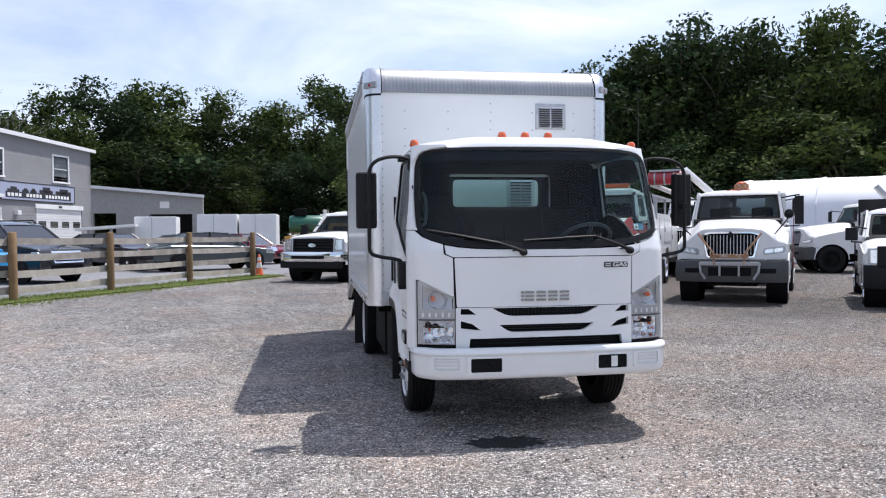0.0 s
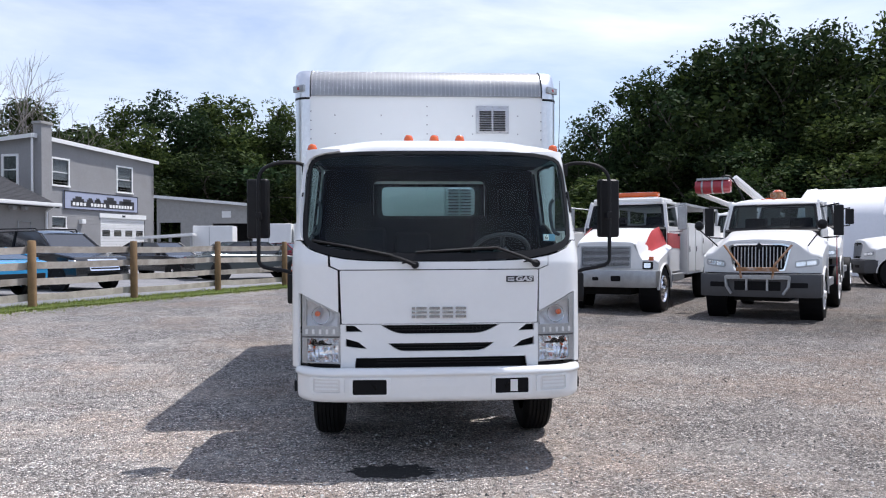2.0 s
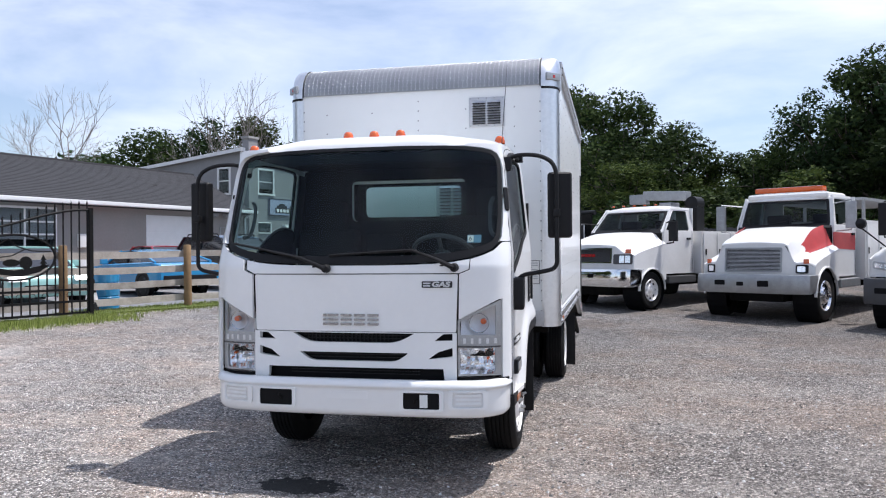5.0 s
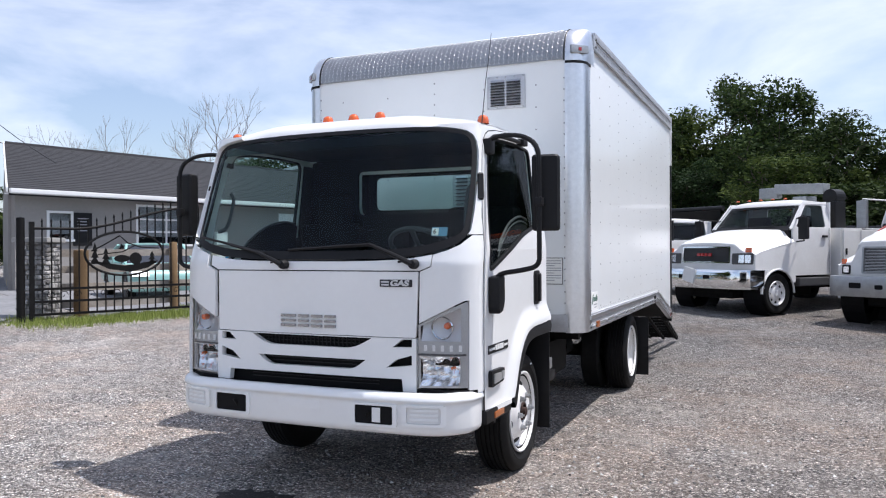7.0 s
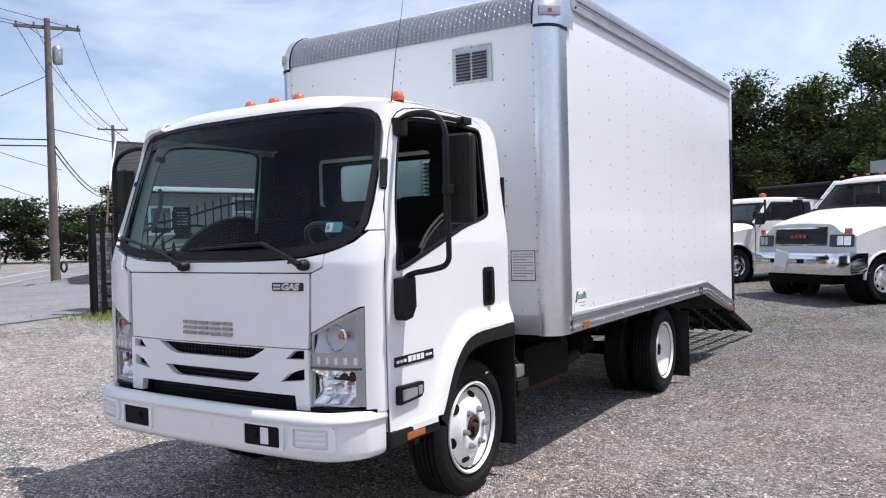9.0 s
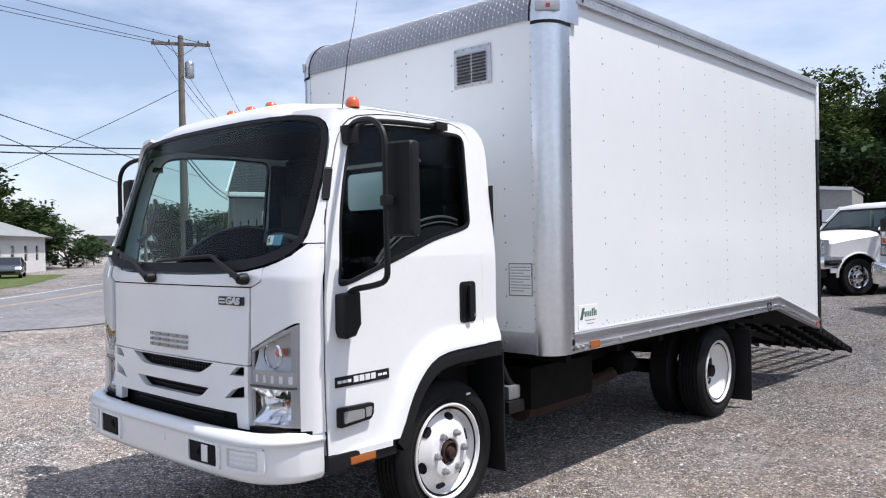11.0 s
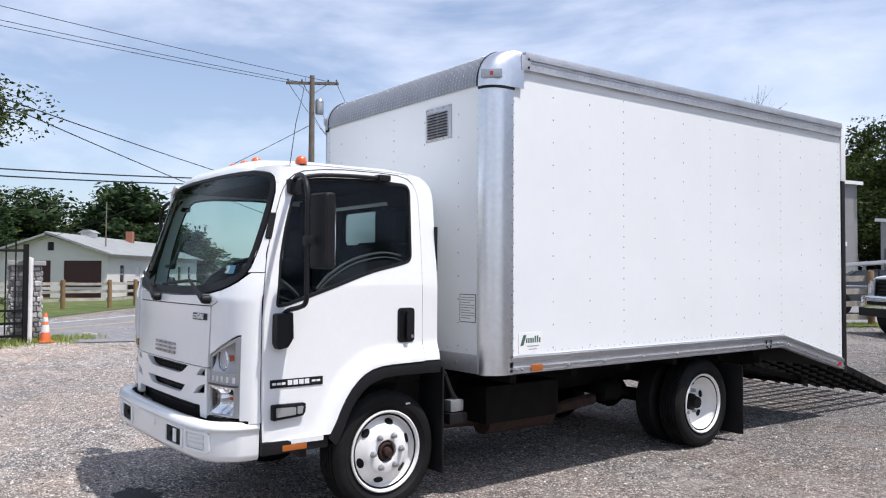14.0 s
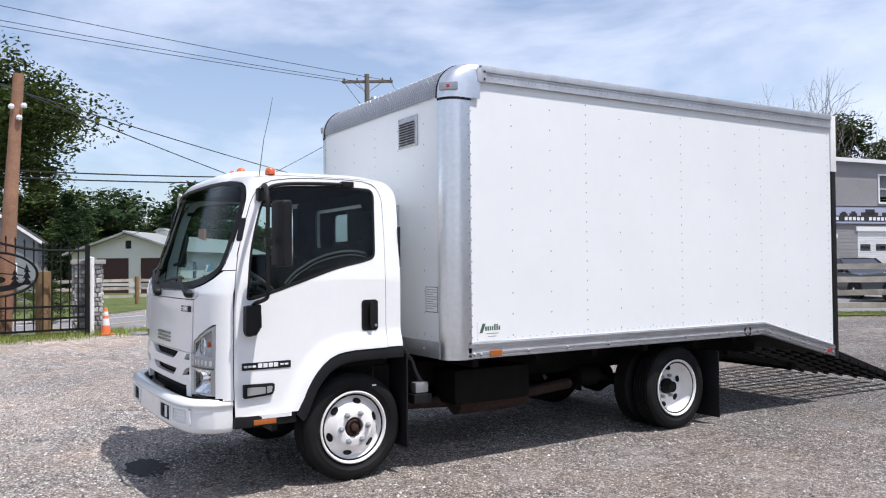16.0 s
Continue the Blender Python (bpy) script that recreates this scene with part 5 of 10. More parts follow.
def wheel(y, s, x_out, dual=False):
    """One road wheel: tyre with tread grooves, coned steel disc with hand holes, studs and hub."""
    R, W, zc = 0.400, 0.225, 0.397
    xi = x_out - W
    prof = [(0.235, xi + 0.02), (0.28, xi + 0.006), (0.34, xi - 0.004), (0.378, xi + 0.012), (R - 0.004, xi + 0.032)]
    k = 5
    for i in range(k):
        a = xi + 0.036 + (W - 0.072) * i / k
        c = xi + 0.036 + (W - 0.072) * (i + 1) / k
        prof += [(R, a), (R, c - 0.010), (R - 0.012, c - 0.009), (R - 0.012, c - 0.001)]
    prof += [(R - 0.004, x_out - 0.032), (0.382, x_out - 0.013), (0.365, x_out - 0.003), (0.362, x_out - 0.001), (0.345, x_out + 0.002), (0.32, x_out + 0.001), (0.317, x_out + 0.003), (0.313, x_out), (0.29, x_out - 0.012), (0.272, x_out - 0.02), (0.235, x_out - 0.02)]
    hub = (0, y, zc)
    w = tpart("wheel", lathe([(r, s * a) for r, a in prof], "x", 64, hub), RUBBER, truck, "black truck tyre on a white steel wheel")
    rim = [(0.27, x_out - 0.014), (0.27, x_out - 0.004), (0.262, x_out), (0.254, x_out - 0.006), (0.248, x_out - 0.022)]
    if dual:
        disc = rim + [(0.24, x_out - 0.06), (0.228, x_out - 0.10), (0.215, x_out - 0.135), (0.205, x_out - 0.146), (0.17, x_out - 0.152), (0.14, x_out - 0.158), (0.07, x_out - 0.158), (0.066, x_out - 0.165)]
        ring, xs, rr = 6, x_out - 0.150, 0.178
    else:
        disc = rim + [(0.238, x_out - 0.052), (0.228, x_out - 0.062), (0.216, x_out - 0.058), (0.19, x_out - 0.040), (0.165, x_out - 0.02), (0.148, x_out - 0.006), (0.135, x_out), (0.078, x_out), (0.073, x_out - 0.004), (0.071, x_out - 0.04)]
        ring, xs, rr = 6, x_out - 0.0, 0.192
    r = tpart("rim", lathe([(a, s * b) for a, b in disc], "x", 56, hub), WHEELWHITE, w, "white painted steel rim")
    for i in range(ring):
        a = 2 * math.pi * (i + 0.3) / ring
        c = Vector((s * (x_out - (0.151 if dual else 0.040)), y + rr * math.cos(a), zc + rr * math.sin(a)))
        tip = 0.0 if dual else s * math.atan2(0.052, 0.068)
        hm = Matrix.Translation(c) @ Matrix.Rotation(a, 4, "X") @ Matrix.Rotation(tip, 4, "Z")
        bm = bmesh.new()
        bmesh.ops.create_cone(bm, cap_ends=True, segments=20, radius1=1.0, radius2=1.0, depth=1.0)
        bm.transform(hm @ Matrix.Rotation(radians(90), 4, "Y") @ Matrix.Diagonal((0.034, 0.024, 0.008, 1)))
        tpart("hand_hole", bm, GRILLEBLACK, r)
    if not dual:
        for i in range(6):
            a = 2 * math.pi * (i + 0.05) / 6
            c = (0, y + 0.111 * math.cos(a), zc + 0.111 * math.sin(a))
            tpart("wheel_nut", lathe([(0.022, s * xs), (0.022, s * (xs + 0.006)), (0.0165, s * (xs + 0.008)), (0.0165, s * (xs + 0.026)), (0.009, s * (xs + 0.03)), (0.009, s * (xs + 0.038)), (0.0, s * (xs + 0.039))], "x", 6, c), STEEL, r)
        tpart("hub", lathe([(0.072, s * (xs - 0.03)), (0.062, s * (xs - 0.02)), (0.058, s * (xs + 0.004)), (0.05, s * (xs + 0.006)), (0.046, s * (xs - 0.012)), (0.03, s * (xs - 0.012)), (0.027, s * (xs + 0.02)), (0.0, s * (xs + 0.026))], "x", 28, hub), RUST, r, "dark rusty wheel hub")
        tpart("tyre_mark", box(s * (x_out + 0.0015) - 0.0015, s * (x_out + 0.0015) + 0.0015, y + 0.15, y + 0.185, zc + 0.293, zc + 0.305, 0.0), PAPER, w, "small white paint mark")
    else:
        tpart("hub", lathe([(0.075, s * (x_out - 0.17)), (0.075, s * (x_out - 0.12)), (0.058, s * (x_out - 0.10)), (0.052, s * (x_out - 0.06)), (0.0, s * (x_out - 0.055))], "x", 24, hub), FRAMEBLACK, r)
        for i in range(6):
            a = 2 * math.pi * (i + 0.05) / 6
            tpart("wheel_nut", lathe([(0.02, s * (x_out - 0.158)), (0.017, s * (x_out - 0.15)), (0.017, s * (x_out - 0.125)), (0.0, s * (x_out - 0.124))], "x", 6, (0, y + 0.111 * math.cos(a), zc + 0.111 * math.sin(a))), STEEL, r)
        xi2 = xi - 0.05
        inner = [(0.225, xi2 - 0.195), (0.30, xi2 - 0.213), (0.375, xi2 - 0.20), (R - 0.004, xi2 - 0.18), (R - 0.004, xi2 - 0.034), (0.375, xi2 - 0.012), (0.32, xi2), (0.225, xi2 - 0.02)]
        tpart("inner_tyre", lathe([(a, s * b) for a, b in inner], "x", 48, hub), RUBBER, w)


def chassis():
    for s in (1, -1):
        tpart("frame_rail", box(s * 0.38 - 0.03, s * 0.38 + 0.03, 5.7, 12.3, 0.55, 0.76, 0.006), FRAMEBLACK)
        tpart("rear_mudflap", box(s * 0.99 - 0.22, s * 0.99 + 0.22, 10.60, 10.612, 0.07, 0.72, 0.003), BLACK)
        tpart("leaf_spring", tube([(s * 0.52, 9.5, 0.52), (s * 0.52, 9.85, 0.43), (s * 0.52, 10.11, 0.41), (s * 0.52, 10.4, 0.43), (s * 0.52, 10.75, 0.54)], 0.035, 6), FRAMEBLACK)
    tpart("front_axle", rod((-0.85, 6.74, 0.36), (0.85, 6.74, 0.36), 0.05, 10), FRAMEBLACK)
    ax = rod((-0.9, 10.11, 0.385), (0.9, 10.11, 0.385), 0.065, 12)
    lathe([(0.0, -0.2), (0.12, -0.15), (0.17, 0.0), (0.12, 0.15), (0.0, 0.2)], "y", 16, (0, 10.11, 0.385), ax)
    tpart("rear_axle", ax, FRAMEBLACK)
    for y in (7.75, 8.4, 9.05, 9.7, 10.4, 11.0):
        tpart("cross_member", box(-1.1, 1.1, y - 0.03, y + 0.03, 0.78, 0.86), FRAMEBLACK)
    tpart("fuel_tank", box(0.46, 0.80, 7.75, 8.55, 0.42, 0.72, 0.05), FRAMEBLACK)
    tpart("exhaust", tube([(0.3, 7.2, 0.44), (0.52, 7.6, 0.42), (0.60, 8.6, 0.42), (0.58, 9.2, 0.46)], 0.05, 10, rounds=1), RUST)
    tpart("silencer", lathe([(0.0, 7.85), (0.11, 7.87), (0.115, 8.0), (0.115, 8.55), (0.11, 8.6), (0.0, 8.62)], "y", 20, (0.60, 0, 0.42)), RUST, None, "rusty silencer")
    # unseen tray and radiator slab, added to darken the ground under the cab
    tpart("engine_tray", box(-0.50, 0.50, 6.15, 7.4, 0.38, 0.42, 0.01), FRAMEBLACK)
    tpart("radiator", box(-0.6, 0.6, 5.74, 5.80, 0.49, 0.90, 0.01), FRAMEBLACK)
    tpart("floor_underside", box(-1.16, 1.16, 7.6, 11.3, 0.845, 0.868), FRAMEBLACK)
    tpart("brake_cylinder", lathe([(0.0, 9.35), (0.09, 9.37), (0.1, 9.45), (0.1, 9.6), (0.0, 9.62)], "y", 16, (0.5, 0, 0.5)), FRAMEBLACK)
    # unseen drum, plate and side box, added to block light passing underneath
    tpart("spare_wheel", lathe([(0.12, 0.42), (0.36, 0.42), (0.39, 0.46), (0.39, 0.58), (0.36, 0.62), (0.12, 0.62)], "z", 32, (0.0, 11.0, 0)), FRAMEBLACK)
    tpart("heat_shield", box(-0.35, 0.35, 7.4, 9.3, 0.36, 0.40, 0.01), FRAMEBLACK)
    tpart("toolbox", box(-1.0, -0.5, 8.2, 9.45, 0.28, 0.84, 0.02), FRAMEBLACK)
    tpart("air_hose", tube([(0.94, 7.18, 0.96), (0.96, 7.22, 0.86), (0.9, 7.26, 0.88), (0.94, 7.3, 0.72), (0.95, 7.36, 0.66)], 0.02, 8, rounds=2), BLACK)
    # reaches down to 0.3 m to stop light from the far side
    tpart("battery_box", box(-0.98, -0.5, 7.4, 8.15, 0.3, 0.8, 0.02), FRAMEBLACK)
    tpart("coolant_bottle", box(0.90, 0.985, 7.26, 7.38, 0.60, 0.685, 0.02), STEEL)
    tpart("bracket", box(0.88, 1.0, 7.24, 7.40, 0.52, 0.595, 0.01), BLACK)
    tpart("engine", box(-0.36, 0.36, 5.9, 7.3, 0.42, 0.92, 0.05), FRAMEBLACK)
    tpart("gearbox", lathe([(0.0, 7.2), (0.2, 7.25), (0.17, 7.8), (0.08, 8.0), (0.05, 9.95)], "y", 14, (0, 0, 0.52)), FRAMEBLACK)
    for y, x in ((6.2, 0.85), (6.2, -0.85)):
        tpart("inner_wing", box(x - 0.12, x + 0.12, 6.1, 6.14, 0.45, 0.92), BLACK)


def van_body():
    body = tpart("cargo_body", box(-1.17, 1.17, 7.6, 12.58, 0.93, 0.99, 0.0), FRAMEBLACK, truck, "white riveted cargo box with aluminium trim")
    # walls
    side_poly = [(7.62, 0.985), (11.33, 0.975), (12.6, 0.655), (12.6, 3.13), (7.62, 3.065)]
    for s in (1, -1):
        tpart("side_panel", patch(lambda y, z, s=s: Vector((s * 1.208, y, z)), side_poly, step=0.5, thick=0.02, flip=s < 0), BOXWHITE, body, "smooth white side panel")
        # lower rail in two lengths with a kink
        for (ya, za), (yb, zb) in (((7.60, 0.866), (11.325, 0.852)), ((11.325, 0.852), (12.605, 0.535))):
            rail = prism([(ya, za), (yb, zb), (yb, zb + 0.128), (ya, za + 0.128)], "x", s * 1.195, s * 1.222, 0.004)
            tpart("lower_rail", rail, ALUDULL, body, "ribbed aluminium bottom rail")
            rib = prism([(ya, za + 0.03), (yb, zb + 0.03), (yb, zb + 0.045), (ya, za + 0.045)], "x", s * 1.222, s * 1.230)
            prism([(ya, za + 0.085), (yb, zb + 0.085), (yb, zb + 0.115), (ya, za + 0.115)], "x", s * 1.222, s * 1.232, bm=rib)
            prism([(ya, za), (yb, zb), (yb, zb + 0.014), (ya, za + 0.014)], "x", s * 1.17, s * 1.228, bm=rib)
            tpart("rail_rib", rib, ALU, body)
        # upper rail
        top = prism([(7.74, 3.058), (12.6, 3.113), (12.6, 3.25), (7.74, 3.175)], "x", s * 1.19, s * 1.228, 0.006)
        tpart("upper_rail", top, ALUDULL, body, "riveted aluminium top rail")
        lipm = prism([(7.74, 3.128), (12.6, 3.198), (12.6, 3.262), (7.74, 3.187)], "x", s * 1.15, s * 1.241, 0.012)
        prism([(7.74, 3.054), (12.6, 3.109), (12.6, 3.121), (7.74, 3.066)], "x", s * 1.22, s * 1.236, bm=lipm)
        prism([(7.74, 3.112), (12.6, 3.178), (12.6, 3.184), (7.74, 3.118)], "x", s * 1.22, s * 1.233, bm=lipm)
        tpart("upper_rail_lip", lipm, ALUDULL, body)
        # polished corner post, a rounded upright
        pts = [(1.075, 7.425)]
        for k in range(9):
            a = math.pi / 2 * k / 8
            pts.append((1.09 + 0.132 * math.sin(a), 7.555 - 0.132 * math.cos(a)))
        pts += [(1.222, 7.635), (1.20, 7.635), (1.20, 7.57), (1.08, 7.445)]
        post = prism([(s * a, b) for a, b in pts], "z", 0.862, 2.905)
        tpart("corner_post", post, ALU, body, "rounded polished aluminium corner post")
        # cast cap over the post
        bm = bmesh.new()
        rows = []
        for k in range(11):
            th = math.pi / 2 * max(0, k - 1) / 9
            z = 2.912 if k == 0 else 2.95 + 0.25 * math.sin(th)
            d, e = 0.25 * (1 - math.cos(th)), 0.05 * (1 - math.cos(th)) ** 2
            row = []
            for j in range(13):
                ph = math.pi / 2 * j / 12
                row.append(bm.verts.new((s * (1.072 + (0.162 - e) * math.sin(ph) ** 0.75), 7.725 - (0.308 - d) * math.cos(ph) ** 0.75, z)))
            rows.append(row)
        for r0, r1 in zip(rows, rows[1:]):
            for k in range(12):
                bm.faces.new((r0[k], r0[k + 1], r1[k + 1], r1[k]))
        bm.faces.new(rows[-1])
        thicken(bm, 0.004)
        flange = box(s * 1.234 - 0.004, s * 1.234 + 0.004, 7.70, 7.79, 3.05, 3.16, 0.004)
        tpart("cap_flange", flange, ALUDULL, body)
        for zz in (3.075, 3.135):
            tpart("cap_bolt", lathe([(0.0, s * 1.246), (0.009, s * 1.244), (0.011, s * 1.237)], "x", 8, (0, 7.77, zz)), INK, body)
        tpart("cap_seam", tube([(s * 1.074, y, z) for y, z in [(7.416, 2.915), (7.416, 2.95)] + [(7.672 - 0.256 * math.cos(math.pi / 2 * k / 12), 2.95 + 0.251 * math.sin(math.pi / 2 * k / 12)) for k in range(13)]], 0.006, 6), BLACK, body)
        tpart("corner_cap", bm, ALU, body, "cast aluminium corner cap")
        band = prism([(s * a * 1.004, 7.5 + (b - 7.5) * 1.06) for a, b in pts], "z", 2.893, 2.912)
        tpart("cap_joint", band, BLACK, body)
        m45 = Matrix.Translation((s * 1.180, 7.462, 2.995)) @ Matrix.Rotation(s * radians(45), 4, "Z")
        tpart("clearance_lamp_plate", box(-0.075, 0.075, -0.012, 0.012, -0.03, 0.03, 0.006, m=m45), STEEL, body)
        tpart("body_clearance_lamp", box(-0.013, 0.013, -0.016, 0.0, -0.013, 0.013, 0.004, m=m45), REDLENS, body, "dark clearance lamp")
        tpart("side_reflector", box(s * 1.226 - 0.006, s * 1.226 + 0.006, 7.806, 7.922, 0.872, 0.92, 0.004), AMBERDARK, body, "amber side lamp")
        tpart("rear_side_lamp", box(s * 1.226 - 0.006, s * 1.226 + 0.006, 12.46, 12.54, 0.585, 0.62, 0.004), REDLENS, body, "red side lamp")
        # rear frame: white cap above, black upright below
        tpart("rear_post", box(s * 1.15 - 0.07, s * 1.15 + 0.075, 12.6, 12.70, 2.62, 3.26, 0.006), WHITE, body)
        tpart("rear_upright", box(s * 1.15 - 0.07, s * 1.15 + 0.072, 12.605, 12.685, 0.50, 2.62, 0.006), BLACK, body)
        tpart("rail_socket", lathe([(0.055, s * 1.2), (0.055, s * 1.228), (0.04, s * 1.229), (0.038, s * 1.21), (0.0, s * 1.21)], "x", 16, (0, 11.05, 0.90)), BLACK, body)
        # bottom bolts
        for y in (7.66, 7.72, 8.2, 8.62, 9.1, 9.55, 10.1, 10.6, 10.75, 11.2, 11.42, 11.75, 12.0, 12.4):
            z = 0.895 + (0 if y < 11.325 else -0.2478 * (y - 11.325))
            tpart("rail_bolt", lathe([(0.0, s * 1.242), (0.010, s * 1.238), (0.014, s * 1.226)], "x", 8, (0, y, z)), STEEL, body)
    tpart("front_panel", patch(lambda x, z: Vector((x, 7.432, z)), rect(-1.09, 1.09, 0.99, 2.93), step=0.5, thick=0.02), BOXWHITE, body, "white front panel with louvred vent")
    tpart("front_sill", box(-1.09, 1.09, 7.418, 7.45, 0.866, 1.0, 0.006), ALUDULL, body)
    for k in range(5):
        x = -0.85 + 0.425 * k
        tpart("sill_bolt", lathe([(0.0, 7.405), (0.010, 7.41), (0.014, 7.42)], "y", 8, (x, 0, 0.93)), STEEL, body)
    tpart("roof_skin", prism([(7.66, 3.16), (12.62, 3.215), (12.62, 3.24), (7.66, 3.18)], "x", -1.2, 1.2), BOXWHITE, body)
    tpart("rear_header", box(-1.08, 1.08, 12.55, 12.66, 2.95, 3.25, 0.01), WHITE, body)
    # tread plate cap: quarter round over the front edge
    arc = [(7.422, 2.925), (7.422, 2.95)]
    for k in range(13):
        a = math.pi / 2 * k / 12
        arc.append((7.672 - 0.25 * math.cos(a), 2.95 + 0.245 * math.sin(a)))
    arc += [(7.75, 3.197)]
    bm = bmesh.new()
    rows = [[bm.verts.new((x, y, z)) for y, z in arc] for x in (-1.085, 0.0, 1.085)]
    for r0, r1 in zip(rows, rows[1:]):
        for k in range(len(arc) - 1):
            bm.faces.new((r0[k], r0[k + 1], r1[k + 1], r1[k]))
    thicken(bm, 0.004)
    tpart("tread_plate", bm, TREAD, body, "bright diamond tread plate cap")
    lens = [0.0]
    for a, c in zip(arc, arc[1:]):
        lens.append(lens[-1] + math.hypot(c[0] - a[0], c[1] - a[1]))

    def on_arc(d):
        for i in range(len(arc) - 1):
            if d <= lens[i + 1] or i == len(arc) - 2:
                t = (d - lens[i]) / (lens[i + 1] - lens[i])
                a, c = arc[i], arc[i + 1]
                ty, tz = (c[0] - a[0]), (c[1] - a[1])
                q = math.hypot(ty, tz)
                return Vector((0, a[0] + t * ty, a[1] + t * tz)), Vector((0, ty / q, tz / q)), Vector((0, -tz / q, ty / q))
    verts, faces = [], []
    rows_n = int(lens[-1] / 0.027)
    for j in range(rows_n):
        p, tang, nrm = on_arc(0.018 + j * 0.027)
        for i in range(56):
            c = p + Vector((-1.06 + i * 0.0385, 0, 0))
            sgn = 1 if (i + j) % 2 else -1
            u = (Vector((1, 0, 0)) * 0.6 + tang * 0.8 * sgn).normalized()
            w = nrm.cross(u)
            b0 = len(verts)
            for q in (u * 0.0185, w * 0.0075, u * -0.0185, w * -0.0075):
                verts.append(c + q + nrm * 0.0006)
            for q in (u * 0.008, u * -0.008):
                verts.append(c + q + nrm * 0.006)
            faces += [(b0, b0 + 1, b0 + 4), (b0 + 3, b0, b0 + 4), (b0 + 1, b0 + 2, b0 + 5), (b0 + 2, b0 + 3, b0 + 5), (b0 + 1, b0 + 5, b0 + 4), (b0 + 3, b0 + 4, b0 + 5)]
    verts = [(v.x, v.y - YC, v.z) for v in verts]
    mesh_part("tread_pattern", verts, faces, ALUDULL, body, "", False, "stuff")
    # rivets
    verts, faces = [], []

    def rivet(c, nrm, r=0.0072):
        n = Vector(nrm)
        u = n.orthogonal().normalized()
        w = n.cross(u)
        b0 = len(verts)
        c = Vector(c) - Vector((0, YC, 0))
        for k in range(6):
            a = math.pi * k / 3
            verts.append(c + u * r * math.cos(a) + w * r * math.sin(a))
        verts.append(c + n * 0.0035)
        for k in range(6):
            faces.append((b0 + k, b0 + (k + 1) % 6, b0 + 6))

    for s in (1, -1):
        for i in range(13):
            y = 7.645 + i * 0.4085 if i else 7.648
            seam = i % 3 == 0
            zlo = 1.03 if y < 11.33 else 1.03 - 0.2478 * (y - 11.33)
            z = zlo
            while z < 3.03 + 0.0134 * (y - 7.62):
                rivet((s * 1.2085, min(y, 12.56), z), (s, 0, 0))
                z += 0.085 if seam else 0.17
        y = 7.7
        while y < 12.55:
            rivet((s * 1.2085, y, 1.012 if y < 11.33 else 1.005 - 0.2478 * (y - 11.33)), (s, 0, 0), 0.005)
            rivet((s * 1.229, y, 3.09 + 0.0125 * (y - 7.74)), (s, 0, 0), 0.006)
            y += 0.075
        z = 1.0
        while z < 2.86:
            rivet((s * 1.0705, 7.4315, z), (0, -1, 0))
            rivet((s * 1.2225, 7.622, z), (s, 0, 0), 0.006)
            z += 0.085
    for x in (-0.85, -0.425, 0.0, 0.425, 0.85):
        z = 1.05
        while z < 2.88:
            rivet((x, 7.4315, z), (0, -1, 0))
            z += 0.085 if x == 0 else 0.17
    x = -1.03
    while x < 1.05:
        rivet((x, 7.4315, 1.03), (0, -1, 0), 0.005)
        rivet((x, 7.421, 2.937), (0, -1, 0), 0.006)
        x += 0.11
    mesh_part("rivet_field", [tuple(v) for v in verts], faces, RIVET, body, "", False, "stuff")

    # louvred vents on the front panel
    for x0, x1, z0, z1 in ((0.455, 0.766, 2.585, 2.842), (0.16, 0.44, 1.80, 2.12)):
        vent = tpart("vent", box(x0, x1, 7.420, 7.4325, z0, z1, 0.003), ALUDULL, body, "aluminium louvred vent")
        k = 9
        for c in range(2):
            a = x0 + 0.035 + c * (x1 - x0 - 0.05) / 2
            bw = (x1 - x0 - 0.09) / 2
            for i in range(k):
                z = z0 + 0.03 + (z1 - z0 - 0.06) * i / k
                tpart("louvre", prism([(7.42, z), (7.404, z + 0.002), (7.42, z + 0.02)], "x", a, a + bw), ALU, vent)
                tpart("louvre_gap", box(a, a + bw, 7.408, 7.4195, z - 0.007, z + 0.001), INK, vent)
        for i in range(5):
            for zz in (z0 + 0.01, z1 - 0.01):
                tpart("vent_screw", lathe([(0.0, 7.414), (0.006, 7.416), (0.007, 7.4205)], "y", 6, (x0 + 0.015 + i * (x1 - x0 - 0.03) / 4, 0, zz)), STEEL, vent)
    # notices
    note = tpart("notice", box(0.875, 1.055, 7.4275, 7.431, 1.225, 1.43), PAPER, body, "pale printed notice on the front panel")
    for i in range(9):
        z = 1.405 - i * 0.0185
        tpart("notice_line", box(0.89, 1.04 - (0.05 if i % 3 == 2 else 0.0), 7.4262, 7.4272, z - 0.003, z + 0.003), INKGREY, note)
    for a, c, z0, z1 in ((0.875, 1.055, 1.226, 1.231), (0.875, 1.055, 1.424, 1.429), (0.875, 0.88, 1.231, 1.424), (1.05, 1.055, 1.231, 1.424)):
        tpart("notice_border", box(a, c, 7.4262, 7.4272, z0, z1), INK, note)
    dec = tpart("maker_decal", box(1.2082, 1.2105, 7.70, 7.935, 1.0, 1.152), PAPER, body, "white decal with a dark green mark")
    tpart("decal_mark", prism([(7.715, 1.06), (7.745, 1.135), (7.775, 1.135), (7.745, 1.06)], "x", 1.2107, 1.2115), GREENINK, dec)
    for k in range(7):
        tpart("decal_bar", box(1.2107, 1.2115, 7.77 + 0.022 * k, 7.785 + 0.022 * k, 1.078, 1.112 + (0.015 if k in (4, 5) else 0)), GREENINK, dec)
    tpart("decal_line", box(1.2107, 1.2115, 7.78, 7.90, 1.05, 1.057), INKGREY, dec)
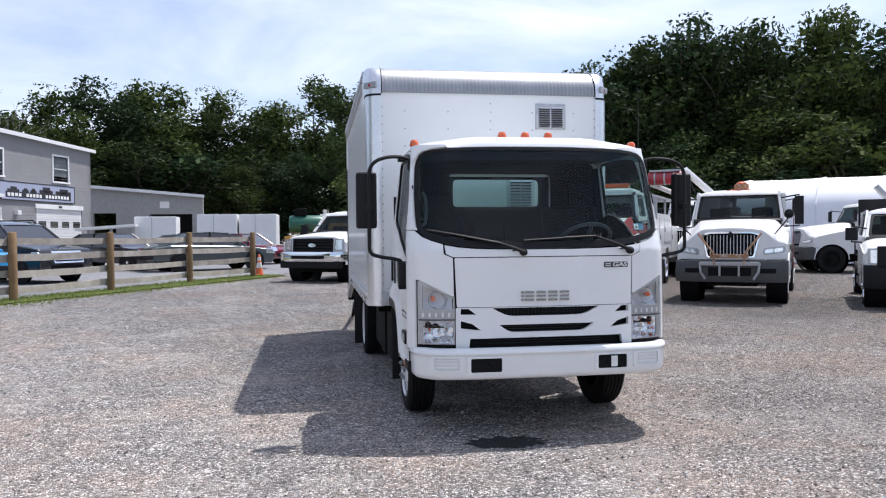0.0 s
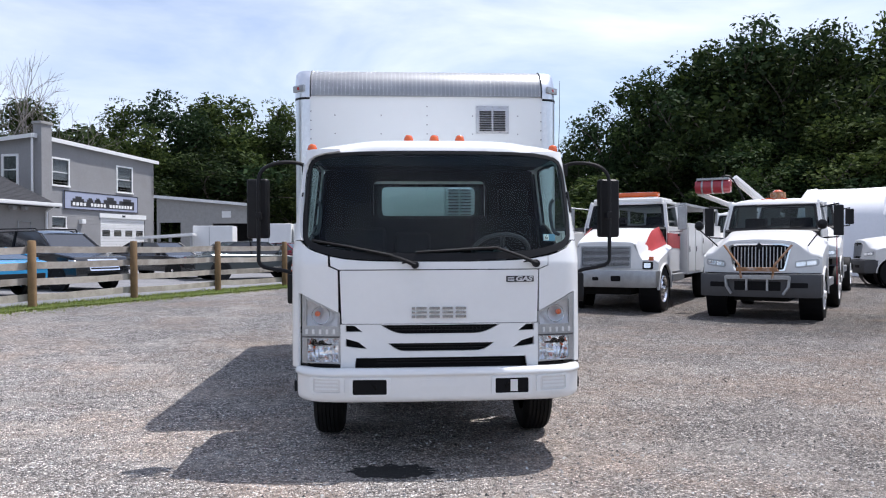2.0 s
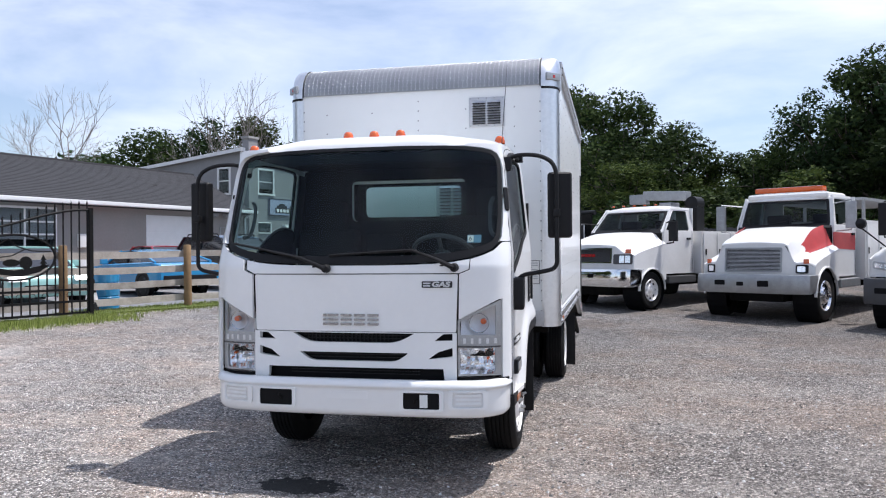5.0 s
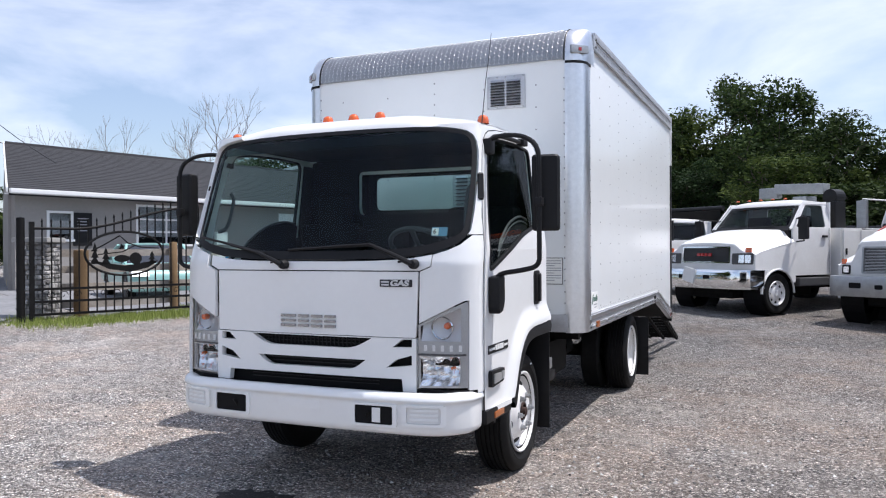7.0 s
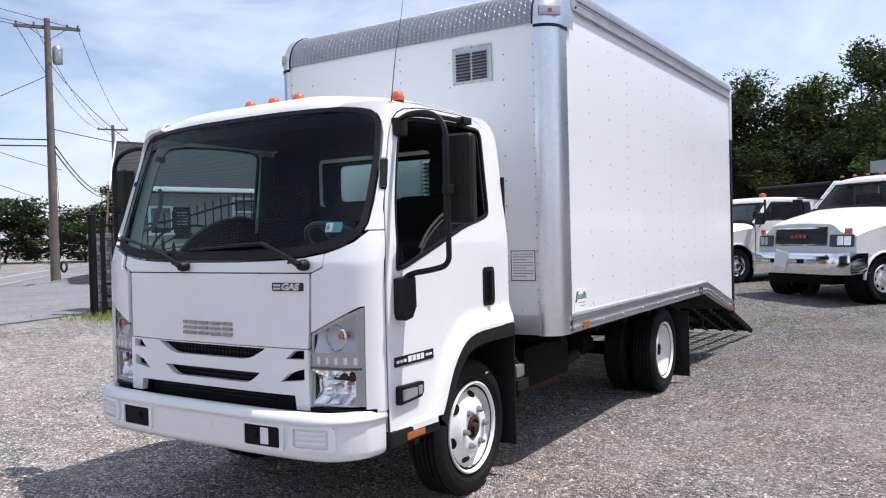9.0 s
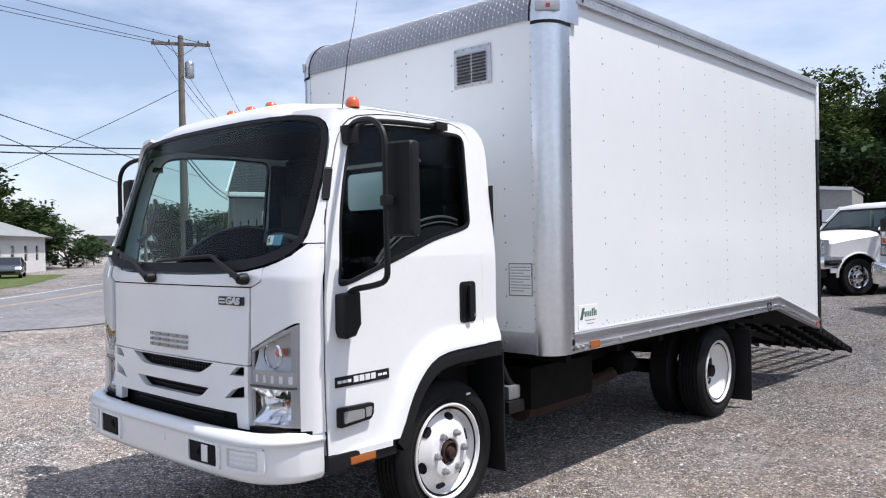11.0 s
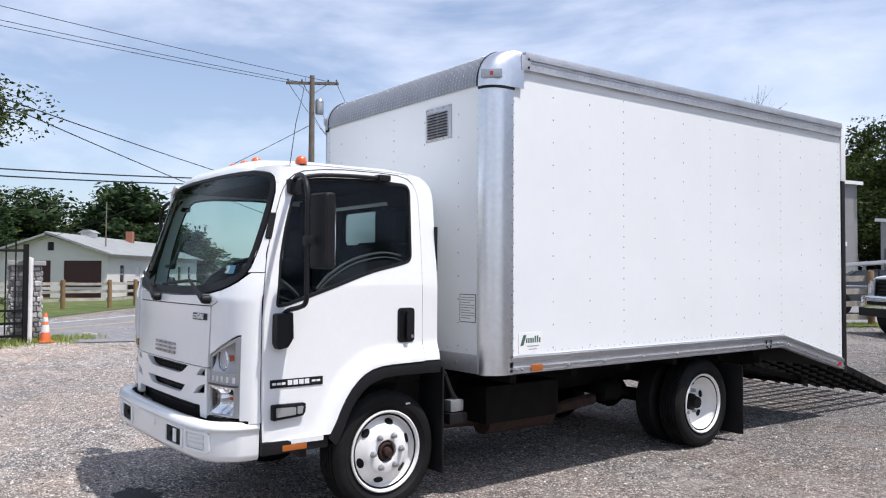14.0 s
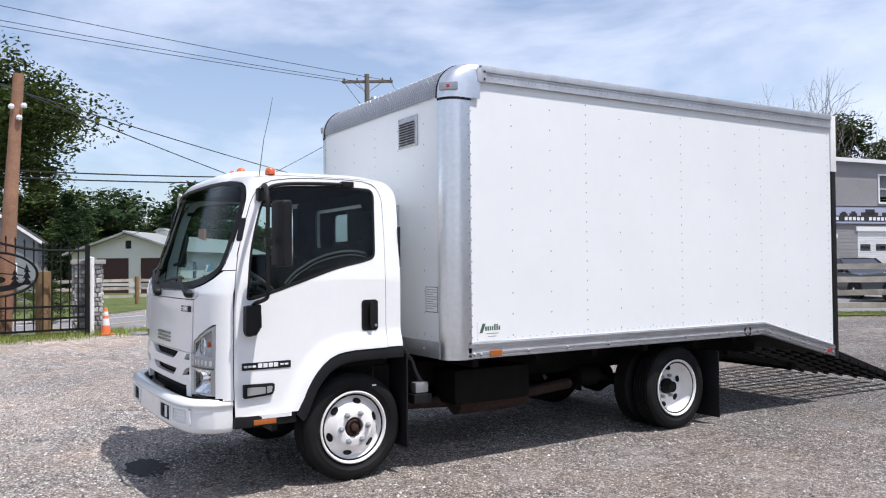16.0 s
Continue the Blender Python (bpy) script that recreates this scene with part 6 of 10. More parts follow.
    tpart("decal_line", box(1.2107, 1.2115, 7.80, 7.88, 1.028, 1.034), INKGREY, dec)
    # sloping rear floor and inside darkness
    tpart("cargo_floor", prism([(7.6, 0.88), (11.33, 0.87), (12.6, 0.55), (12.6, 0.60), (11.33, 0.93), (7.6, 0.93)], "x", -1.17, 1.17), FRAMEBLACK, body)
    # ramp: two folding tracks of steel bars let down from the tail
    for x0, x1, y1, z1 in ((-1.1, -0.05, 14.35, 0.04), (0.05, 1.12, 14.35, 0.05)):
        ramp = tpart("ramp_track", prism([(12.62, 0.56), (y1, z1), (y1, z1 + 0.06), (12.62, 0.64)], "x", x0, x0 + 0.05), FRAMEBLACK, truck, "dark steel loading ramp of slats")
        for k in range(1, 6):
            xx = x0 + (x1 - x0 - 0.05) * k / 5
            tpart("ramp_bar", prism([(12.62, 0.56), (y1, z1), (y1, z1 + 0.06), (12.62, 0.64)], "x", xx, xx + 0.04), FRAMEBLACK, ramp)
        for k in range(9):
            t = (k + 0.5) / 9
            y, z = 12.62 + (y1 - 12.62) * t, 0.56 + (z1 - 0.56) * t
            tpart("ramp_rung", box(x0, x1, y - 0.02, y + 0.02, z + 0.01, z + 0.045), FRAMEBLACK, ramp)
    under = tpart("tail_step", prism([(11.15, 0.62), (12.25, 0.40), (12.25, 0.45), (11.15, 0.67)], "x", -0.9, -0.85), FRAMEBLACK, truck, "slatted steel step under the tail")
    for k in range(1, 8):
        x = -0.9 + 0.25 * k
        tpart("step_bar", prism([(11.15, 0.62), (12.25, 0.40), (12.25, 0.45), (11.15, 0.67)], "x", x, x + 0.05), FRAMEBLACK, under)
    tpart("tail_crossbar", box(-0.9, 0.95, 12.2, 12.27, 0.38, 0.46), FRAMEBLACK, under)


cab = tpart("cab", box(-0.9, 0.9, 5.72, 7.06, 0.84, 0.93, 0.02), FRAMEBLACK, truck, "white cab-over cab")
cab_shell()
doors()
lamps_and_bumper()
mirrors()
for s_ in (1, -1):
    wheel(6.745, s_, 0.955)
    wheel(10.115, s_, 1.115, True)
chassis()
van_body()

# ---- buildings ----


def frame_at(origin, direction, z=0.0):
    """A pose whose x runs along a wall and whose y points to the back of it."""
    d = Vector((direction[0], direction[1], 0)).normalized()
    n = Vector((-d.y, d.x, 0))
    return Matrix(((d.x, n.x, 0, origin[0]), (d.y, n.y, 0, origin[1]), (0, 0, 1, z), (0, 0, 0, 1)))


def wall(name, outer, holes, y0, y1, material, parent, label=""):
    """An upright wall with real openings, from y0 (outside) to y1."""
    bm = patch(lambda a, z: Vector((a, y0, z)), outer, holes, step=30.0)
    bmesh.ops.remove_doubles(bm, verts=bm.verts[:], dist=0.0005)
    for fc in bm.faces:
        if fc.normal.y * (y0 - y1) < 0:
            fc.normal_flip()
    thicken(bm, abs(y1 - y0))
    return part(name, bm, material, parent, label)


def sash_window(parent, x0, x1, z0, z1, y, panes=2, trim=0.1, label="white sash window"):
    """A window in an opening of a wall that faces -y: frame, sill, meeting rails, glass and a near-black sheet for the
    unlit room.
    """
    bm = box(x0 - trim, x0, y - 0.04, y + 0.08, z0 - trim, z1 + trim, 0.008)
    box(x1, x1 + trim, y - 0.04, y + 0.08, z0 - trim, z1 + trim, 0.008, bm)
    box(x0, x1, y - 0.04, y + 0.08, z1, z1 + trim, 0.008, bm)
    win = part("window", bm, WHITETRIM, parent, label)
    part("sill", box(x0 - trim - 0.03, x1 + trim + 0.03, y - 0.08, y + 0.08, z0 - trim, z0, 0.008), WHITETRIM, win)
    for k in range(1, panes):
        z = z0 + (z1 - z0) * k / panes
        part("sash_rail", box(x0, x1, y + 0.01, y + 0.05, z - 0.03, z + 0.03, 0.004), WHITETRIM, win)
    part("pane", box(x0, x1, y + 0.03, y + 0.036, z0, z1), HOUSEGLASS, win)
    part("blind", box(x0, x1, y + 0.07, y + 0.08, z0 + (z1 - z0) * 0.2, z1), PAPER, win)
    part("room_shadow", box(x0 - 0.3, x1 + 0.3, y + 0.6, y + 0.62, z0 - 0.3, z1 + 0.3), INSIDESHADE, win)
    return win


def sign_board(parent, x0, x1, z0, z1, y):
    sg = part("sign_board", box(x0, x1, y - 0.07, y, z0, z1, 0.01), SIGNBLUE, parent, "grey-blue business sign with dark truck shapes")
    bm = box(x0, x1, y - 0.085, y - 0.06, z1 - 0.05, z1)
    for a in ((x0, x1, z0, z0 + 0.05), (x0, x0 + 0.05, z0, z1), (x1 - 0.05, x1, z0, z1)):
        box(a[0], a[1], y - 0.085, y - 0.06, a[2], a[3], 0.0, bm)
    part("sign_frame", bm, INK, sg)
    w, h = x1 - x0, z1 - z0
    for i, (u0, u1, v) in enumerate(((0.1, 0.24, 0.72), (0.28, 0.36, 0.68), (0.38, 0.46, 0.7), (0.5, 0.68, 0.82), (0.72, 0.94, 0.8))):
        b = box(x0 + u0 * w, x0 + u1 * w, y - 0.078, y - 0.068, z0 + 0.45 * h, z0 + (0.6 if i < 3 else 0.66) * h, 0.0)
        box(x0 + (u0 + 0.25 * (u1 - u0)) * w, x0 + (u0 + 0.8 * (u1 - u0)) * w, y - 0.078, y - 0.068, z0 + 0.5 * h, z0 + v * h, 0.0, b)
        part("sign_picture", b, INK, sg)
    part("sign_backing", box(x0 + 0.08 * w, x0 + 0.94 * w, y - 0.079, y - 0.069, z0 + 0.16 * h, z0 + 0.47 * h), INK, sg)
    for a, c in ((0.1, 0.28), (0.33, 0.54), (0.58, 0.92)):
        k = max(4, round((c - a) / 0.042))
        for i in range(k):
            u = a + (c - a) * i / k
            part("sign_bar", box(x0 + u * w, x0 + (u + (c - a) / k * 0.7) * w, y - 0.086, y - 0.078, z0 + 0.22 * h, z0 + 0.40 * h), PAPER, sg)


def garage_door(parent, x0, x1, z0, z1, y, rows, window_row=-1, panes=4, label="white sectional garage door"):
    gd = part("garage_door", box(x0, x1, y + 0.05, y + 0.09, z0, z1), WHITETRIM, parent, label)
    h = (z1 - z0) / rows
    for k in range(rows):
        part("door_section", box(x0 + 0.02, x1 - 0.02, y + 0.03, y + 0.055, z0 + k * h + 0.012, z0 + (k + 1) * h - 0.012, 0.006), WHITETRIM, gd)
    if window_row >= 0:
        w = (x1 - x0) / panes
        for i in range(panes):
            part("door_pane", box(x0 + i * w + 0.18 * w, x0 + (i + 1) * w - 0.18 * w, y + 0.02, y + 0.032, z0 + (window_row + 0.2) * h, z0 + (window_row + 0.8) * h), BLACKCAR, gd, "dark door window")
    return gd


def main_building():
    G = 0.26
    b = thing("repair_shop", frame_at((-16.88, 42.86), (0.29, 0.957), G), "two-storey grey painted block repair shop with sign", "building")
    z = lambda v: v - G
    outer = [(-1.35, 0.0), (9.25, 0.0), (9.25, z(7.03)), (-1.35, z(7.36))]
    holes = [rect(0.05, 1.28, z(4.92), z(6.30)), rect(5.52, 6.92, z(4.9), z(6.38)), rect(3.97, 8.27, 0.0, z(3.25)), rect(-0.05, 1.05, z(2.6), z(3.15))]
    wall("front_wall", outer, holes, 0.0, 0.25, GREYBLOCK, b, "grey painted block wall")
    for k in range(1, 35):
        zz = k * 0.2
        if zz < 6.75:
            part("block_course", box(-0.15, 9.24, -0.006, 0.0, zz - 0.012, zz), GREYBLOCK, b)
    side_l = wall("side_wall", [(0.25, 0.0), (9.0, 0.0), (9.0, z(6.6)), (0.25, z(7.36))], [rect(0.95, 1.75, z(4.9), z(6.3))], 1.35, 1.1, GREYBLOCK, b, "grey painted side wall")
    side_l.matrix_basis = Matrix.Rotation(radians(90), 4, "Z")
    wall("end_wall", [(0.0, 0.0), (9.0, 0.0), (9.0, z(6.6)), (0.0, z(7.03))], [], -9.25, -9.0, GREYBLOCK, b).matrix_basis = Matrix.Rotation(radians(90), 4, "Z")
    roof = bmesh.new()
    vs = [roof.verts.new(p) for p in ((-1.6, -0.2, z(7.42)), (9.45, -0.2, z(7.1)), (9.45, 9.2, z(6.65)), (-1.6, 9.2, z(6.72)))]
    roof.faces.new(vs)
    thicken(roof, 0.12)
    part("roof", roof, ALUDULL, b, "flat pale roof")
    part("fascia", prism([(-1.62, z(7.22)), (9.47, z(6.92)), (9.47, z(7.12)), (-1.62, z(7.44))], "y", -0.26, -0.2), WHITETRIM, b, "white roof edge")
    part("fascia", prism([(-0.2, z(7.22)), (9.2, z(6.5)), (9.2, z(6.7)), (-0.2, z(7.42))], "x", -1.66, -1.6), WHITETRIM, b)
    ch = part("chimney", box(-1.30, -0.55, -0.5, -0.005, 0.0, z(7.95), 0.02), GREYBLOCK, b, "grey painted block chimney")
    part("chimney_cap", box(-1.36, -0.49, -0.56, 0.05, z(7.95), z(8.1), 0.03), CAPSTONE, ch)
    fr = box(-1.42, -1.30, 0.83, 0.95, z(4.78), z(6.42), 0.008)
    for y0, y1, z0, z1 in ((1.75, 1.87, 4.78, 6.42), (0.95, 1.75, 6.3, 6.42), (0.95, 1.75, 4.78, 4.9), (0.95, 1.75, 5.57, 5.63)):
        box(-1.42, -1.30, y0, y1, z(z0), z(z1), 0.008, fr)
    sw = part("side_window", fr, WHITETRIM, b, "narrow white sash window")
    part("pane", box(-1.36, -1.355, 0.95, 1.75, z(4.9), z(6.3)), HOUSEGLASS, sw)
    # near-black sheet in place of the unlit room
    part("room_shadow", box(-0.9, -0.88, 0.7, 2.0, z(4.7), z(6.5)), INSIDESHADE, sw)
    sash_window(b, 0.05, 1.28, z(4.92), z(6.30), 0.0, 2)
    sash_window(b, 5.52, 6.92, z(4.9), z(6.38), 0.0, 2)
    sash_window(b, -0.05, 1.05, z(2.6), z(3.15), 0.0, 1, 0.06)
    sign_board(b, 0.86, 7.44, z(3.63), z(4.66), -0.01)
    garage_door(b, 3.97, 8.27, 0.0, z(3.25), 0.0, 5, 3, 4)
    part("door_header", box(3.85, 8.35, -0.06, 0.0, z(3.25), z(3.52), 0.01), WHITETRIM, b)
    part("number_plate", box(5.9, 6.2, -0.075, -0.06, z(3.34), z(3.45)), INK, b)
    part("wall_lamp", box(2.1, 2.4, -0.25, 0.0, z(2.85), z(3.1), 0.03), WHITETRIM, b, "white wall lamp")
    part("downpipe", rod((-1.5, -0.1, 0), (-1.5, -0.1, z(7.2)), 0.06, 8), WHITETRIM, b)


def annex():
    b = thing("workshop_annex", frame_at((-16.9, 61.4), (0.99, -0.14), 0.2), "low grey workshop with open bays", "building")
    outer = [(0.0, 0.0), (8.4, 0.0), (8.4, 4.45), (0.0, 5.25)]
    wall("front_wall", outer, [rect(0.2, 1.9, 0.0, 3.2), rect(4.4, 7.6, 0.0, 3.1)], 0.0, 0.25, CAPSTONE, b)
    roof = bmesh.new()
    roof.faces.new([roof.verts.new(p) for p in ((-0.2, -0.3, 5.32), (8.6, -0.3, 4.5), (5.7, 9, 4.5), (-0.2, 9, 5.3))])
    thicken(roof, 0.1)
    part("roof", roof, ALUDULL, b)
    part("fascia", prism([(-0.2, 5.12), (8.6, 4.3), (8.6, 4.52), (-0.2, 5.34)], "y", -0.36, -0.3), WHITETRIM, b)
    # coloured near-black for the shade inside the open bays
    part("back_wall", box(0.0, 6.4, 6.0, 6.2, 0.0, 4.3), INSIDESHADE, b)
    part("side_wall", prism([(8.12, 0.26), (8.38, 0.26), (5.6, 9), (5.35, 9)], "z", 0.0, 4.35), CAPSTONE, b)
    part("notice_board", box(5.2, 5.9, -0.05, 0, 3.55, 4.05), PAPER, b)


def low_building():
    G = 0.26
    b = thing("low_office", frame_at((-13.5, 34.2), (0.25, 0.968), G), "low taupe office building with charcoal shingle roof", "building")
    z = lambda v: v - G
    L0, L1 = -16.25, 0.3
    holes = [rect(-15.2, -14.5, z(1.88), z(2.72)), rect(-12.1, -9.85, z(1.72), z(3.05)), rect(-5.73, -2.76, 0.0, z(3.02))]
    wall("front_wall", [(L0, 0.0), (L1, 0.0), (L1, z(3.4)), (L0, z(3.4))], holes, 0.0, 0.25, TAUPE, b, "taupe painted wall")
    SK = 0.4
    bm = bmesh.new()
    bm.faces.new([bm.verts.new((L0 + 0.02 + SK * yy, yy, zz)) for yy, zz in ((0.25, 0.0), (13.0, 0.0), (13.0, z(3.4)), (6.6, z(5.55)), (0.25, z(3.4)))])
    thicken(bm, 0.2)
    part("gable_wall", bm, TAUPE, b)
    rake = lambda yy: L0 - 0.35 + SK * (yy + 0.45)
    tail = lambda yy: L1 + 0.15 + 0.45 * (yy + 0.45)
    for ya, za, yb, zb in ((-0.45, 3.32, 6.6, 5.68), (13.4, 3.3, 6.6, 5.68)):
        rf = bmesh.new()
        rf.faces.new([rf.verts.new(p) for p in ((rake(ya), ya, z(za)), (tail(ya), ya, z(za)), (tail(yb), yb, z(zb)), (rake(yb), yb, z(zb)))])
        thicken(rf, 0.12)
        roof = part("roof_slope", rf, SHINGLE, b, "charcoal shingle roof slope")
        if ya < 0:
            n = 30
            for k in range(n):
                t0, t1 = k / n, (k + 1) / n
                y0, y1 = ya + (yb - ya) * t0, ya + (yb - ya) * t1
                z0, z1 = z(za + (zb - za) * t0) + 0.016, z(za + (zb - za) * t1) + 0.004
                part("shingle_course", prism([(y0, z0), (y1, z1), (y1, z1 - 0.012), (y0, z0 - 0.02)], "x", rake(y0) - 0.01, tail(y0) + 0.01), SHINGLE, roof)
    end = bmesh.new()
    end.faces.new([end.verts.new((L1 - 0.02 + 0.45 * yy, yy, zz)) for yy, zz in ((0.25, 0.0), (13.0, 0.0), (13.0, z(3.4)), (6.6, z(5.55)), (0.25, z(3.4)))])
    thicken(end, 0.2)
    part("gable_wall", end, TAUPE, b)
    part("gutter", box(L0 - 0.35, L1 + 0.15, -0.56, -0.44, z(3.27), z(3.42), 0.03), WHITETRIM, b, "white gutter")
    part("soffit", box(L0 - 0.3, L1, -0.45, 0.0, z(3.26), z(3.3)), WHITETRIM, b)
    part("downpipe", tube([(0.1, -0.5, z(3.3)), (0.05, -0.1, z(3.05)), (0.05, -0.08, 0.0)], 0.05, 8), WHITETRIM, b)
    bm = bmesh.new()
    bm.faces.new([bm.verts.new((rake(yy) - 0.04, yy, zz)) for yy, zz in ((-0.5, z(3.3)), (6.6, z(5.6)), (6.6, z(5.74)), (-0.5, z(3.44)))])
    thicken(bm, 0.05)
    part("rake_board", bm, WHITETRIM, b)
    sash_window(b, -15.2, -14.5, z(1.88), z(2.72), 0.0, 1, 0.08)
    part("notice_panel", box(-14.42, -13.8, -0.06, 0.0, z(1.66), z(2.76), 0.01), BLACK, b, "black notice panel")
    for k in range(5):
        part("notice_bar", box(-14.3, -13.92, -0.066, -0.06, z(2.55 - 0.1 * k), z(2.58 - 0.1 * k)), INKGREY, b)
    w = sash_window(b, -12.1, -9.85, z(1.72), z(3.05), 0.0, 3, 0.08, "wide window with white bars")
    part("mullion", box(-11.0, -10.94, 0.0, 0.06, z(1.72), z(3.05)), WHITETRIM, w)
    garage_door(b, -5.73, -2.76, 0.0, z(3.02), 0.0, 4)
    part("door_trim", box(-2.76, -2.6, -0.05, 0.0, 0.0, z(3.1)), WHITETRIM, b)
    for x, zz in ((-8.93, 2.1), (-8.93, 1.4)):
        part("utility_cabinet", box(x, x + 0.5, -0.18, 0.0, z(zz) - 0.4, z(zz) + 0.1, 0.02), OLDWHITE, b, "white utility cabinet on the wall")
    for x in (-2.0, -1.35):
        part("flood_lamp", lathe([(0.0, -0.3), (0.1, -0.28), (0.13, -0.12), (0.05, 0.0)], "y", 12, (x, 0, z(3.15))), STEEL, b)
    part("meter_pipe", tube([(-1.6, -0.08, 0.0), (-1.6, -0.08, z(2.6)), (-0.9, -0.08, z(2.6)), (-0.9, -0.08, z(2.2))], 0.025, 6), STEEL, b)
    part("step", box(-16.2, -13.2, -1.2, 0.0, 0.0, 0.15), CAPSTONE, b)


def white_house():
    """Gable end towards the lot, long side along the road."""
    G = -0.3
    b = thing("white_house", frame_at((-54.3, 12.6), (0.58, 0.815), G), "whitewashed single-storey block house with pale metal roof", "house")
    w, ap, x_l = 7.1, 3.0, -1.1
    wall("gable_wall", [(x_l, 0.0), (w, 0.0), (w, 3.05), (ap, 4.35), (x_l, 3.05)], [rect(0.75, 3.2, 0.0, 2.6), rect(4.1, 6.7, 0.0, 2.6), rect(2.95, 3.4, 3.3, 3.9)], 0.0, 0.25, WHITEWASH, b, "whitewashed gable wall")
    for x0, x1 in ((0.75, 3.2), (4.1, 6.7)):
        gd = part("garage_door", box(x0, x1, 0.06, 0.12, 0.0, 2.6), MAROON, b, "dark maroon garage door")
        part("door_rail", box(x0, x1, 0.03, 0.06, 0.55, 0.75), WHITEWASH, gd)
    part("attic_vent", box(2.95, 3.4, 0.1, 0.14, 3.3, 3.9), INSIDESHADE, b)
    sd = wall("long_wall", [(0.25, 0.0), (22.5, 0.0), (22.5, 3.05), (0.25, 3.05)], [rect(a, a + 0.85, 1.0, 2.3) for a in (2.4, 9.8, 13.0, 16.4, 19.6)] + [rect(5.6, 6.6, 0.0, 2.2)], -w, -w + 0.25, WHITEWASH, b, "whitewashed side wall")
    sd.matrix_basis = Matrix.Rotation(radians(90), 4, "Z")
    for a in (2.4, 9.8, 13.0, 16.4, 19.6):
        win = part("window", box(w - 0.12, w - 0.06, a, a + 0.85, 1.0, 2.3), BLACKCAR, b, "dark window")
        part("sash_rail", box(w - 0.07, w - 0.04, a, a + 0.85, 1.62, 1.68), WHITETRIM, win)
    part("door", box(w - 0.12, w - 0.06, 5.6, 6.6, 0.0, 2.2), OLDWHITE, b)
    for x0, z0, x1, z1 in ((x_l - 0.45, 2.93, ap, 4.5), (w + 0.5, 2.93, ap, 4.5)):
        rf = bmesh.new()
        rf.faces.new([rf.verts.new(p) for p in ((x0, -0.6, z0), (x1, -0.6, z1), (x1, 23.0, z1), (x0, 23.0, z0))])
        thicken(rf, 0.14)
        rp = part("roof_slope", rf, METALROOF, b, "pale metal roof slope")
        for k in range(24):
            y = -0.4 + k
            part("roof_seam", prism([(x0, z0 + 0.02), (x1, z1 + 0.02), (x1, z1 + 0.05), (x0, z0 + 0.05)], "y", y, y + 0.03), METALROOF, rp)
    part("chimney", box(3.4, 3.95, 13.5, 14.05, 4.0, 5.35, 0.02), BRICK, b, "red brick chimney")
    cup = part("roof_cupola", box(2.6, 3.5, 6.2, 7.2, 4.0, 4.85), WHITETRIM, b)
    part("cupola_cap", prism([(2.4, 4.85), (3.7, 4.85), (3.25, 5.1), (2.85, 5.1)], "y", 6.05, 7.35), METALROOF, cup)
    part("vent_pipe", rod((5.8, 3.0, 3.2), (5.8, 3.0, 7.0), 0.05, 8), POLEWOOD, b)


def far_house(x, y, z, rz, label):
    b = thing("grey_house", pose(x, y, z, 0, 0, rz), label, "house")
    part("wall", prism([(-4, 0), (4, 0), (4, 4.2), (0, 7.0), (-4, 4.2)], "y", 0.0, 9.0), BLUEGREYSIDING, b)
    for s in (1, -1):
        part("roof_slope", prism([(s * 4.5, 3.9), (0, 7.15), (0, 7.35), (s * 4.5, 4.1)], "y", -0.5, 9.5), SHINGLE, b)
        part("rake_board", prism([(s * 4.5, 3.85), (0, 7.1), (0, 7.38), (s * 4.5, 4.13)], "y", -0.58, -0.5), WHITETRIM, b)
    for a, z0 in ((-2.2, 0.9), (1.2, 0.9), (-0.6, 4.3)):
        w_ = part("window", box(a - 0.1, a + 1.2, -0.05, 0.02, z0 - 0.1, z0 + 1.5), WHITETRIM, b)
        part("pane", box(a, a + 1.1, -0.06, -0.04, z0, z0 + 1.4), BLACKCAR, w_)
    return b


main_building()
annex()
low_building()
white_house()
far_house(-178.0, 83.0, -2.5, 25, "distant blue-grey gabled house by the road")
far_house(-68.0, 6.6, -0.3, 80, "blue-grey gabled house behind trees")

# ---- fence ----


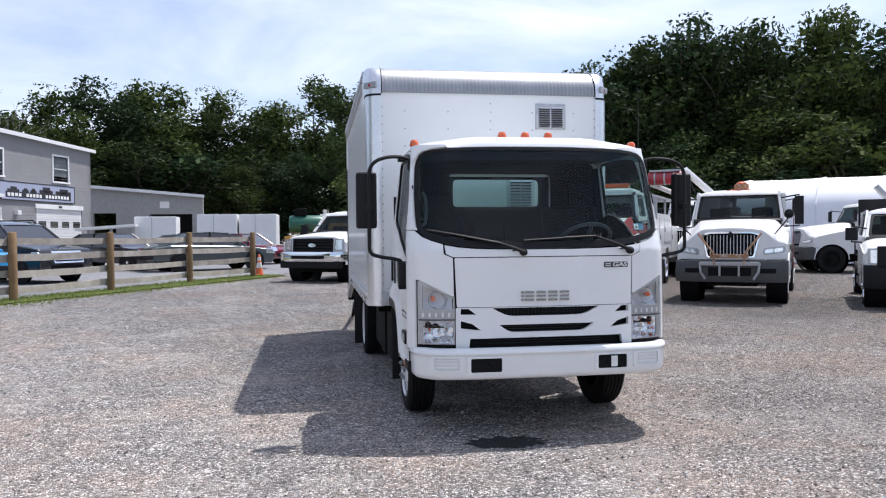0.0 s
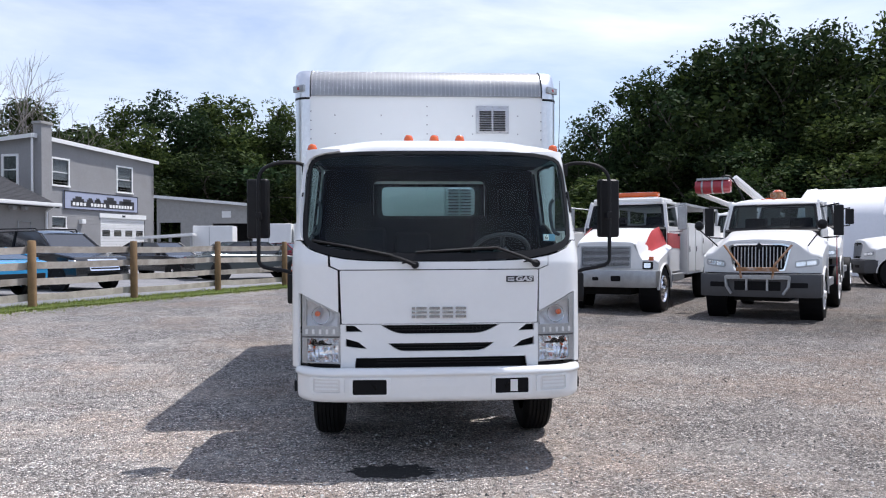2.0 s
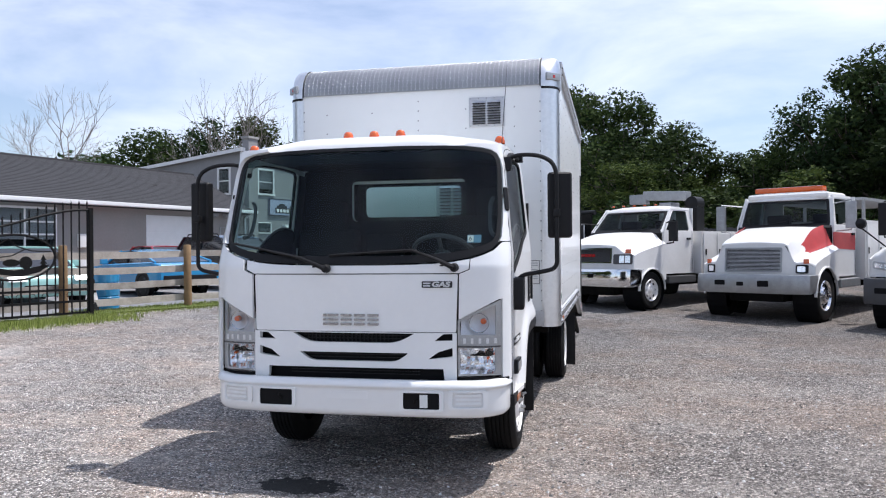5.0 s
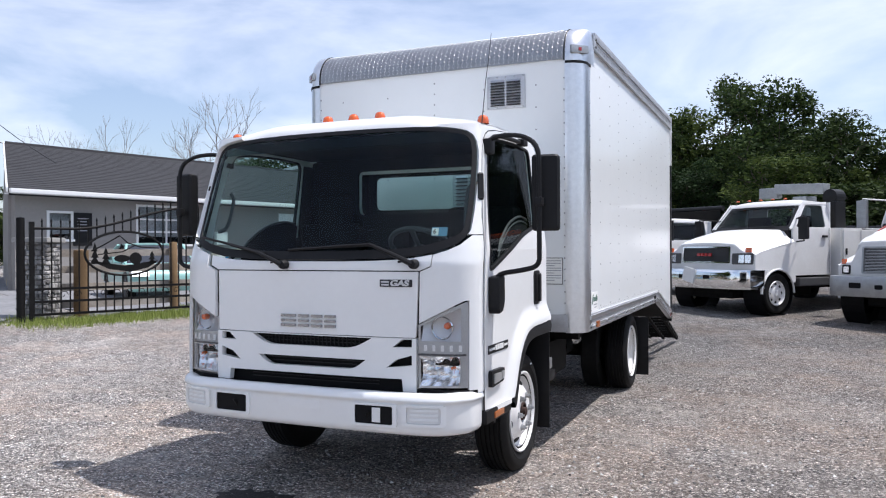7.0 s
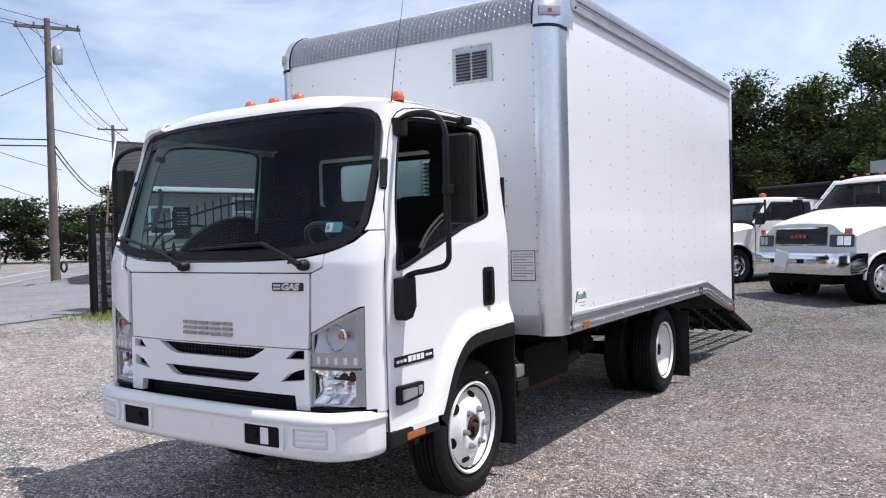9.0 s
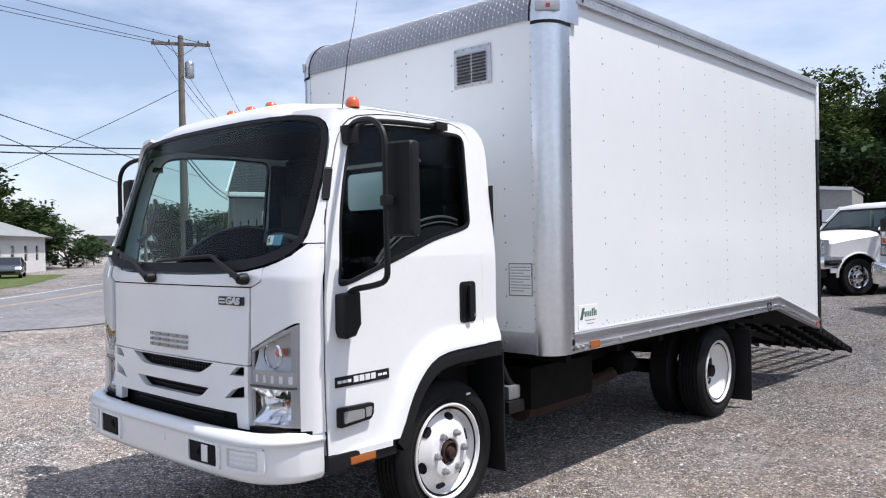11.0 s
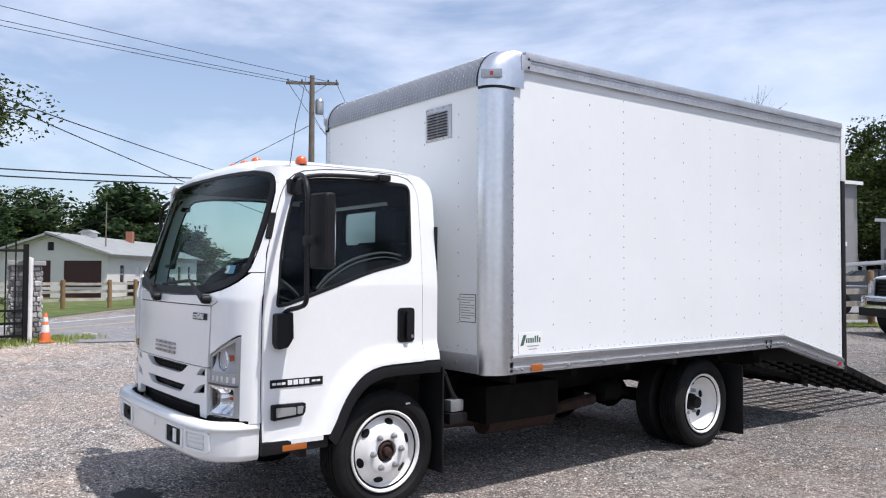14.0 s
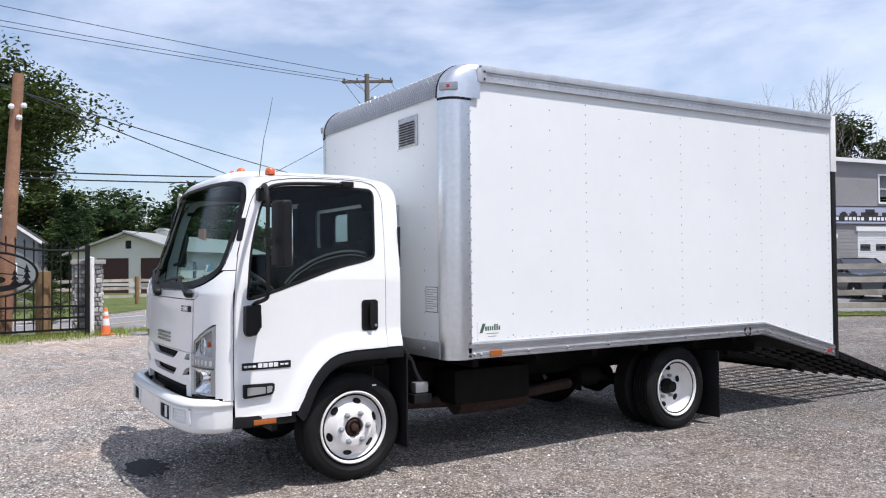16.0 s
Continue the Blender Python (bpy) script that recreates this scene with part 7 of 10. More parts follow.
def board_fence(name, pts, label, rails=4, height=1.42, post_r=0.085, z_rails=(0.22, 0.55, 0.89, 1.22)):
    fence = thing(name, pose(pts[0][0], pts[0][1], 0), label, "fence")
    inv = Matrix.Translation((-pts[0][0], -pts[0][1], 0))
    rng = random.Random(5)
    for x, y in pts:
        g = ground_z(x, y)
        bm = lathe([(post_r * 1.03, -0.1), (post_r, 0.6), (post_r * 0.97, height - 0.02), (post_r * 0.8, height), (0.0, height + 0.005)], "z", 12)
        bm.transform(Matrix.Translation((x, y, g)) @ Matrix.Rotation(radians(rng.uniform(-1.2, 1.2)), 4, "X"))
        bm.transform(inv)
        part("post", bm, POSTWOOD, fence, smooth=True)
    for a, c in zip(pts, pts[1:]):
        d = Vector((c[0] - a[0], c[1] - a[1], 0))
        n = Vector((d.y, -d.x, 0)).normalized()
        for zr in z_rails[:rails]:
            j0, j1 = rng.uniform(-0.02, 0.02), rng.uniform(-0.02, 0.02)
            p0 = Vector((a[0], a[1], ground_z(*a) + zr + j0)) - d.normalized() * 0.06
            p1 = Vector((c[0], c[1], ground_z(*c) + zr + j1)) + d.normalized() * 0.06
            off = n * -0.105
            bm = bmesh.new()
            rows = []
            for i in range(7):
                t = i / 6
                p = p0.lerp(p1, t) + off + Vector((0, 0, -0.015 * math.sin(math.pi * t) + rng.uniform(-0.004, 0.004)))
                h2 = 0.072 + rng.uniform(-0.004, 0.004)
                rows.append([bm.verts.new(p + n * u + Vector((0, 0, w))) for u, w in ((0.019, -h2), (0.019, h2), (-0.019, h2), (-0.019, -h2))])
            for r0, r1 in zip(rows, rows[1:]):
                for k in range(4):
                    bm.faces.new((r0[k], r0[(k + 1) % 4], r1[(k + 1) % 4], r1[k]))
            bm.faces.new(rows[0])
            bm.faces.new(rows[-1][::-1])
            bm.transform(inv)
            part("rail", bm, RAILWOOD, fence)
    return fence


board_fence("lot_fence", [(-8.75, 11.9), (-7.45, 14.4), (-6.17, 16.92), (-4.93, 19.5), (-3.57, 22.42), (-2.05, 24.95)], "weathered wooden board fence on round posts")
board_fence("roadside_fence", [(-34.2, 12.3), (-34.7, 14.6), (-36.5, 16.4)], "short wooden post and rail fence by the road", 3, 1.45, 0.11, (0.45, 0.85, 1.25))
board_fence("roadside_fence", [(-33.0, 1.5), (-33.3, 4.0), (-33.6, 6.7), (-33.8, 9.4), (-34.2, 12.3)], "wooden post and rail fence on the lawn", 3, 1.45, 0.11, (0.45, 0.85, 1.25))
board_fence("roadside_fence", [(-56.5, 33.0), (-58.5, 34.0), (-60.5, 35.2), (-63.0, 36.5)], "far wooden rail fence across the road", 4, 1.4, 0.1)

# ---- gates and pillars ----


def iron_gate(origin, direction, mirror, label):
    """A leaf 3.1 m long: low at its pillar, rising to the far end, with an oval scene."""
    g0 = ground_z(*origin)
    m = frame_at(origin, direction, g0)
    gate = thing("iron_gate", m, label, "gate", "entrance gates")
    L = 3.08

    def top(s):
        return 1.70 + 0.46 * smooth01((s - 0.7) / 2.3)

    part("end_post", box(-0.04, 0.04, -0.04, 0.04, 0.02, 1.82, 0.004), IRON, gate)
    part("end_post", box(L - 0.04, L + 0.04, -0.04, 0.04, 0.02, 2.2, 0.004), IRON, gate)
    for zz in (0.14, 0.37, 0.60):
        part("rail", box(0, L, -0.02, 0.02, zz - 0.022, zz + 0.022), IRON, gate)
    part("top_rail", tube([(s, 0, top(s)) for s in np.linspace(0, L, 18)], 0.026, 6), IRON, gate)
    cs, cz, rx, rz = 1.64, 1.24, 0.74, 0.42
    ov = [(cs + rx * math.cos(a), 0, cz + rz * math.sin(a)) for a in np.linspace(0, 2 * math.pi, 49)]
    part("oval_ring", tube(ov, 0.024, 6), IRON, gate)
    k = 0
    s = 0.17
    while s < L - 0.05:
        u = (s - cs) / rx
        spans = [(0.14, top(s) + 0.10)]
        if abs(u) < 1:
            hz = rz * math.sqrt(1 - u * u)
            spans = [(0.14, cz - hz), (cz + hz, top(s) + 0.10)]
        for z0, z1 in spans:
            part("picket", box(s - 0.011, s + 0.011, -0.011, 0.011, z0, z1), IRON, gate)
        part("spear", lathe([(0.0, top(s) + 0.19), (0.02, top(s) + 0.13), (0.012, top(s) + 0.10)], "z", 6, (s, 0, 0)), IRON, gate)
        k += 1
        s += 0.158

    # cut-steel scene: hills, firs and rounded plain shapes
    def plate(pts):
        part("cut_steel", prism([(a, b) for a, b in pts], "y", -0.004, 0.004), IRON, gate)

    plate([(cs - 0.68, cz - 0.12), (cs - 0.3, cz - 0.3), (cs + 0.1, cz - 0.36), (cs + 0.45, cz - 0.28), (cs + 0.65, cz - 0.14), (cs + 0.35, cz - 0.18), (cs, cz - 0.24), (cs - 0.35, cz - 0.18)])
    part("hill_line", tube([(cs - 0.62, 0, cz + 0.05), (cs - 0.4, 0, cz + 0.16), (cs - 0.1, 0, cz + 0.34), (cs + 0.05, 0, cz + 0.2), (cs + 0.3, 0, cz + 0.12), (cs + 0.66, 0, cz + 0.1)], 0.014, 5), IRON, gate)
    part("hill_line", tube([(cs - 0.5, 0, cz - 0.02), (cs - 0.05, 0, cz + 0.03), (cs + 0.2, 0, cz + 0.16)], 0.012, 5), IRON, gate)
    for x, h in ((-0.56, 0.36), (-0.36, 0.28), (0.52, 0.22)):
        for t in range(3):
            plate([(cs + x - 0.09 + 0.02 * t, cz - 0.2 + h * t / 3), (cs + x + 0.09 - 0.02 * t, cz - 0.2 + h * t / 3), (cs + x, cz - 0.2 + h * (t + 1.4) / 3)])
    for x, a, c in ((-0.06, 0.15, 0.07), (0.2, 0.12, 0.12)):
        part("cut_steel", prism([(cs + x + a * math.cos(q), cz - 0.1 + c * math.sin(q)) for q in np.linspace(0, 5.9, 12)], "y", -0.004, 0.004), IRON, gate)
    # scrolls between the two lower rails
    s = 0.3
    while s < L - 0.2:
        sp = [(s + (0.085 - 0.011 * q) * math.cos(q * 0.9), 0.012, 0.485 + (0.085 - 0.011 * q) * math.sin(q * 0.9)) for q in range(8)]
        part("scroll", tube(sp, 0.007, 4), IRON, gate)
        s += 0.235
    return gate


iron_gate((-8.03, 11.48), (1.30, 2.78), False, "black iron gate leaf with an oval cut-steel scene, standing open")
iron_gate((-8.95, 6.5), (0.12, -1.56), True, "black iron gate leaf with spear pickets, standing open")


def stone_pillar(x, y, rz, w, h, label):
    g = ground_z(x, y)
    p = thing("stone_pillar", pose(x, y, g, 0, 0, rz), label, "pillar", "gate pillars")
    part("core", box(-w / 2 + 0.03, w / 2 - 0.03, -w / 2 + 0.03, w / 2 - 0.03, 0, h), MORTAR, p)
    rng = random.Random(int(abs(x * 100)))
    for side_ in range(4):
        z = 0.0
        while z < h - 0.04:
            hh = min(rng.uniform(0.065, 0.115), h - z)
            a = -w / 2
            while a < w / 2 - 0.03:
                ww = min(rng.uniform(0.075, 0.17), w / 2 - a)
                o = rng.uniform(-0.004, 0.032)
                bm = box(a + 0.008, a + ww - 0.008, -w / 2 - o, -w / 2 + 0.04, z + 0.008, z + hh - 0.008, 0.012, seg=1)
                for v in bm.verts:
                    v.co += Vector((rng.uniform(-0.006, 0.006), rng.uniform(-0.006, 0.006), rng.uniform(-0.006, 0.006)))
                bm.transform(Matrix.Rotation(radians(90 * side_), 4, "Z"))
                part("stone", bm, FIELDSTONE, p)
                a += ww
            z += hh
    part("cap", box(-w / 2 - 0.06, w / 2 + 0.06, -w / 2 - 0.06, w / 2 + 0.06, h, h + 0.09, 0.015), CAPSTONE, p)


stone_pillar(-8.55, 12.05, 22, 0.55, 1.42, "field-stone gate pillar beside the black gate")
stone_pillar(-9.42, 6.57, -5, 0.52, 1.42, "field-stone gate pillar with concrete cap by the road")


def steel_post(x, y, h, r, material, label):
    bm = lathe([(r, 0), (r, h - 0.02), (0.0, h)], "z", 12)
    part("gate_post", bm, material, None, label, True, pose(x, y, ground_z(x, y)), "post")


steel_post(-9.03, 6.58, 1.58, 0.06, OLDWHITE, "white steel gate post beside the stone pillar")
steel_post(-8.15, 11.35, 1.9, 0.07, IRON, "black steel gate post beside the stone pillar")
for x, y in ((-9.4, 4.9), (-9.35, 5.75), (-8.2, 12.7)):
    steel_post(x, y, 1.3, 0.14, POSTWOOD, "thick brown wooden post behind the gate")


def cone(x, y, label, dark=False):
    c = thing("traffic_cone", pose(x, y, ground_z(x, y)), label, "traffic cone")
    part("base", box(-0.17, 0.17, -0.17, 0.17, 0, 0.035, 0.01), BLACK if dark else CONEORANGE, c)
    part("body", lathe([(0.13, 0.03), (0.115, 0.1), (0.035, 0.69), (0.028, 0.7), (0.0, 0.7)], "z", 20), BLACK if dark else CONEORANGE, c, smooth=True)
    part("sleeve", lathe([(0.096, 0.24), (0.098, 0.25), (0.075, 0.42), (0.072, 0.42)], "z", 20), CONEWHITE, c, smooth=True)
    part("sleeve", lathe([(0.063, 0.49), (0.065, 0.5), (0.05, 0.6), (0.048, 0.6)], "z", 20), CONEWHITE, c, smooth=True)
    return c


small = cone(-8.93, 6.84, "orange traffic cone with white sleeves by the pillar")
small.matrix_basis = small.matrix_basis @ Matrix.Scale(0.78, 4)
cone(-7.3, 15.1, "dark weathered cone with white sleeve by the fence", True)
cone(-1.95, 26.2, "orange traffic cone at the end of the fence")

# ---- poles and cables ----


def utility_pole(x, y, h, r, arm, arm_dir, label, transformer=False, material=POLEWOOD, tilt=0.0):
    g = ground_z(x, y)
    p = thing("utility_pole", pose(x, y, g, tilt), label, "utility pole")
    part("pole", lathe([(r * 1.25, -0.2), (r, h * 0.5), (r * 0.75, h), (0.0, h + 0.02)], "z", 14), material, p, smooth=True)
    d = Vector((arm_dir[0], arm_dir[1], 0)).normalized()
    if arm:
        q = Matrix.Rotation(math.atan2(d.y, d.x), 4, "Z")
        part("crossarm", box(-arm / 2, arm / 2, 0.1, 0.22, h - 0.42, h - 0.28, 0.01, m=q), material, p)
        for s in (-1, 1):
            part("arm_brace", rod(q @ Vector((s * 0.75, 0.16, h - 0.4)), q @ Vector((0, 0.14, h - 0.95)), 0.02, 6), STEEL, p)
        for u in (-0.46, -0.2, 0.3, 0.46):
            part("insulator", lathe([(0.02, 0), (0.055, 0.03), (0.03, 0.07), (0.05, 0.1), (0.0, 0.16)], "z", 10, q @ Vector((u * arm, 0.16, h - 0.28))), DARKGREY, p)
    if transformer:
        q = Matrix.Rotation(math.atan2(d.y, d.x), 4, "Z")
        c = q @ Vector((0.38, 0.1, 0))
        part("transformer", lathe([(0.0, h - 2.0), (0.2, h - 1.98), (0.22, h - 1.9), (0.22, h - 1.3), (0.16, h - 1.2), (0.0, h - 1.18)], "z", 16, c), STEEL, p, "grey pole transformer", True)
        part("cable_coil", lathe([(0.22 + 0.05 * math.cos(a), 0.05 * math.sin(a)) for a in np.linspace(0, 6.283, 9)], "y", 20, q @ Vector((0.35, 0, 0.75))), WIRE, p, "coiled cable at the pole's foot")
    return p


utility_pole(-28.4, 22.7, 11.9, 0.17, 2.7, (0.55, 0.83), "grey wooden utility pole with crossarm and transformer", True)
utility_pole(-54.0, 43.5, 12.0, 0.17, 2.4, (0.55, 0.83), "distant wooden utility pole with crossarm")
utility_pole(-59.6, 36.5, 7.2, 0.13, 0, (1, 0), "plain wooden pole across the road")
utility_pole(-24.5, -16.0, 13.1, 0.17, 2.7, (0.9, 0.2), "wooden utility pole down the road")
cp = utility_pole(-9.6, 5.05, 5.25, 0.135, 0, (1, 0), "brown leaning wooden pole with white security cameras", False, REDPOLEWOOD, -3.0)
for dy, dz in ((0.12, 4.55), (-0.1, 4.5), (0.05, 4.3)):
    part("camera_head", lathe([(0.0, 0.0), (0.05, 0.015), (0.06, 0.06), (0.04, 0.1), (0.0, 0.11)], "z", 10, (0.15, dy, dz)), WHITETRIM, cp, "white security camera", True)


def cable(a, c, sag, r, label):
    pts = []
    a, c = Vector(a), Vector(c)
    for i in range(21):
        t = i / 20
        pts.append(a.lerp(c, t) - Vector((0, 0, 4 * sag * t * (1 - t))))
    o = pts[0].copy()
    part("overhead_cable", tube([p - o for p in pts], r, 5), WIRE, None, label, False, Matrix.Translation(o), "cable", "overhead cables")


for u in (-1.25, -0.5, 1.25):
    a = Vector((-28.4, 22.7, 11.35)) + Vector((0.55, 0.83, 0)) * u
    cable(a, Vector((-24.5, -16.0, 12.5 + 0.2 * u)) + Vector((0.9, 0.2, 0)) * u, 0.35, 0.014, "thin black overhead power cable")
    cable(a, Vector((-54.0, 43.5, 11.4)) + Vector((0.55, 0.83, 0)) * u, 0.8, 0.014, "thin black overhead power cable")
for zz, r in ((6.3, 0.03), (6.02, 0.03)):
    cable((-28.4, 22.7, zz), (-24.5, -16.0, zz - 0.1), 0.8, r, "thick black overhead telephone cable")
    cable((-28.4, 22.7, zz), (-54.0, 43.5, zz - 0.3), 1.0, r, "thick black overhead telephone cable")
cable((-28.4, 22.7, 9.2), (-50.0, 14.0, 3.6), 0.5, 0.016, "service cable from pole to house")
cable((-28.4, 22.7, 6.8), (-17.2, 33.0, 4.6), 0.4, 0.02, "service cable from pole to office")
cable((-28.4, 22.7, 9.8), (-17.6, 20.0, 4.4), 0.35, 0.014, "service cable from pole to office")
cable((-13.0, 2.5, 6.6), (-56.0, 40.0, 7.8), 0.3, 0.02, "long overhead cable above the road")
cable((-13.0, 2.3, 7.0), (-48.0, 33.0, 5.0), 0.3, 0.02, "long overhead cable above the road")
cable((-28.4, 22.7, 10.2), (-28.1, 22.9, 1.0), 0.0, 0.012, "ground wire on the utility pole")
# yellow guy guards by the office corner
for dx in (0.0, 0.8):
    part("guy_guard", rod((-20.2 - dx, 20.2, 0.3), (-21.3 - dx, 21.2, 3.6), 0.04, 6), YELLOWPAINT, None, "yellow plastic guy-wire guard", category="guy guard")

# ---- other vehicles ----


def plain_wheel(parent, x, y, r, w, s, rim_mat=WHEELWHITE, rim_r=0.62, label="black tyre"):
    prof = [(rim_r * r, -w / 2 + 0.02), (0.9 * r, -w / 2), (0.97 * r, -w / 2 + 0.015), (r, -w / 2 + 0.04), (r, w / 2 - 0.04), (0.97 * r, w / 2 - 0.015), (0.9 * r, w / 2), (rim_r * r, w / 2 - 0.02)]
    wh = part("wheel", lathe([(a, s * b) for a, b in prof], "x", 32, (x, y, r)), RUBBER, parent, label, True)
    q = rim_r * r
    rim = part("rim", lathe([(q, s * (w / 2 - 0.02)), (q * 0.96, s * (w / 2 - 0.005)), (q * 0.88, s * (w / 2 - 0.05)), (q * 0.6, s * (w / 2 - 0.06)), (q * 0.5, s * (w / 2 - 0.02)), (q * 0.28, s * (w / 2 - 0.01)), (q * 0.26, s * (w / 2 + 0.03)), (0.0, s * (w / 2 + 0.035))], "x", 28, (x, y, r)), rim_mat, wh, "", True)
    for i in range(8):
        a = 2 * math.pi * i / 8
        c = Vector((x + s * (w / 2 - 0.052), y + q * 0.72 * math.cos(a), r + q * 0.72 * math.sin(a)))
        bm = bmesh.new()
        bmesh.ops.create_uvsphere(bm, u_segments=8, v_segments=5, radius=1.0)
        bm.transform(Matrix.Translation(c) @ Matrix.Rotation(a, 4, "X") @ Matrix.Diagonal((0.012, q * 0.1, q * 0.13, 1)))
        part("hand_hole", bm, GRILLEBLACK, rim)
    return wh


def arch_poly(y0, y1, z0, z1, yc, r, z_arch, front_drop=0.0):
    """A wing outline from y0 to y1 with a round wheel arch cut from below."""
    pts = [(y0, z0), (yc - r, z0)]
    for k in range(11):
        a = math.pi - math.pi * k / 10
        pts.append((yc + r * math.cos(a), z_arch + r * math.sin(a) * 0.95))
    pts += [(yc + r, z0), (y1, z0), (y1, z1), (y0 + 0.3 * (y1 - y0), z1 - 0.62 * front_drop), (y0, z1 - front_drop)]
    return pts


def conventional(name, m, spec, label):
    """A bonneted truck facing -y, its bumper at y = 0."""
    t = thing(name, m, label, "truck", "parked work trucks")
    P = spec
    hw, yw, yc, yr = P["hw"], P["yw"], P["yc"], P["yr"]      # half width, windscreen foot, front axle, cab rear
    zh0, zh1, zr = P["zh0"], P["zh1"], P["zr"]               # hood at nose, hood at screen, roof
    paint = P.get("paint", OLDWHITE)
    R = P["R"]
    chw = P.get("chw", hw - 0.05)
    nose = P.get("nose", hw - 0.12)
    # one moulded shell: hood, shoulders and wing tops
    zf = P["zf"]
    gl = P["grille"]
    gx, g0, g1 = gl["hw"], gl["z0"], gl["z1"]
    sweep = P.get("sweep", 0.2)
    fa, fb = P.get("flat", 0.62), P.get("shoulder", 0.9)
    yf = lambda x: 0.18 + sweep * (min(1.0, abs(x) / hw)) ** 3.2
    nosef = lambda x, z: Vector((x, yf(x) + 0.08 * max(0.0, z - g0), z))

    def ztop(x, f):
        zc, zw_ = zh0 + (zh1 - zh0) * f ** 0.8, P["zs0"] + (P["zs1"] - P["zs0"]) * f ** 0.8
        a_, b_ = fa + (chw - 0.2 - fa) * f, fb + (chw + 0.02 - fb) * f
        k = 1 - smooth01((abs(x) - a_) / (b_ - a_))
        drop_ = 0.07 * max(0.0, (abs(x) - (hw - 0.12)) / 0.12) ** 2
        return zw_ + (zc - 0.03 * (x / a_) ** 2 * k - zw_) * k - drop_

    bm = bmesh.new()
    N = 44
    xs = [-hw + 2 * hw * i / N for i in range(N + 1)]
    cols = []
    for x in xs:
        z0_ = ztop(x, 0.0)
        b0 = nosef(x, z0_ - 0.06)
        col = [bm.verts.new(b0), bm.verts.new((x, b0.y + 0.008, z0_ - 0.025)), bm.verts.new((x, b0.y + 0.035, z0_ - 0.004))]
        for f in (0.06, 0.15, 0.3, 0.45, 0.6, 0.8, 1.0):
            y = b0.y + 0.035 + (yw - b0.y - 0.035) * f
            col.append(bm.verts.new((x, y, ztop(x, f))))
        cols.append(col)
    for c0, c1 in zip(cols, cols[1:]):
        for i in range(len(c0) - 1):
            bm.faces.new((c0[i], c1[i], c1[i + 1], c0[i + 1]))
    thicken(bm, 0.025)
    part("hood", bm, paint, t, "white tilting bonnet with moulded wings", True)
    gpoly = gl.get("poly") or rect(-gx, gx, g0, g1, 0.03)
    edge = [(x * 0.995, ztop(x, 0.0) - 0.056) for x in xs[::-2]]
    part("nose_panel", patch(nosef, [(-hw * 0.995, zf), (hw * 0.995, zf)] + edge, [gpoly], step=0.06, thick=0.03), paint, t, "", True)
    part("grille_void", patch(lambda x, z: nosef(x, z) + Vector((0, 0.07, 0)), rect(-gx, gx, g0, g1), step=0.2), GRILLEBLACK, t)
    fr = gl.get("frame", CHROME)
    inner = [(x * 0.94, g0 + 0.03 + (z - g0) * (1 - 0.06 / (g1 - g0))) for x, z in gpoly]
    grille = part("grille", patch(lambda x, z: nosef(x, z) - Vector((0, 0.015, 0)), gpoly, [inner], step=0.06, thick=0.04), fr, t, gl["label"], True)
    bw = gl.get("bw", 0.006)
    if gl["kind"] == "uprights":
        k = gl["n"]
        for i in range(k):
            x = -gx * 0.92 + 2 * gx * 0.92 * i / (k - 1)
            iv = [s for z in np.linspace(g0 + 0.02, g1 - 0.02, 12) for s in [(z, span(inner, z))] if s[1] and any(l <= x <= r for l, r in s[1])]
            if len(iv) > 1:
                part("grille_bar", patch(lambda xx, zz: nosef(xx, zz) - Vector((0, 0.006, 0)), rect(x - bw, x + bw, iv[0][0], iv[-1][0]), step=0.2, thick=0.04), gl.get("bar", CHROME), grille)
    else:
        k = gl["n"]
        for i in range(k):
            z = g0 + 0.03 + (g1 - g0 - 0.06) * (i + 0.5) / k
            part("grille_bar", patch(lambda x, zz: nosef(x, zz) + Vector((0, 0.012, 0)), rect(-gx * 0.94, gx * 0.94, z - bw, z + bw), step=0.2, thick=0.02), gl.get("bar", DARKGREY), grille)
    if gl.get("emblem"):
        e = gl["emblem"]
        for poly in e.get("polys") or [e["poly"]]:
            part("emblem", patch(lambda x, z: nosef(x, z) - Vector((0, 0.03, 0)), poly, step=0.2, thick=0.02), e["mat"], grille)
    for s in (1, -1):
        ywf = yf(hw) + 0.01
        pol = arch_poly(ywf, yw + 0.02, P["zw"], P["zs1"] - 0.075, yc, R + P.get("gap", 0.10), R, P["zs1"] - P["zs0"])
        surf = lambda y, z, s=s: Vector((s * (hw - 0.004), y, z))
        part("wing", patch(surf, pol, step=0.08, thick=0.03), paint, t, "", True)
        lip_r = R + P.get("gap", 0.10)
        part("arch_lip", tube([(s * (hw + 0.004), yc + lip_r * math.cos(a), R + lip_r * 0.95 * math.sin(a)) for a in np.linspace(math.pi, 0, 13)], 0.022, 6), paint, t, "", True)
        part("wheel_well", lathe([(lip_r - 0.01, s * (hw - 0.02)), (lip_r - 0.01, s * (hw - 0.45))], "x", 28, (0, yc, R)), GRILLEBLACK, t)
        lx0, lx1, lz0, lz1 = P["lamp"]
        tl = P.get("lamp_tilt", 0)
        lp = rounded([(s * lx0, lz0), (s * lx1, lz0 + tl), (s * lx1, lz1 + tl), (s * lx0, lz1)], P.get("lamp_round", 0.03))
        lam = part("headlamp", patch(lambda x, z: nosef(x, z) - Vector((0, 0.012, 0)), lp, step=0.06, thick=0.03), P.get("lamp_body", LAMPGREY), t, "headlamp unit in its housing", True)
        n_l = P.get("lenses", 1)
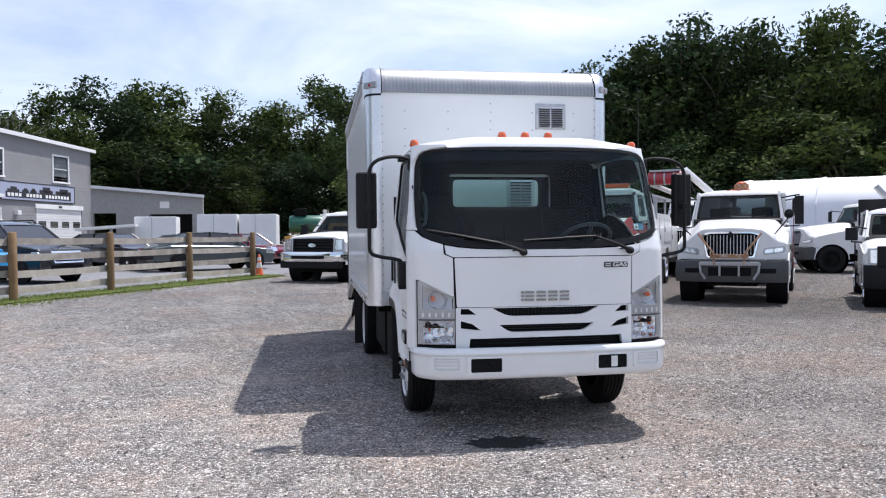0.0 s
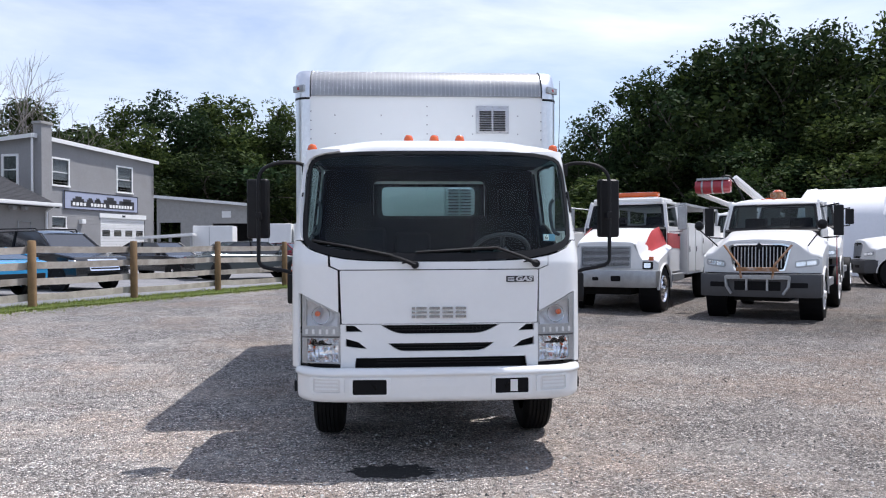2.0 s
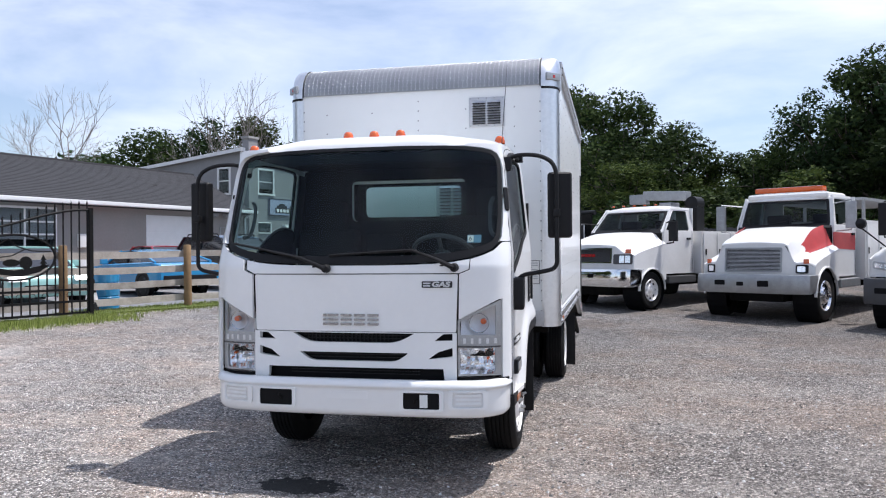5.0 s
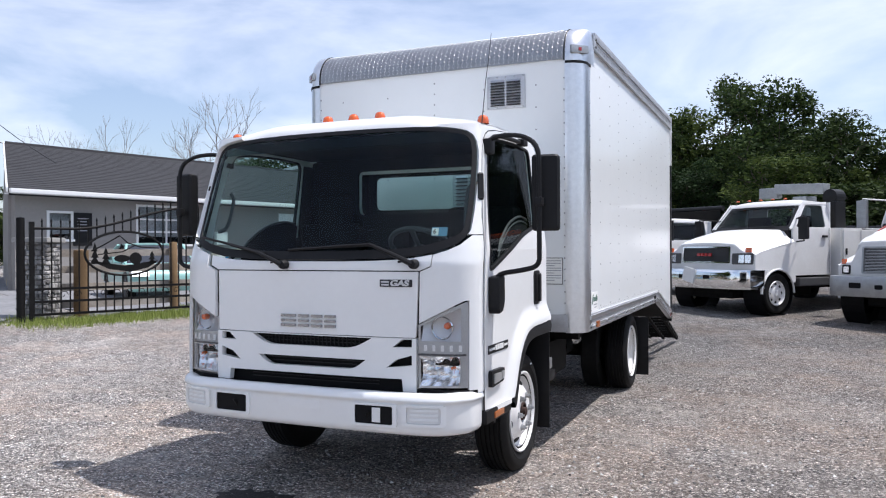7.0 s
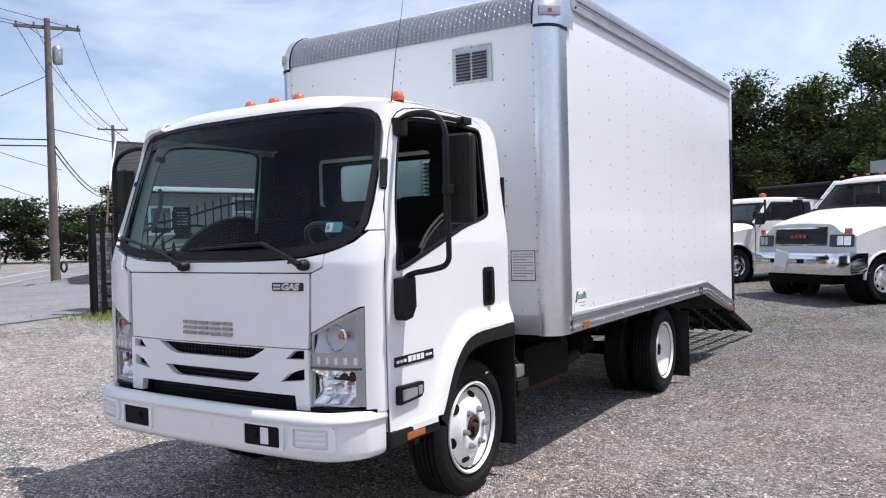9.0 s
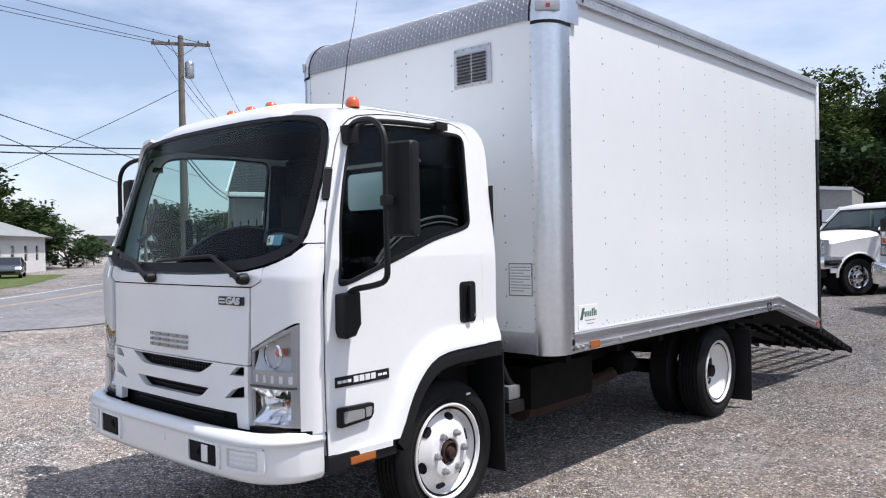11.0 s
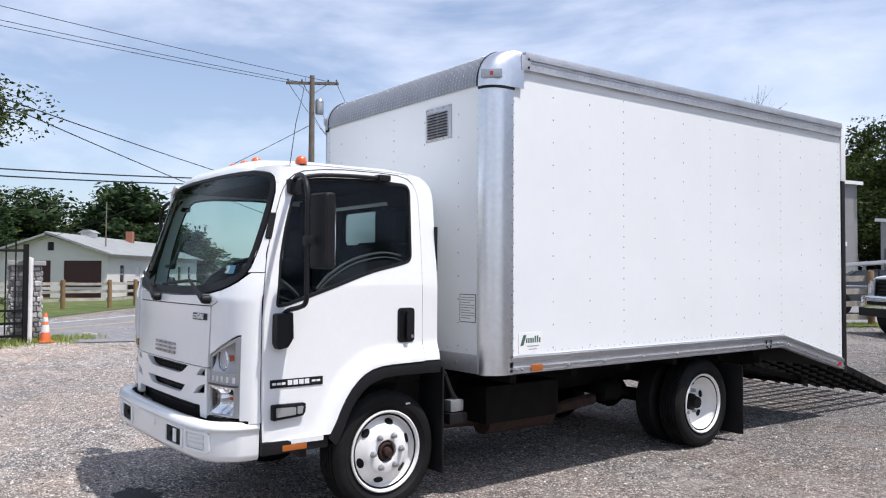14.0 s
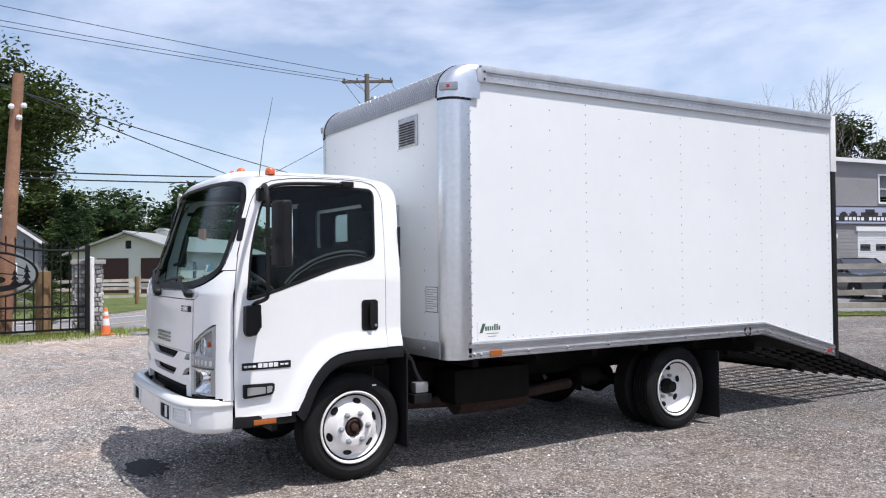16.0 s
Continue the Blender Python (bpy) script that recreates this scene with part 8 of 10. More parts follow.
        for k in range(n_l):
            a0 = lx0 + 0.03 + P.get("lens_in", 0.0) + (lx1 - lx0 - 0.06 - P.get("lens_in", 0.0)) * k / n_l
            a1 = lx0 + 0.03 + P.get("lens_in", 0.0) + (lx1 - lx0 - 0.06 - P.get("lens_in", 0.0)) * (k + 0.88) / n_l
            t0, t1 = tl * (a0 - lx0) / (lx1 - lx0), tl * (a1 - lx0) / (lx1 - lx0)
            part("lamp_lens", patch(lambda x, z: nosef(x, z) - Vector((0, 0.022, 0)), rounded([(s * a0, lz0 + 0.03 + t0), (s * a1, lz0 + 0.03 + t1), (s * a1, lz1 - 0.03 + t1), (s * a0, lz1 - 0.03 + t0)], 0.02), step=0.06, thick=0.01), REFLECTOR, lam, "clear headlamp lens")
        if P.get("turn"):
            a0, a1, b0, b1 = P["turn"]
            part("turn_lamp", patch(lambda x, z: nosef(x, z) - Vector((0, 0.02, 0)), rect(s * a0, s * a1, b0, b1) if s > 0 else rect(s * a1, s * a0, b0, b1), step=0.05, thick=0.04), AMBER, t, "amber indicator")
        plain_wheel(t, s * (hw - 0.14), yc, R, 0.26, s, P.get("rim", WHEELWHITE))
    # bumper
    bz0, bz1, bh, bmat = P["bumper"]
    bm = bmesh.new()
    prof = [(0.0, bz0 + 0.02), (-0.06, bz0), (-0.075, bz0 + 0.05), (-0.075, bz1 - 0.05), (-0.06, bz1), (0.05, bz1)]
    rows = []
    for x in np.linspace(-bh, bh, 31):
        u = abs(x) / bh
        rows.append([bm.verts.new((x, 0.04 + o + 0.16 * u ** P.get("bump_curve", 6), z)) for o, z in prof])
    for r0, r1 in zip(rows, rows[1:]):
        for i in range(len(prof) - 1):
            bm.faces.new((r0[i], r0[i + 1], r1[i + 1], r1[i]))
    for s in (1, -1):
        ring = rows[-1] if s > 0 else rows[0]
        back = [bm.verts.new((v.co.x, v.co.y + 0.42, v.co.z)) for v in ring]
        for i in range(len(prof) - 1):
            bm.faces.new((ring[i], ring[i + 1], back[i + 1], back[i]))
    thicken(bm, 0.015)
    bump = part("bumper", bm, bmat, t, P.get("bumper_label", ""), True)
    for x0, x1, z0, z1 in P.get("bumper_holes", ()):
        part("bumper_slot", patch(lambda x, z: Vector((x, 0.04 - 0.096 + 0.16 * (abs(x) / bh) ** P.get("bump_curve", 6), z)), rounded(rect(x0, x1, z0, z1), 0.02), step=0.08, thick=0.004), GRILLEBLACK, bump)
    # cab
    zb, zt = P["zwin"], zr - 0.13
    lean_ = P.get("lean", 0.28)
    ywt = yw + lean_
    scr = lambda x, z: Vector((x, yw + 0.01 + lean_ * (z - zb) / (zt - zb) + 0.10 * (abs(x) / chw) ** 3, z))
    top_w = chw - 0.09
    sp = rounded([(-chw + 0.06, zb), (chw - 0.06, zb), (top_w - 0.05, zt), (-top_w + 0.05, zt)], 0.06)
    si = rounded([(-chw + 0.11, zb + 0.045), (chw - 0.11, zb + 0.045), (top_w - 0.10, zt - 0.05), (-top_w + 0.10, zt - 0.05)], 0.06)
    g = part("windscreen", patch(scr, sp, step=0.1), TRUCKGLASS, t, "tinted windscreen", True)
    g.visible_shadow = False
    part("screen_seal", patch(lambda x, z: scr(x, z) - Vector((0, 0.006, 0)), sp, [si], step=0.08, thick=0.012), BLACK, g, "", True)
    part("cowl", patch(lambda x, z: Vector((x, yw - 0.06 + 0.10 * (abs(x) / chw) ** 3 + (z - zb), z)), rect(-chw + 0.02, chw - 0.02, zb - 0.05, zb), step=0.2, thick=0.02), BLACK, t)
    for s in (1, -1):
        part("screen_pillar", patch(scr, [(s * (chw - 0.07), zb - 0.02), (s * chw, zb - 0.02), (s * top_w, zt + 0.02), (s * (top_w - 0.06), zt + 0.02)], step=0.1, thick=0.04), paint, t, "", True)
        inset = lambda z: 0.09 * max(0.0, (z - zb) / (zt - zb))
        sd = lambda y, z, s=s: Vector((s * (chw + 0.01 - inset(z)), y, z))
        pol = [(yw + 0.12, P["zd"]), (yr, P["zd"]), (yr, zr - 0.05), (ywt + 0.12, zr - 0.05), (yw + 0.10, zb)]
        hole = rounded([(yw + 0.22, zb + 0.02), (yr - 0.18, zb + 0.02), (yr - 0.18, zt), (ywt + 0.17, zt)], 0.05)
        door = part("door", patch(sd, pol, [hole], step=0.15, thick=0.04), paint, t, "white cab door", True)
        wg = part("door_window", patch(lambda y, z, sd=sd, s=s: sd(y, z) - Vector((s * 0.015, 0, 0)), hole, step=0.3), TRUCKGLASS, door)
        wg.visible_shadow = False
        part("door_handle", box(min(s * (chw + 0.015), s * (chw + 0.05)), max(s * (chw + 0.015), s * (chw + 0.05)), yr - 0.32, yr - 0.16, zb - 0.2, zb - 0.15, 0.01), BLACK, door)
        part("door_gap", box(min(s * (chw + 0.012), s * (chw + 0.016)), max(s * (chw + 0.012), s * (chw + 0.016)), yr - 0.07, yr - 0.06, P["zd"] + 0.03, zb), BLACK, door)
        mo = P["mirror"]
        mx = s * (hw + mo[0])
        mir = part("mirror", box(mx - mo[1] / 2, mx + mo[1] / 2, yw - 0.05, yw + 0.04, mo[2], mo[3], 0.02), P.get("mirror_mat", BLACK), t, "wing mirror")
        part("mirror_arm", tube([(s * (chw - 0.05), yw + 0.3, mo[3] - 0.02), (mx, yw, mo[3] + 0.03), (mx, yw, mo[3] - 0.02)], 0.016, 6), P.get("mirror_arm", BLACK), mir)
        part("mirror_arm", tube([(s * (chw - 0.02), yw + 0.25, mo[2] - 0.05), (mx, yw, mo[2] - 0.03), (mx, yw, mo[2] + 0.02)], 0.016, 6), P.get("mirror_arm", BLACK), mir)
        part("step", box(min(s * (chw - 0.25), s * hw), max(s * (chw - 0.25), s * hw), yw + 0.15, yr - 0.1, P["zd"] - 0.22, P["zd"] - 0.05, 0.02), P.get("step_mat", DARKGREY), t)
    # roof shell
    bm = bmesh.new()
    rows = []
    yss = [ywt - 0.03, ywt, ywt + 0.06, ywt + 0.25, (ywt + yr) / 2, yr - 0.1, yr - 0.02, yr]
    zss = [zt, zt + 0.05, zr - 0.03, zr, zr + 0.015, zr, zr - 0.03, zr - 0.09]
    for y, z in zip(yss, zss):
        row = []
        for i in range(17):
            u = -1 + i / 8
            e = min(z - 0.01, zr - 0.1)
            row.append(bm.verts.new((u * (top_w + 0.015), y + 0.10 * abs(u) ** 3 * max(0.0, 1 - (y - ywt) / 0.4), e + (z - e) * (1 - abs(u) ** 5))))
        rows.append(row)
    for r0, r1 in zip(rows, rows[1:]):
        for i in range(16):
            bm.faces.new((r0[i], r0[i + 1], r1[i + 1], r1[i]))
    thicken(bm, 0.03)
    part("cab_roof", bm, paint, t, "", True)
    part("cab_back", patch(lambda x, z: Vector((x, yr - 0.01, z)), rect(-chw + 0.01, chw - 0.01, P["zd"], zr - 0.06), [rect(-0.55, 0.55, zb + 0.08, zt - 0.02, 0.05)], step=0.3, thick=0.03), paint, t)
    part("cab_floor", box(-chw + 0.03, chw - 0.03, yw - 0.1, yr - 0.05, P["zd"] + 0.1, P["zd"] + 0.15), INSIDESHADE, t)
    part("dashboard", box(-chw + 0.06, chw - 0.06, yw + 0.05, yw + 0.4, zb - 0.35, zb - 0.03, 0.05), INTERIOR, t)
    for x in (-0.5, 0.5):
        part("seat", box(x - 0.25, x + 0.25, yr - 0.45, yr - 0.25, P["zd"] + 0.3, zb + 0.28, 0.06), SEATCLOTH, t)
    for s in (1, -1):
        part("wiper", tube([scr(s * 0.1 - 0.1, zb + 0.01) - Vector((0, 0.03, 0)), scr(s * 0.45 + 0.15, zb + 0.05) - Vector((0, 0.03, 0)), scr(s * 0.3 + 0.35, zb + 0.1) - Vector((0, 0.02, 0))], 0.01, 5), BLACK, t)
        part("frame_rail", box(s * 0.42 - 0.04, s * 0.42 + 0.04, 0.3, P["length"] - 0.1, R + 0.02, R + 0.24), FRAMEBLACK, t)
        plain_wheel(t, s * (hw - 0.14), P["yrear"], R, 0.3, s, P.get("rim", WHEELWHITE))
    # black block that stands in for the shade under bonnet and cab
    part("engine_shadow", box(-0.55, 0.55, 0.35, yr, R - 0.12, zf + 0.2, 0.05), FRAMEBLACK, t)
    part("axle", rod((-hw + 0.2, yc, R), (hw - 0.2, yc, R), 0.06, 8), FRAMEBLACK, t)
    return t


def service_body(t, y0, y1, hw, z0, z1, wheel_y, R, doors, paint=OLDWHITE):
    """Side tool lockers with doors, over the rear wheels."""
    for s in (1, -1):
        pts = [(y0, z0), (wheel_y - R - 0.1, z0)] + [(wheel_y + (R + 0.1) * math.cos(a), R + (R + 0.1) * math.sin(a)) for a in np.linspace(math.pi, 0, 9) if R + (R + 0.1) * math.sin(a) > z0] + [(wheel_y + R + 0.1, z0), (y1, z0), (y1, z1), (y0, z1)]
        b = part("tool_locker", prism(pts, "x", s * hw, s * (hw - 0.5)), paint, t, "white steel tool locker")
        for a, c, e, f in doors:
            d = part("locker_door", box(min(s * hw, s * (hw + 0.018)), max(s * hw, s * (hw + 0.018)), a + 0.02, c - 0.02, e, f, 0.006), paint, b)
            part("latch", box(min(s * (hw + 0.018), s * (hw + 0.03)), max(s * (hw + 0.018), s * (hw + 0.03)), a + 0.08, a + 0.14, (e + f) / 2 - 0.07, (e + f) / 2 + 0.07, 0.006), BLACK, d)
    part("bed_floor", box(-hw + 0.5, hw - 0.5, y0, y1, z0 + 0.1, z0 + 0.2), STEEL, t)
    part("bed_front", box(-hw, hw, y0 - 0.02, y0 + 0.03, z0, z1), paint, t)


def off(x, y, deg, back):
    """Where the bumper stands when the front axle stands at x, y."""
    a = radians(deg)
    return (x + math.sin(a) * back, y - math.cos(a) * back)


def place(ax, ay, deg, yc):
    x, y = off(ax, ay, deg, yc)
    m = pose(x, y, ground_z(ax, ay), 0, 0, deg)
    return m


# medium truck with crane and tool lockers
GM = dict(hw=1.13, yw=1.55, yc=1.0, yr=2.95, zh0=1.46, zh1=1.74, zr=2.36, zs0=1.27, zs1=1.52, sweep=0.12, flat=0.66, shoulder=0.92, zf=0.78, zw=0.62, zwin=1.74, zd=0.75, R=0.41, chw=1.0, nose=0.92, hood_hw=0.95,
          grille=dict(kind="mesh", hw=0.62, z0=1.02, z1=1.36, n=13, label="black grille in a chrome frame", emblem=dict(polys=[rect(-0.2 + 0.1 * q, -0.125 + 0.1 * q, 1.16, 1.22) for q in range(4)], mat=REDLENS)),
          lamp=(0.66, 1.1, 1.0, 1.22), lamp_body=DARKGREY, lenses=2, lens_in=0.12, turn=(0.94, 1.06, 1.24, 1.33), bumper=(0.52, 0.88, 1.14, CHROME), bumper_label="chrome front bumper", mirror=(0.2, 0.2, 1.5, 1.95), length=6.6, yrear=5.0, lean=0.48, bumper_holes=((-0.5, -0.36, 0.7, 0.78), (0.14, 0.3, 0.7, 0.78)))
gm = conventional("crane_truck", place(3.35, 19.3, -36, 1.0), GM, "white medium service truck with grey crane and chrome bumper")
service_body(gm, 3.1, 6.5, 1.15, 0.72, 1.75, 5.0, 0.41, [(3.15, 3.75, 0.78, 1.7), (3.8, 4.4, 0.78, 1.7), (4.45, 5.6, 1.15, 1.7), (5.65, 6.45, 0.78, 1.7)])
crane = part("crane", box(-0.15, 0.2, 3.3, 3.7, 1.7, 2.5, 0.03), STEEL, gm, "grey folding crane")
part("crane_boom", box(-0.95, 0.3, 3.35, 3.6, 2.45, 2.68, 0.02, m=Matrix.Translation((0.15, 0, 0.1)) @ Matrix.Rotation(radians(3), 4, "Y")), STEEL, crane)
part("crane_boom", box(-1.1, -0.6, 3.38, 3.57, 2.5, 2.75, 0.02), STEEL, crane)
part("crane_head", lathe([(0.0, 3.3), (0.17, 3.32), (0.17, 3.66), (0.0, 3.68)], "y", 18, (0.75, 0, 2.45)), BLACK, crane)
part("crane_post", box(0.6, 0.9, 3.3, 3.68, 1.7, 2.35, 0.03), BLACK, crane)
part("hanging_card", box(-0.55, -0.25, -0.07, -0.055, 0.55, 0.85, m=Matrix.Rotation(radians(14), 4, "Y")), PAPER, gm, "white card hung on the bumper")
for x in (-0.6, -0.3, 0, 0.3, 0.6):
    part("roof_lamp", lathe([(0.04, 0.0), (0.03, 0.03), (0.0, 0.035)], "z", 10, (x, 1.98, 2.36)), AMBER, gm)
part("aerial_flag", box(-1.2, -1.16, 0.5, 0.52, 1.5, 1.95), BLACK, gm)

# white truck with a red stripe and amber light bar
FL = dict(hw=1.13, yw=1.75, yc=1.05, yr=3.2, zh0=1.60, zh1=1.92, zr=2.62, zs0=1.20, zs1=1.5, sweep=0.26, flat=0.64, shoulder=0.8, zf=0.9, zw=0.78, zwin=1.92, zd=0.85, R=0.50, chw=1.0, nose=0.8, hood_hw=0.84, crown=5.0, drop=0.0,
          grille=dict(kind="bars", hw=0.58, z0=0.98, z1=1.47, n=16, bw=0.005, label="grey slatted radiator grille", frame=STEEL, bar=ALUDULL),
          lamp=(0.82, 1.03, 0.96, 1.13), lamp_body=BLACK, turn=(0.95, 1.04, 1.15, 1.24), bumper=(0.58, 0.92, 1.13, STEEL), bumper_label="dull grey steel bumper", bumper_holes=((-0.68, -0.46, 0.72, 0.82), (-0.22, -0.08, 0.71, 0.79), (0.2, 0.42, 0.7, 0.82)),
          mirror=(0.24, 0.2, 1.85, 2.4), mirror_mat=STEEL, mirror_arm=STEEL, length=8.2, yrear=5.9, rim=CHROME, step_mat=STEEL, lean=0.2)
fl = conventional("utility_truck", place(6.6, 18.0, -33, 1.05), FL, "white utility truck with faded red stripe and amber light bar")


def hood_stripe(P, s):
    """A band along the bonnet's shoulder, widening towards the door."""
    bm = bmesh.new()
    rows = []
    for i in range(15):
        f = 0.16 + 0.84 * i / 14
        a_, b_ = P["flat"] + (P["chw"] - 0.2 - P["flat"]) * f, P["shoulder"] + (P["chw"] + 0.02 - P["shoulder"]) * f
        zc, zw_ = P["zh0"] + (P["zh1"] - P["zh0"]) * f ** 0.8, P["zs0"] + (P["zs1"] - P["zs0"]) * f ** 0.8
        row = []
        for j in range(7):
            v = 0.95 - (0.45 + 0.4 * smooth01((f - 0.16) / 0.6)) * j / 6
            x = a_ + (b_ - a_) * v
            k = 1 - smooth01(v)
            row.append(bm.verts.new((s * x, 0.40 + (P["yw"] - 0.40) * f, zw_ + (zc - zw_) * k + 0.016)))
        rows.append(row)
    for r0, r1 in zip(rows, rows[1:]):
        for j in range(6):
            bm.faces.new((r0[j], r0[j + 1], r1[j + 1], r1[j]))
    thicken(bm, 0.006)
    return bm


for s in (1, -1):
    part("stripe", hood_stripe(FL, s), REDFADED, fl, "faded red stripe", True)
    part("stripe", patch(lambda y, z, s=s: Vector((s * 1.016, y, z)), [(1.80, 1.44), (3.12, 1.40), (3.12, 1.76), (1.80, 1.78)], step=0.2, thick=0.01), REDFADED, fl)
part("light_bar", box(-0.72, 0.72, 2.05, 2.32, 2.66, 2.78, 0.04), AMBER, fl, "long amber warning light bar")
part("roof_fairing", box(-0.85, 0.85, 1.95, 3.1, 2.5, 2.64, 0.08, seg=3), OLDWHITE, fl)
service_body(fl, 3.35, 8.1, 1.16, 0.75, 2.05, 5.9, 0.5, [(3.4, 4.2, 0.82, 1.95), (4.25, 5.1, 0.82, 1.95), (5.15, 6.65, 1.25, 1.95), (6.7, 8.05, 0.82, 1.95)])
part("rack", box(-1.1, 1.1, 3.4, 8.0, 2.5, 2.56), STEEL, fl)
for x in (-1.08, 1.08):
    for y in (3.5, 6.0, 7.9):
        part("rack_post", box(x - 0.03, x + 0.03, y - 0.03, y + 0.03, 2.05, 2.52), STEEL, fl)

# big white truck with an upright-bar grille and rusty brackets
IG = rounded([(-0.62, 1.50), (-0.50, 1.0), (0.50, 1.0), (0.62, 1.50), (0.45, 1.55), (-0.45, 1.55)], 0.04)
IN = dict(hw=1.17, yw=1.85, yc=1.1, yr=3.25, zh0=1.66, zh1=1.86, zr=2.56, zs0=1.36, zs1=1.66, sweep=0.3, flat=0.58, shoulder=1.04, zf=0.96, zw=0.7, zwin=1.86, zd=0.85, R=0.50, chw=1.03, nose=0.95, hood_hw=0.98, crown=3.2,
          grille=dict(kind="uprights", hw=0.62, z0=1.0, z1=1.55, n=17, bw=0.008, bar=ALUDULL, poly=IG, label="chrome upright-bar grille", emblem=dict(poly=[(-0.07, 1.5), (0.0, 1.43), (0.07, 1.5), (0.0, 1.57)], mat=BLACK)),
          lamp=(0.68, 1.12, 1.06, 1.2), lamp_tilt=0.05, lamp_round=0.06, lenses=2, bumper=(0.5, 0.93, 1.17, DARKGREY), bumper_label="dark grey plastic bumper", bump_curve=4, bumper_holes=((-0.95, -0.62, 0.68, 0.78), (0.62, 0.95, 0.68, 0.78), (-0.45, 0.45, 0.62, 0.8)),
          mirror=(0.2, 0.2, 1.72, 2.36), length=5.9, yrear=4.75, step_mat=STEEL)
it = conventional("flatbed_truck", place(9.25, 16.05, -35, 1.1) @ Matrix.Diagonal((0.96, 1, 1, 1)), IN, "big white truck with chrome upright grille and grey bumper")
for s in (1, -1):
    part("bumper_bracket", tube([(s * 0.66, -0.02, 1.52), (s * 0.34, -0.12, 1.12), (s * 0.3, -0.12, 0.86)], 0.024, 6), RUSTBRACE, it, "rusty diagonal bracket")
    part("push_bar", tube([(s * 0.62, -0.08, 0.9), (s * 0.6, -0.1, 0.7), (s * 0.5, -0.1, 0.55)], 0.03, 6), STEEL, it)
    part("spot_mirror", tube([(s * 0.9, 0.5, 1.5), (s * 1.2, 0.1, 1.85)], 0.014, 6), BLACK, it)
    part("spot_mirror_head", lathe([(0.0, -0.06), (0.09, -0.02), (0.1, 0.03), (0.0, 0.05)], "y", 14, (s * 1.2, 0.1, 1.92)), BLACK, it)
part("bracket_bar", box(-0.4, 0.4, -0.14, -0.08, 1.0, 1.08, 0.01), RUSTBRACE, it)
part("push_bar", box(-0.62, 0.62, -0.12, -0.05, 0.84, 0.92, 0.01), STEEL, it, "steel push bar")
for x in (-0.2, 0.2):
    part("push_bar_upright", box(x - 0.02, x + 0.02, -0.12, -0.07, 0.62, 0.86), STEEL, it)
part("beacon_base", box(-0.2, 0.2, 2.3, 2.6, 2.52, 2.58, 0.02), AMBER, it)
part("beacon", lathe([(0.13, 2.58), (0.12, 2.72), (0.06, 2.76), (0.0, 2.76)], "z", 16, (0.05, 2.45, 0)), AMBER, it, "amber beacon")
part("beacon_cage", lathe([(0.17, 2.56), (0.175, 2.62), (0.17, 2.7), (0.16, 2.7), (0.165, 2.62)], "z", 12, (0.05, 2.45, 0)), RUSTBRACE, it)
for x in (-0.25, 0, 0.25):
    part("roof_lamp", lathe([(0.05, 0.0), (0.04, 0.04), (0.0, 0.05)], "z", 10, (x, 2.25, 2.51)), AMBER, it)
part("flatbed", box(-1.1, 1.1, 3.6, 5.9, 1.05, 1.2, 0.02), FRAMEBLACK, it)
part("red_reflector_strip", box(1.2, 1.215, 3.5, 3.6, 0.6, 1.9), REDPAINT, it)

# pickups
FD = dict(hw=1.05, yw=1.5, yc=0.98, yr=3.6, zh0=1.30, zh1=1.42, zr=2.02, zs0=1.18, zs1=1.34, sweep=0.1, flat=0.72, shoulder=0.95, zf=0.72, zw=0.5, zwin=1.42, zd=0.55, R=0.40, chw=0.97, nose=0.96, hood_hw=0.97, crown=6.0,
          grille=dict(kind="mesh", hw=0.68, z0=0.84, z1=1.22, n=4, bw=0.02, label="broad black grille", frame=BLACK, bar=BLACK, emblem=dict(poly=[(0.13 * math.cos(a), 1.03 + 0.055 * math.sin(a)) for a in np.linspace(0, 6.0, 14)], mat=CHROME)),
          lamp=(0.72, 1.0, 0.88, 1.2), lenses=1, bumper=(0.6, 0.84, 1.05, CHROME), bumper_label="chrome front bumper", bumper_holes=((-0.55, 0.55, 0.66, 0.74),), mirror=(0.18, 0.24, 1.35, 1.62), length=6.0, yrear=4.6, rim=CHROME, lean=0.5, gap=0.14)
fd = conventional("pickup_truck", place(0.3, 22.2, -36, 0.98), FD, "white heavy pickup with black grille and dump bed")
part("front_valance", box(-0.98, 0.98, 0.0, 0.25, 0.4, 0.6, 0.04), BLACK, fd)
part("dump_bed", box(-1.15, 1.15, 3.75, 6.3, 1.0, 1.75, 0.03), FRAMEBLACK, fd, "black steel dump bed")
part("bed_headboard", box(-1.15, 1.15, 3.68, 3.76, 1.0, 2.25, 0.02), FRAMEBLACK, fd)
part("tarp_roller", rod((-1.2, 3.8, 2.3), (1.2, 3.8, 2.3), 0.07, 10), BLACK, fd)
part("roof_beacon", lathe([(0.09, 2.02), (0.08, 2.12), (0.0, 2.14)], "z", 12, (0.2, 2.6, 0)), AMBER, fd)
FD2 = dict(FD, zr=2.05, grille=dict(FD["grille"], frame=DARKGREY), bumper=(0.42, 0.86, 1.07, BLACK), bumper_label="heavy black bumper guard")
fd2 = conventional("pickup_truck", place(12.0, 13.75, -35, 0.98), FD2, "white heavy pickup with black bumper guard")
part("roof_beacon", box(-0.15, 0.15, 2.3, 2.6, 2.05, 2.2, 0.04), AMBER, fd2, "amber beacon")
part("guard_bars", box(-0.85, 0.85, -0.1, -0.05, 0.86, 1.25, 0.02), BLACK, fd2)
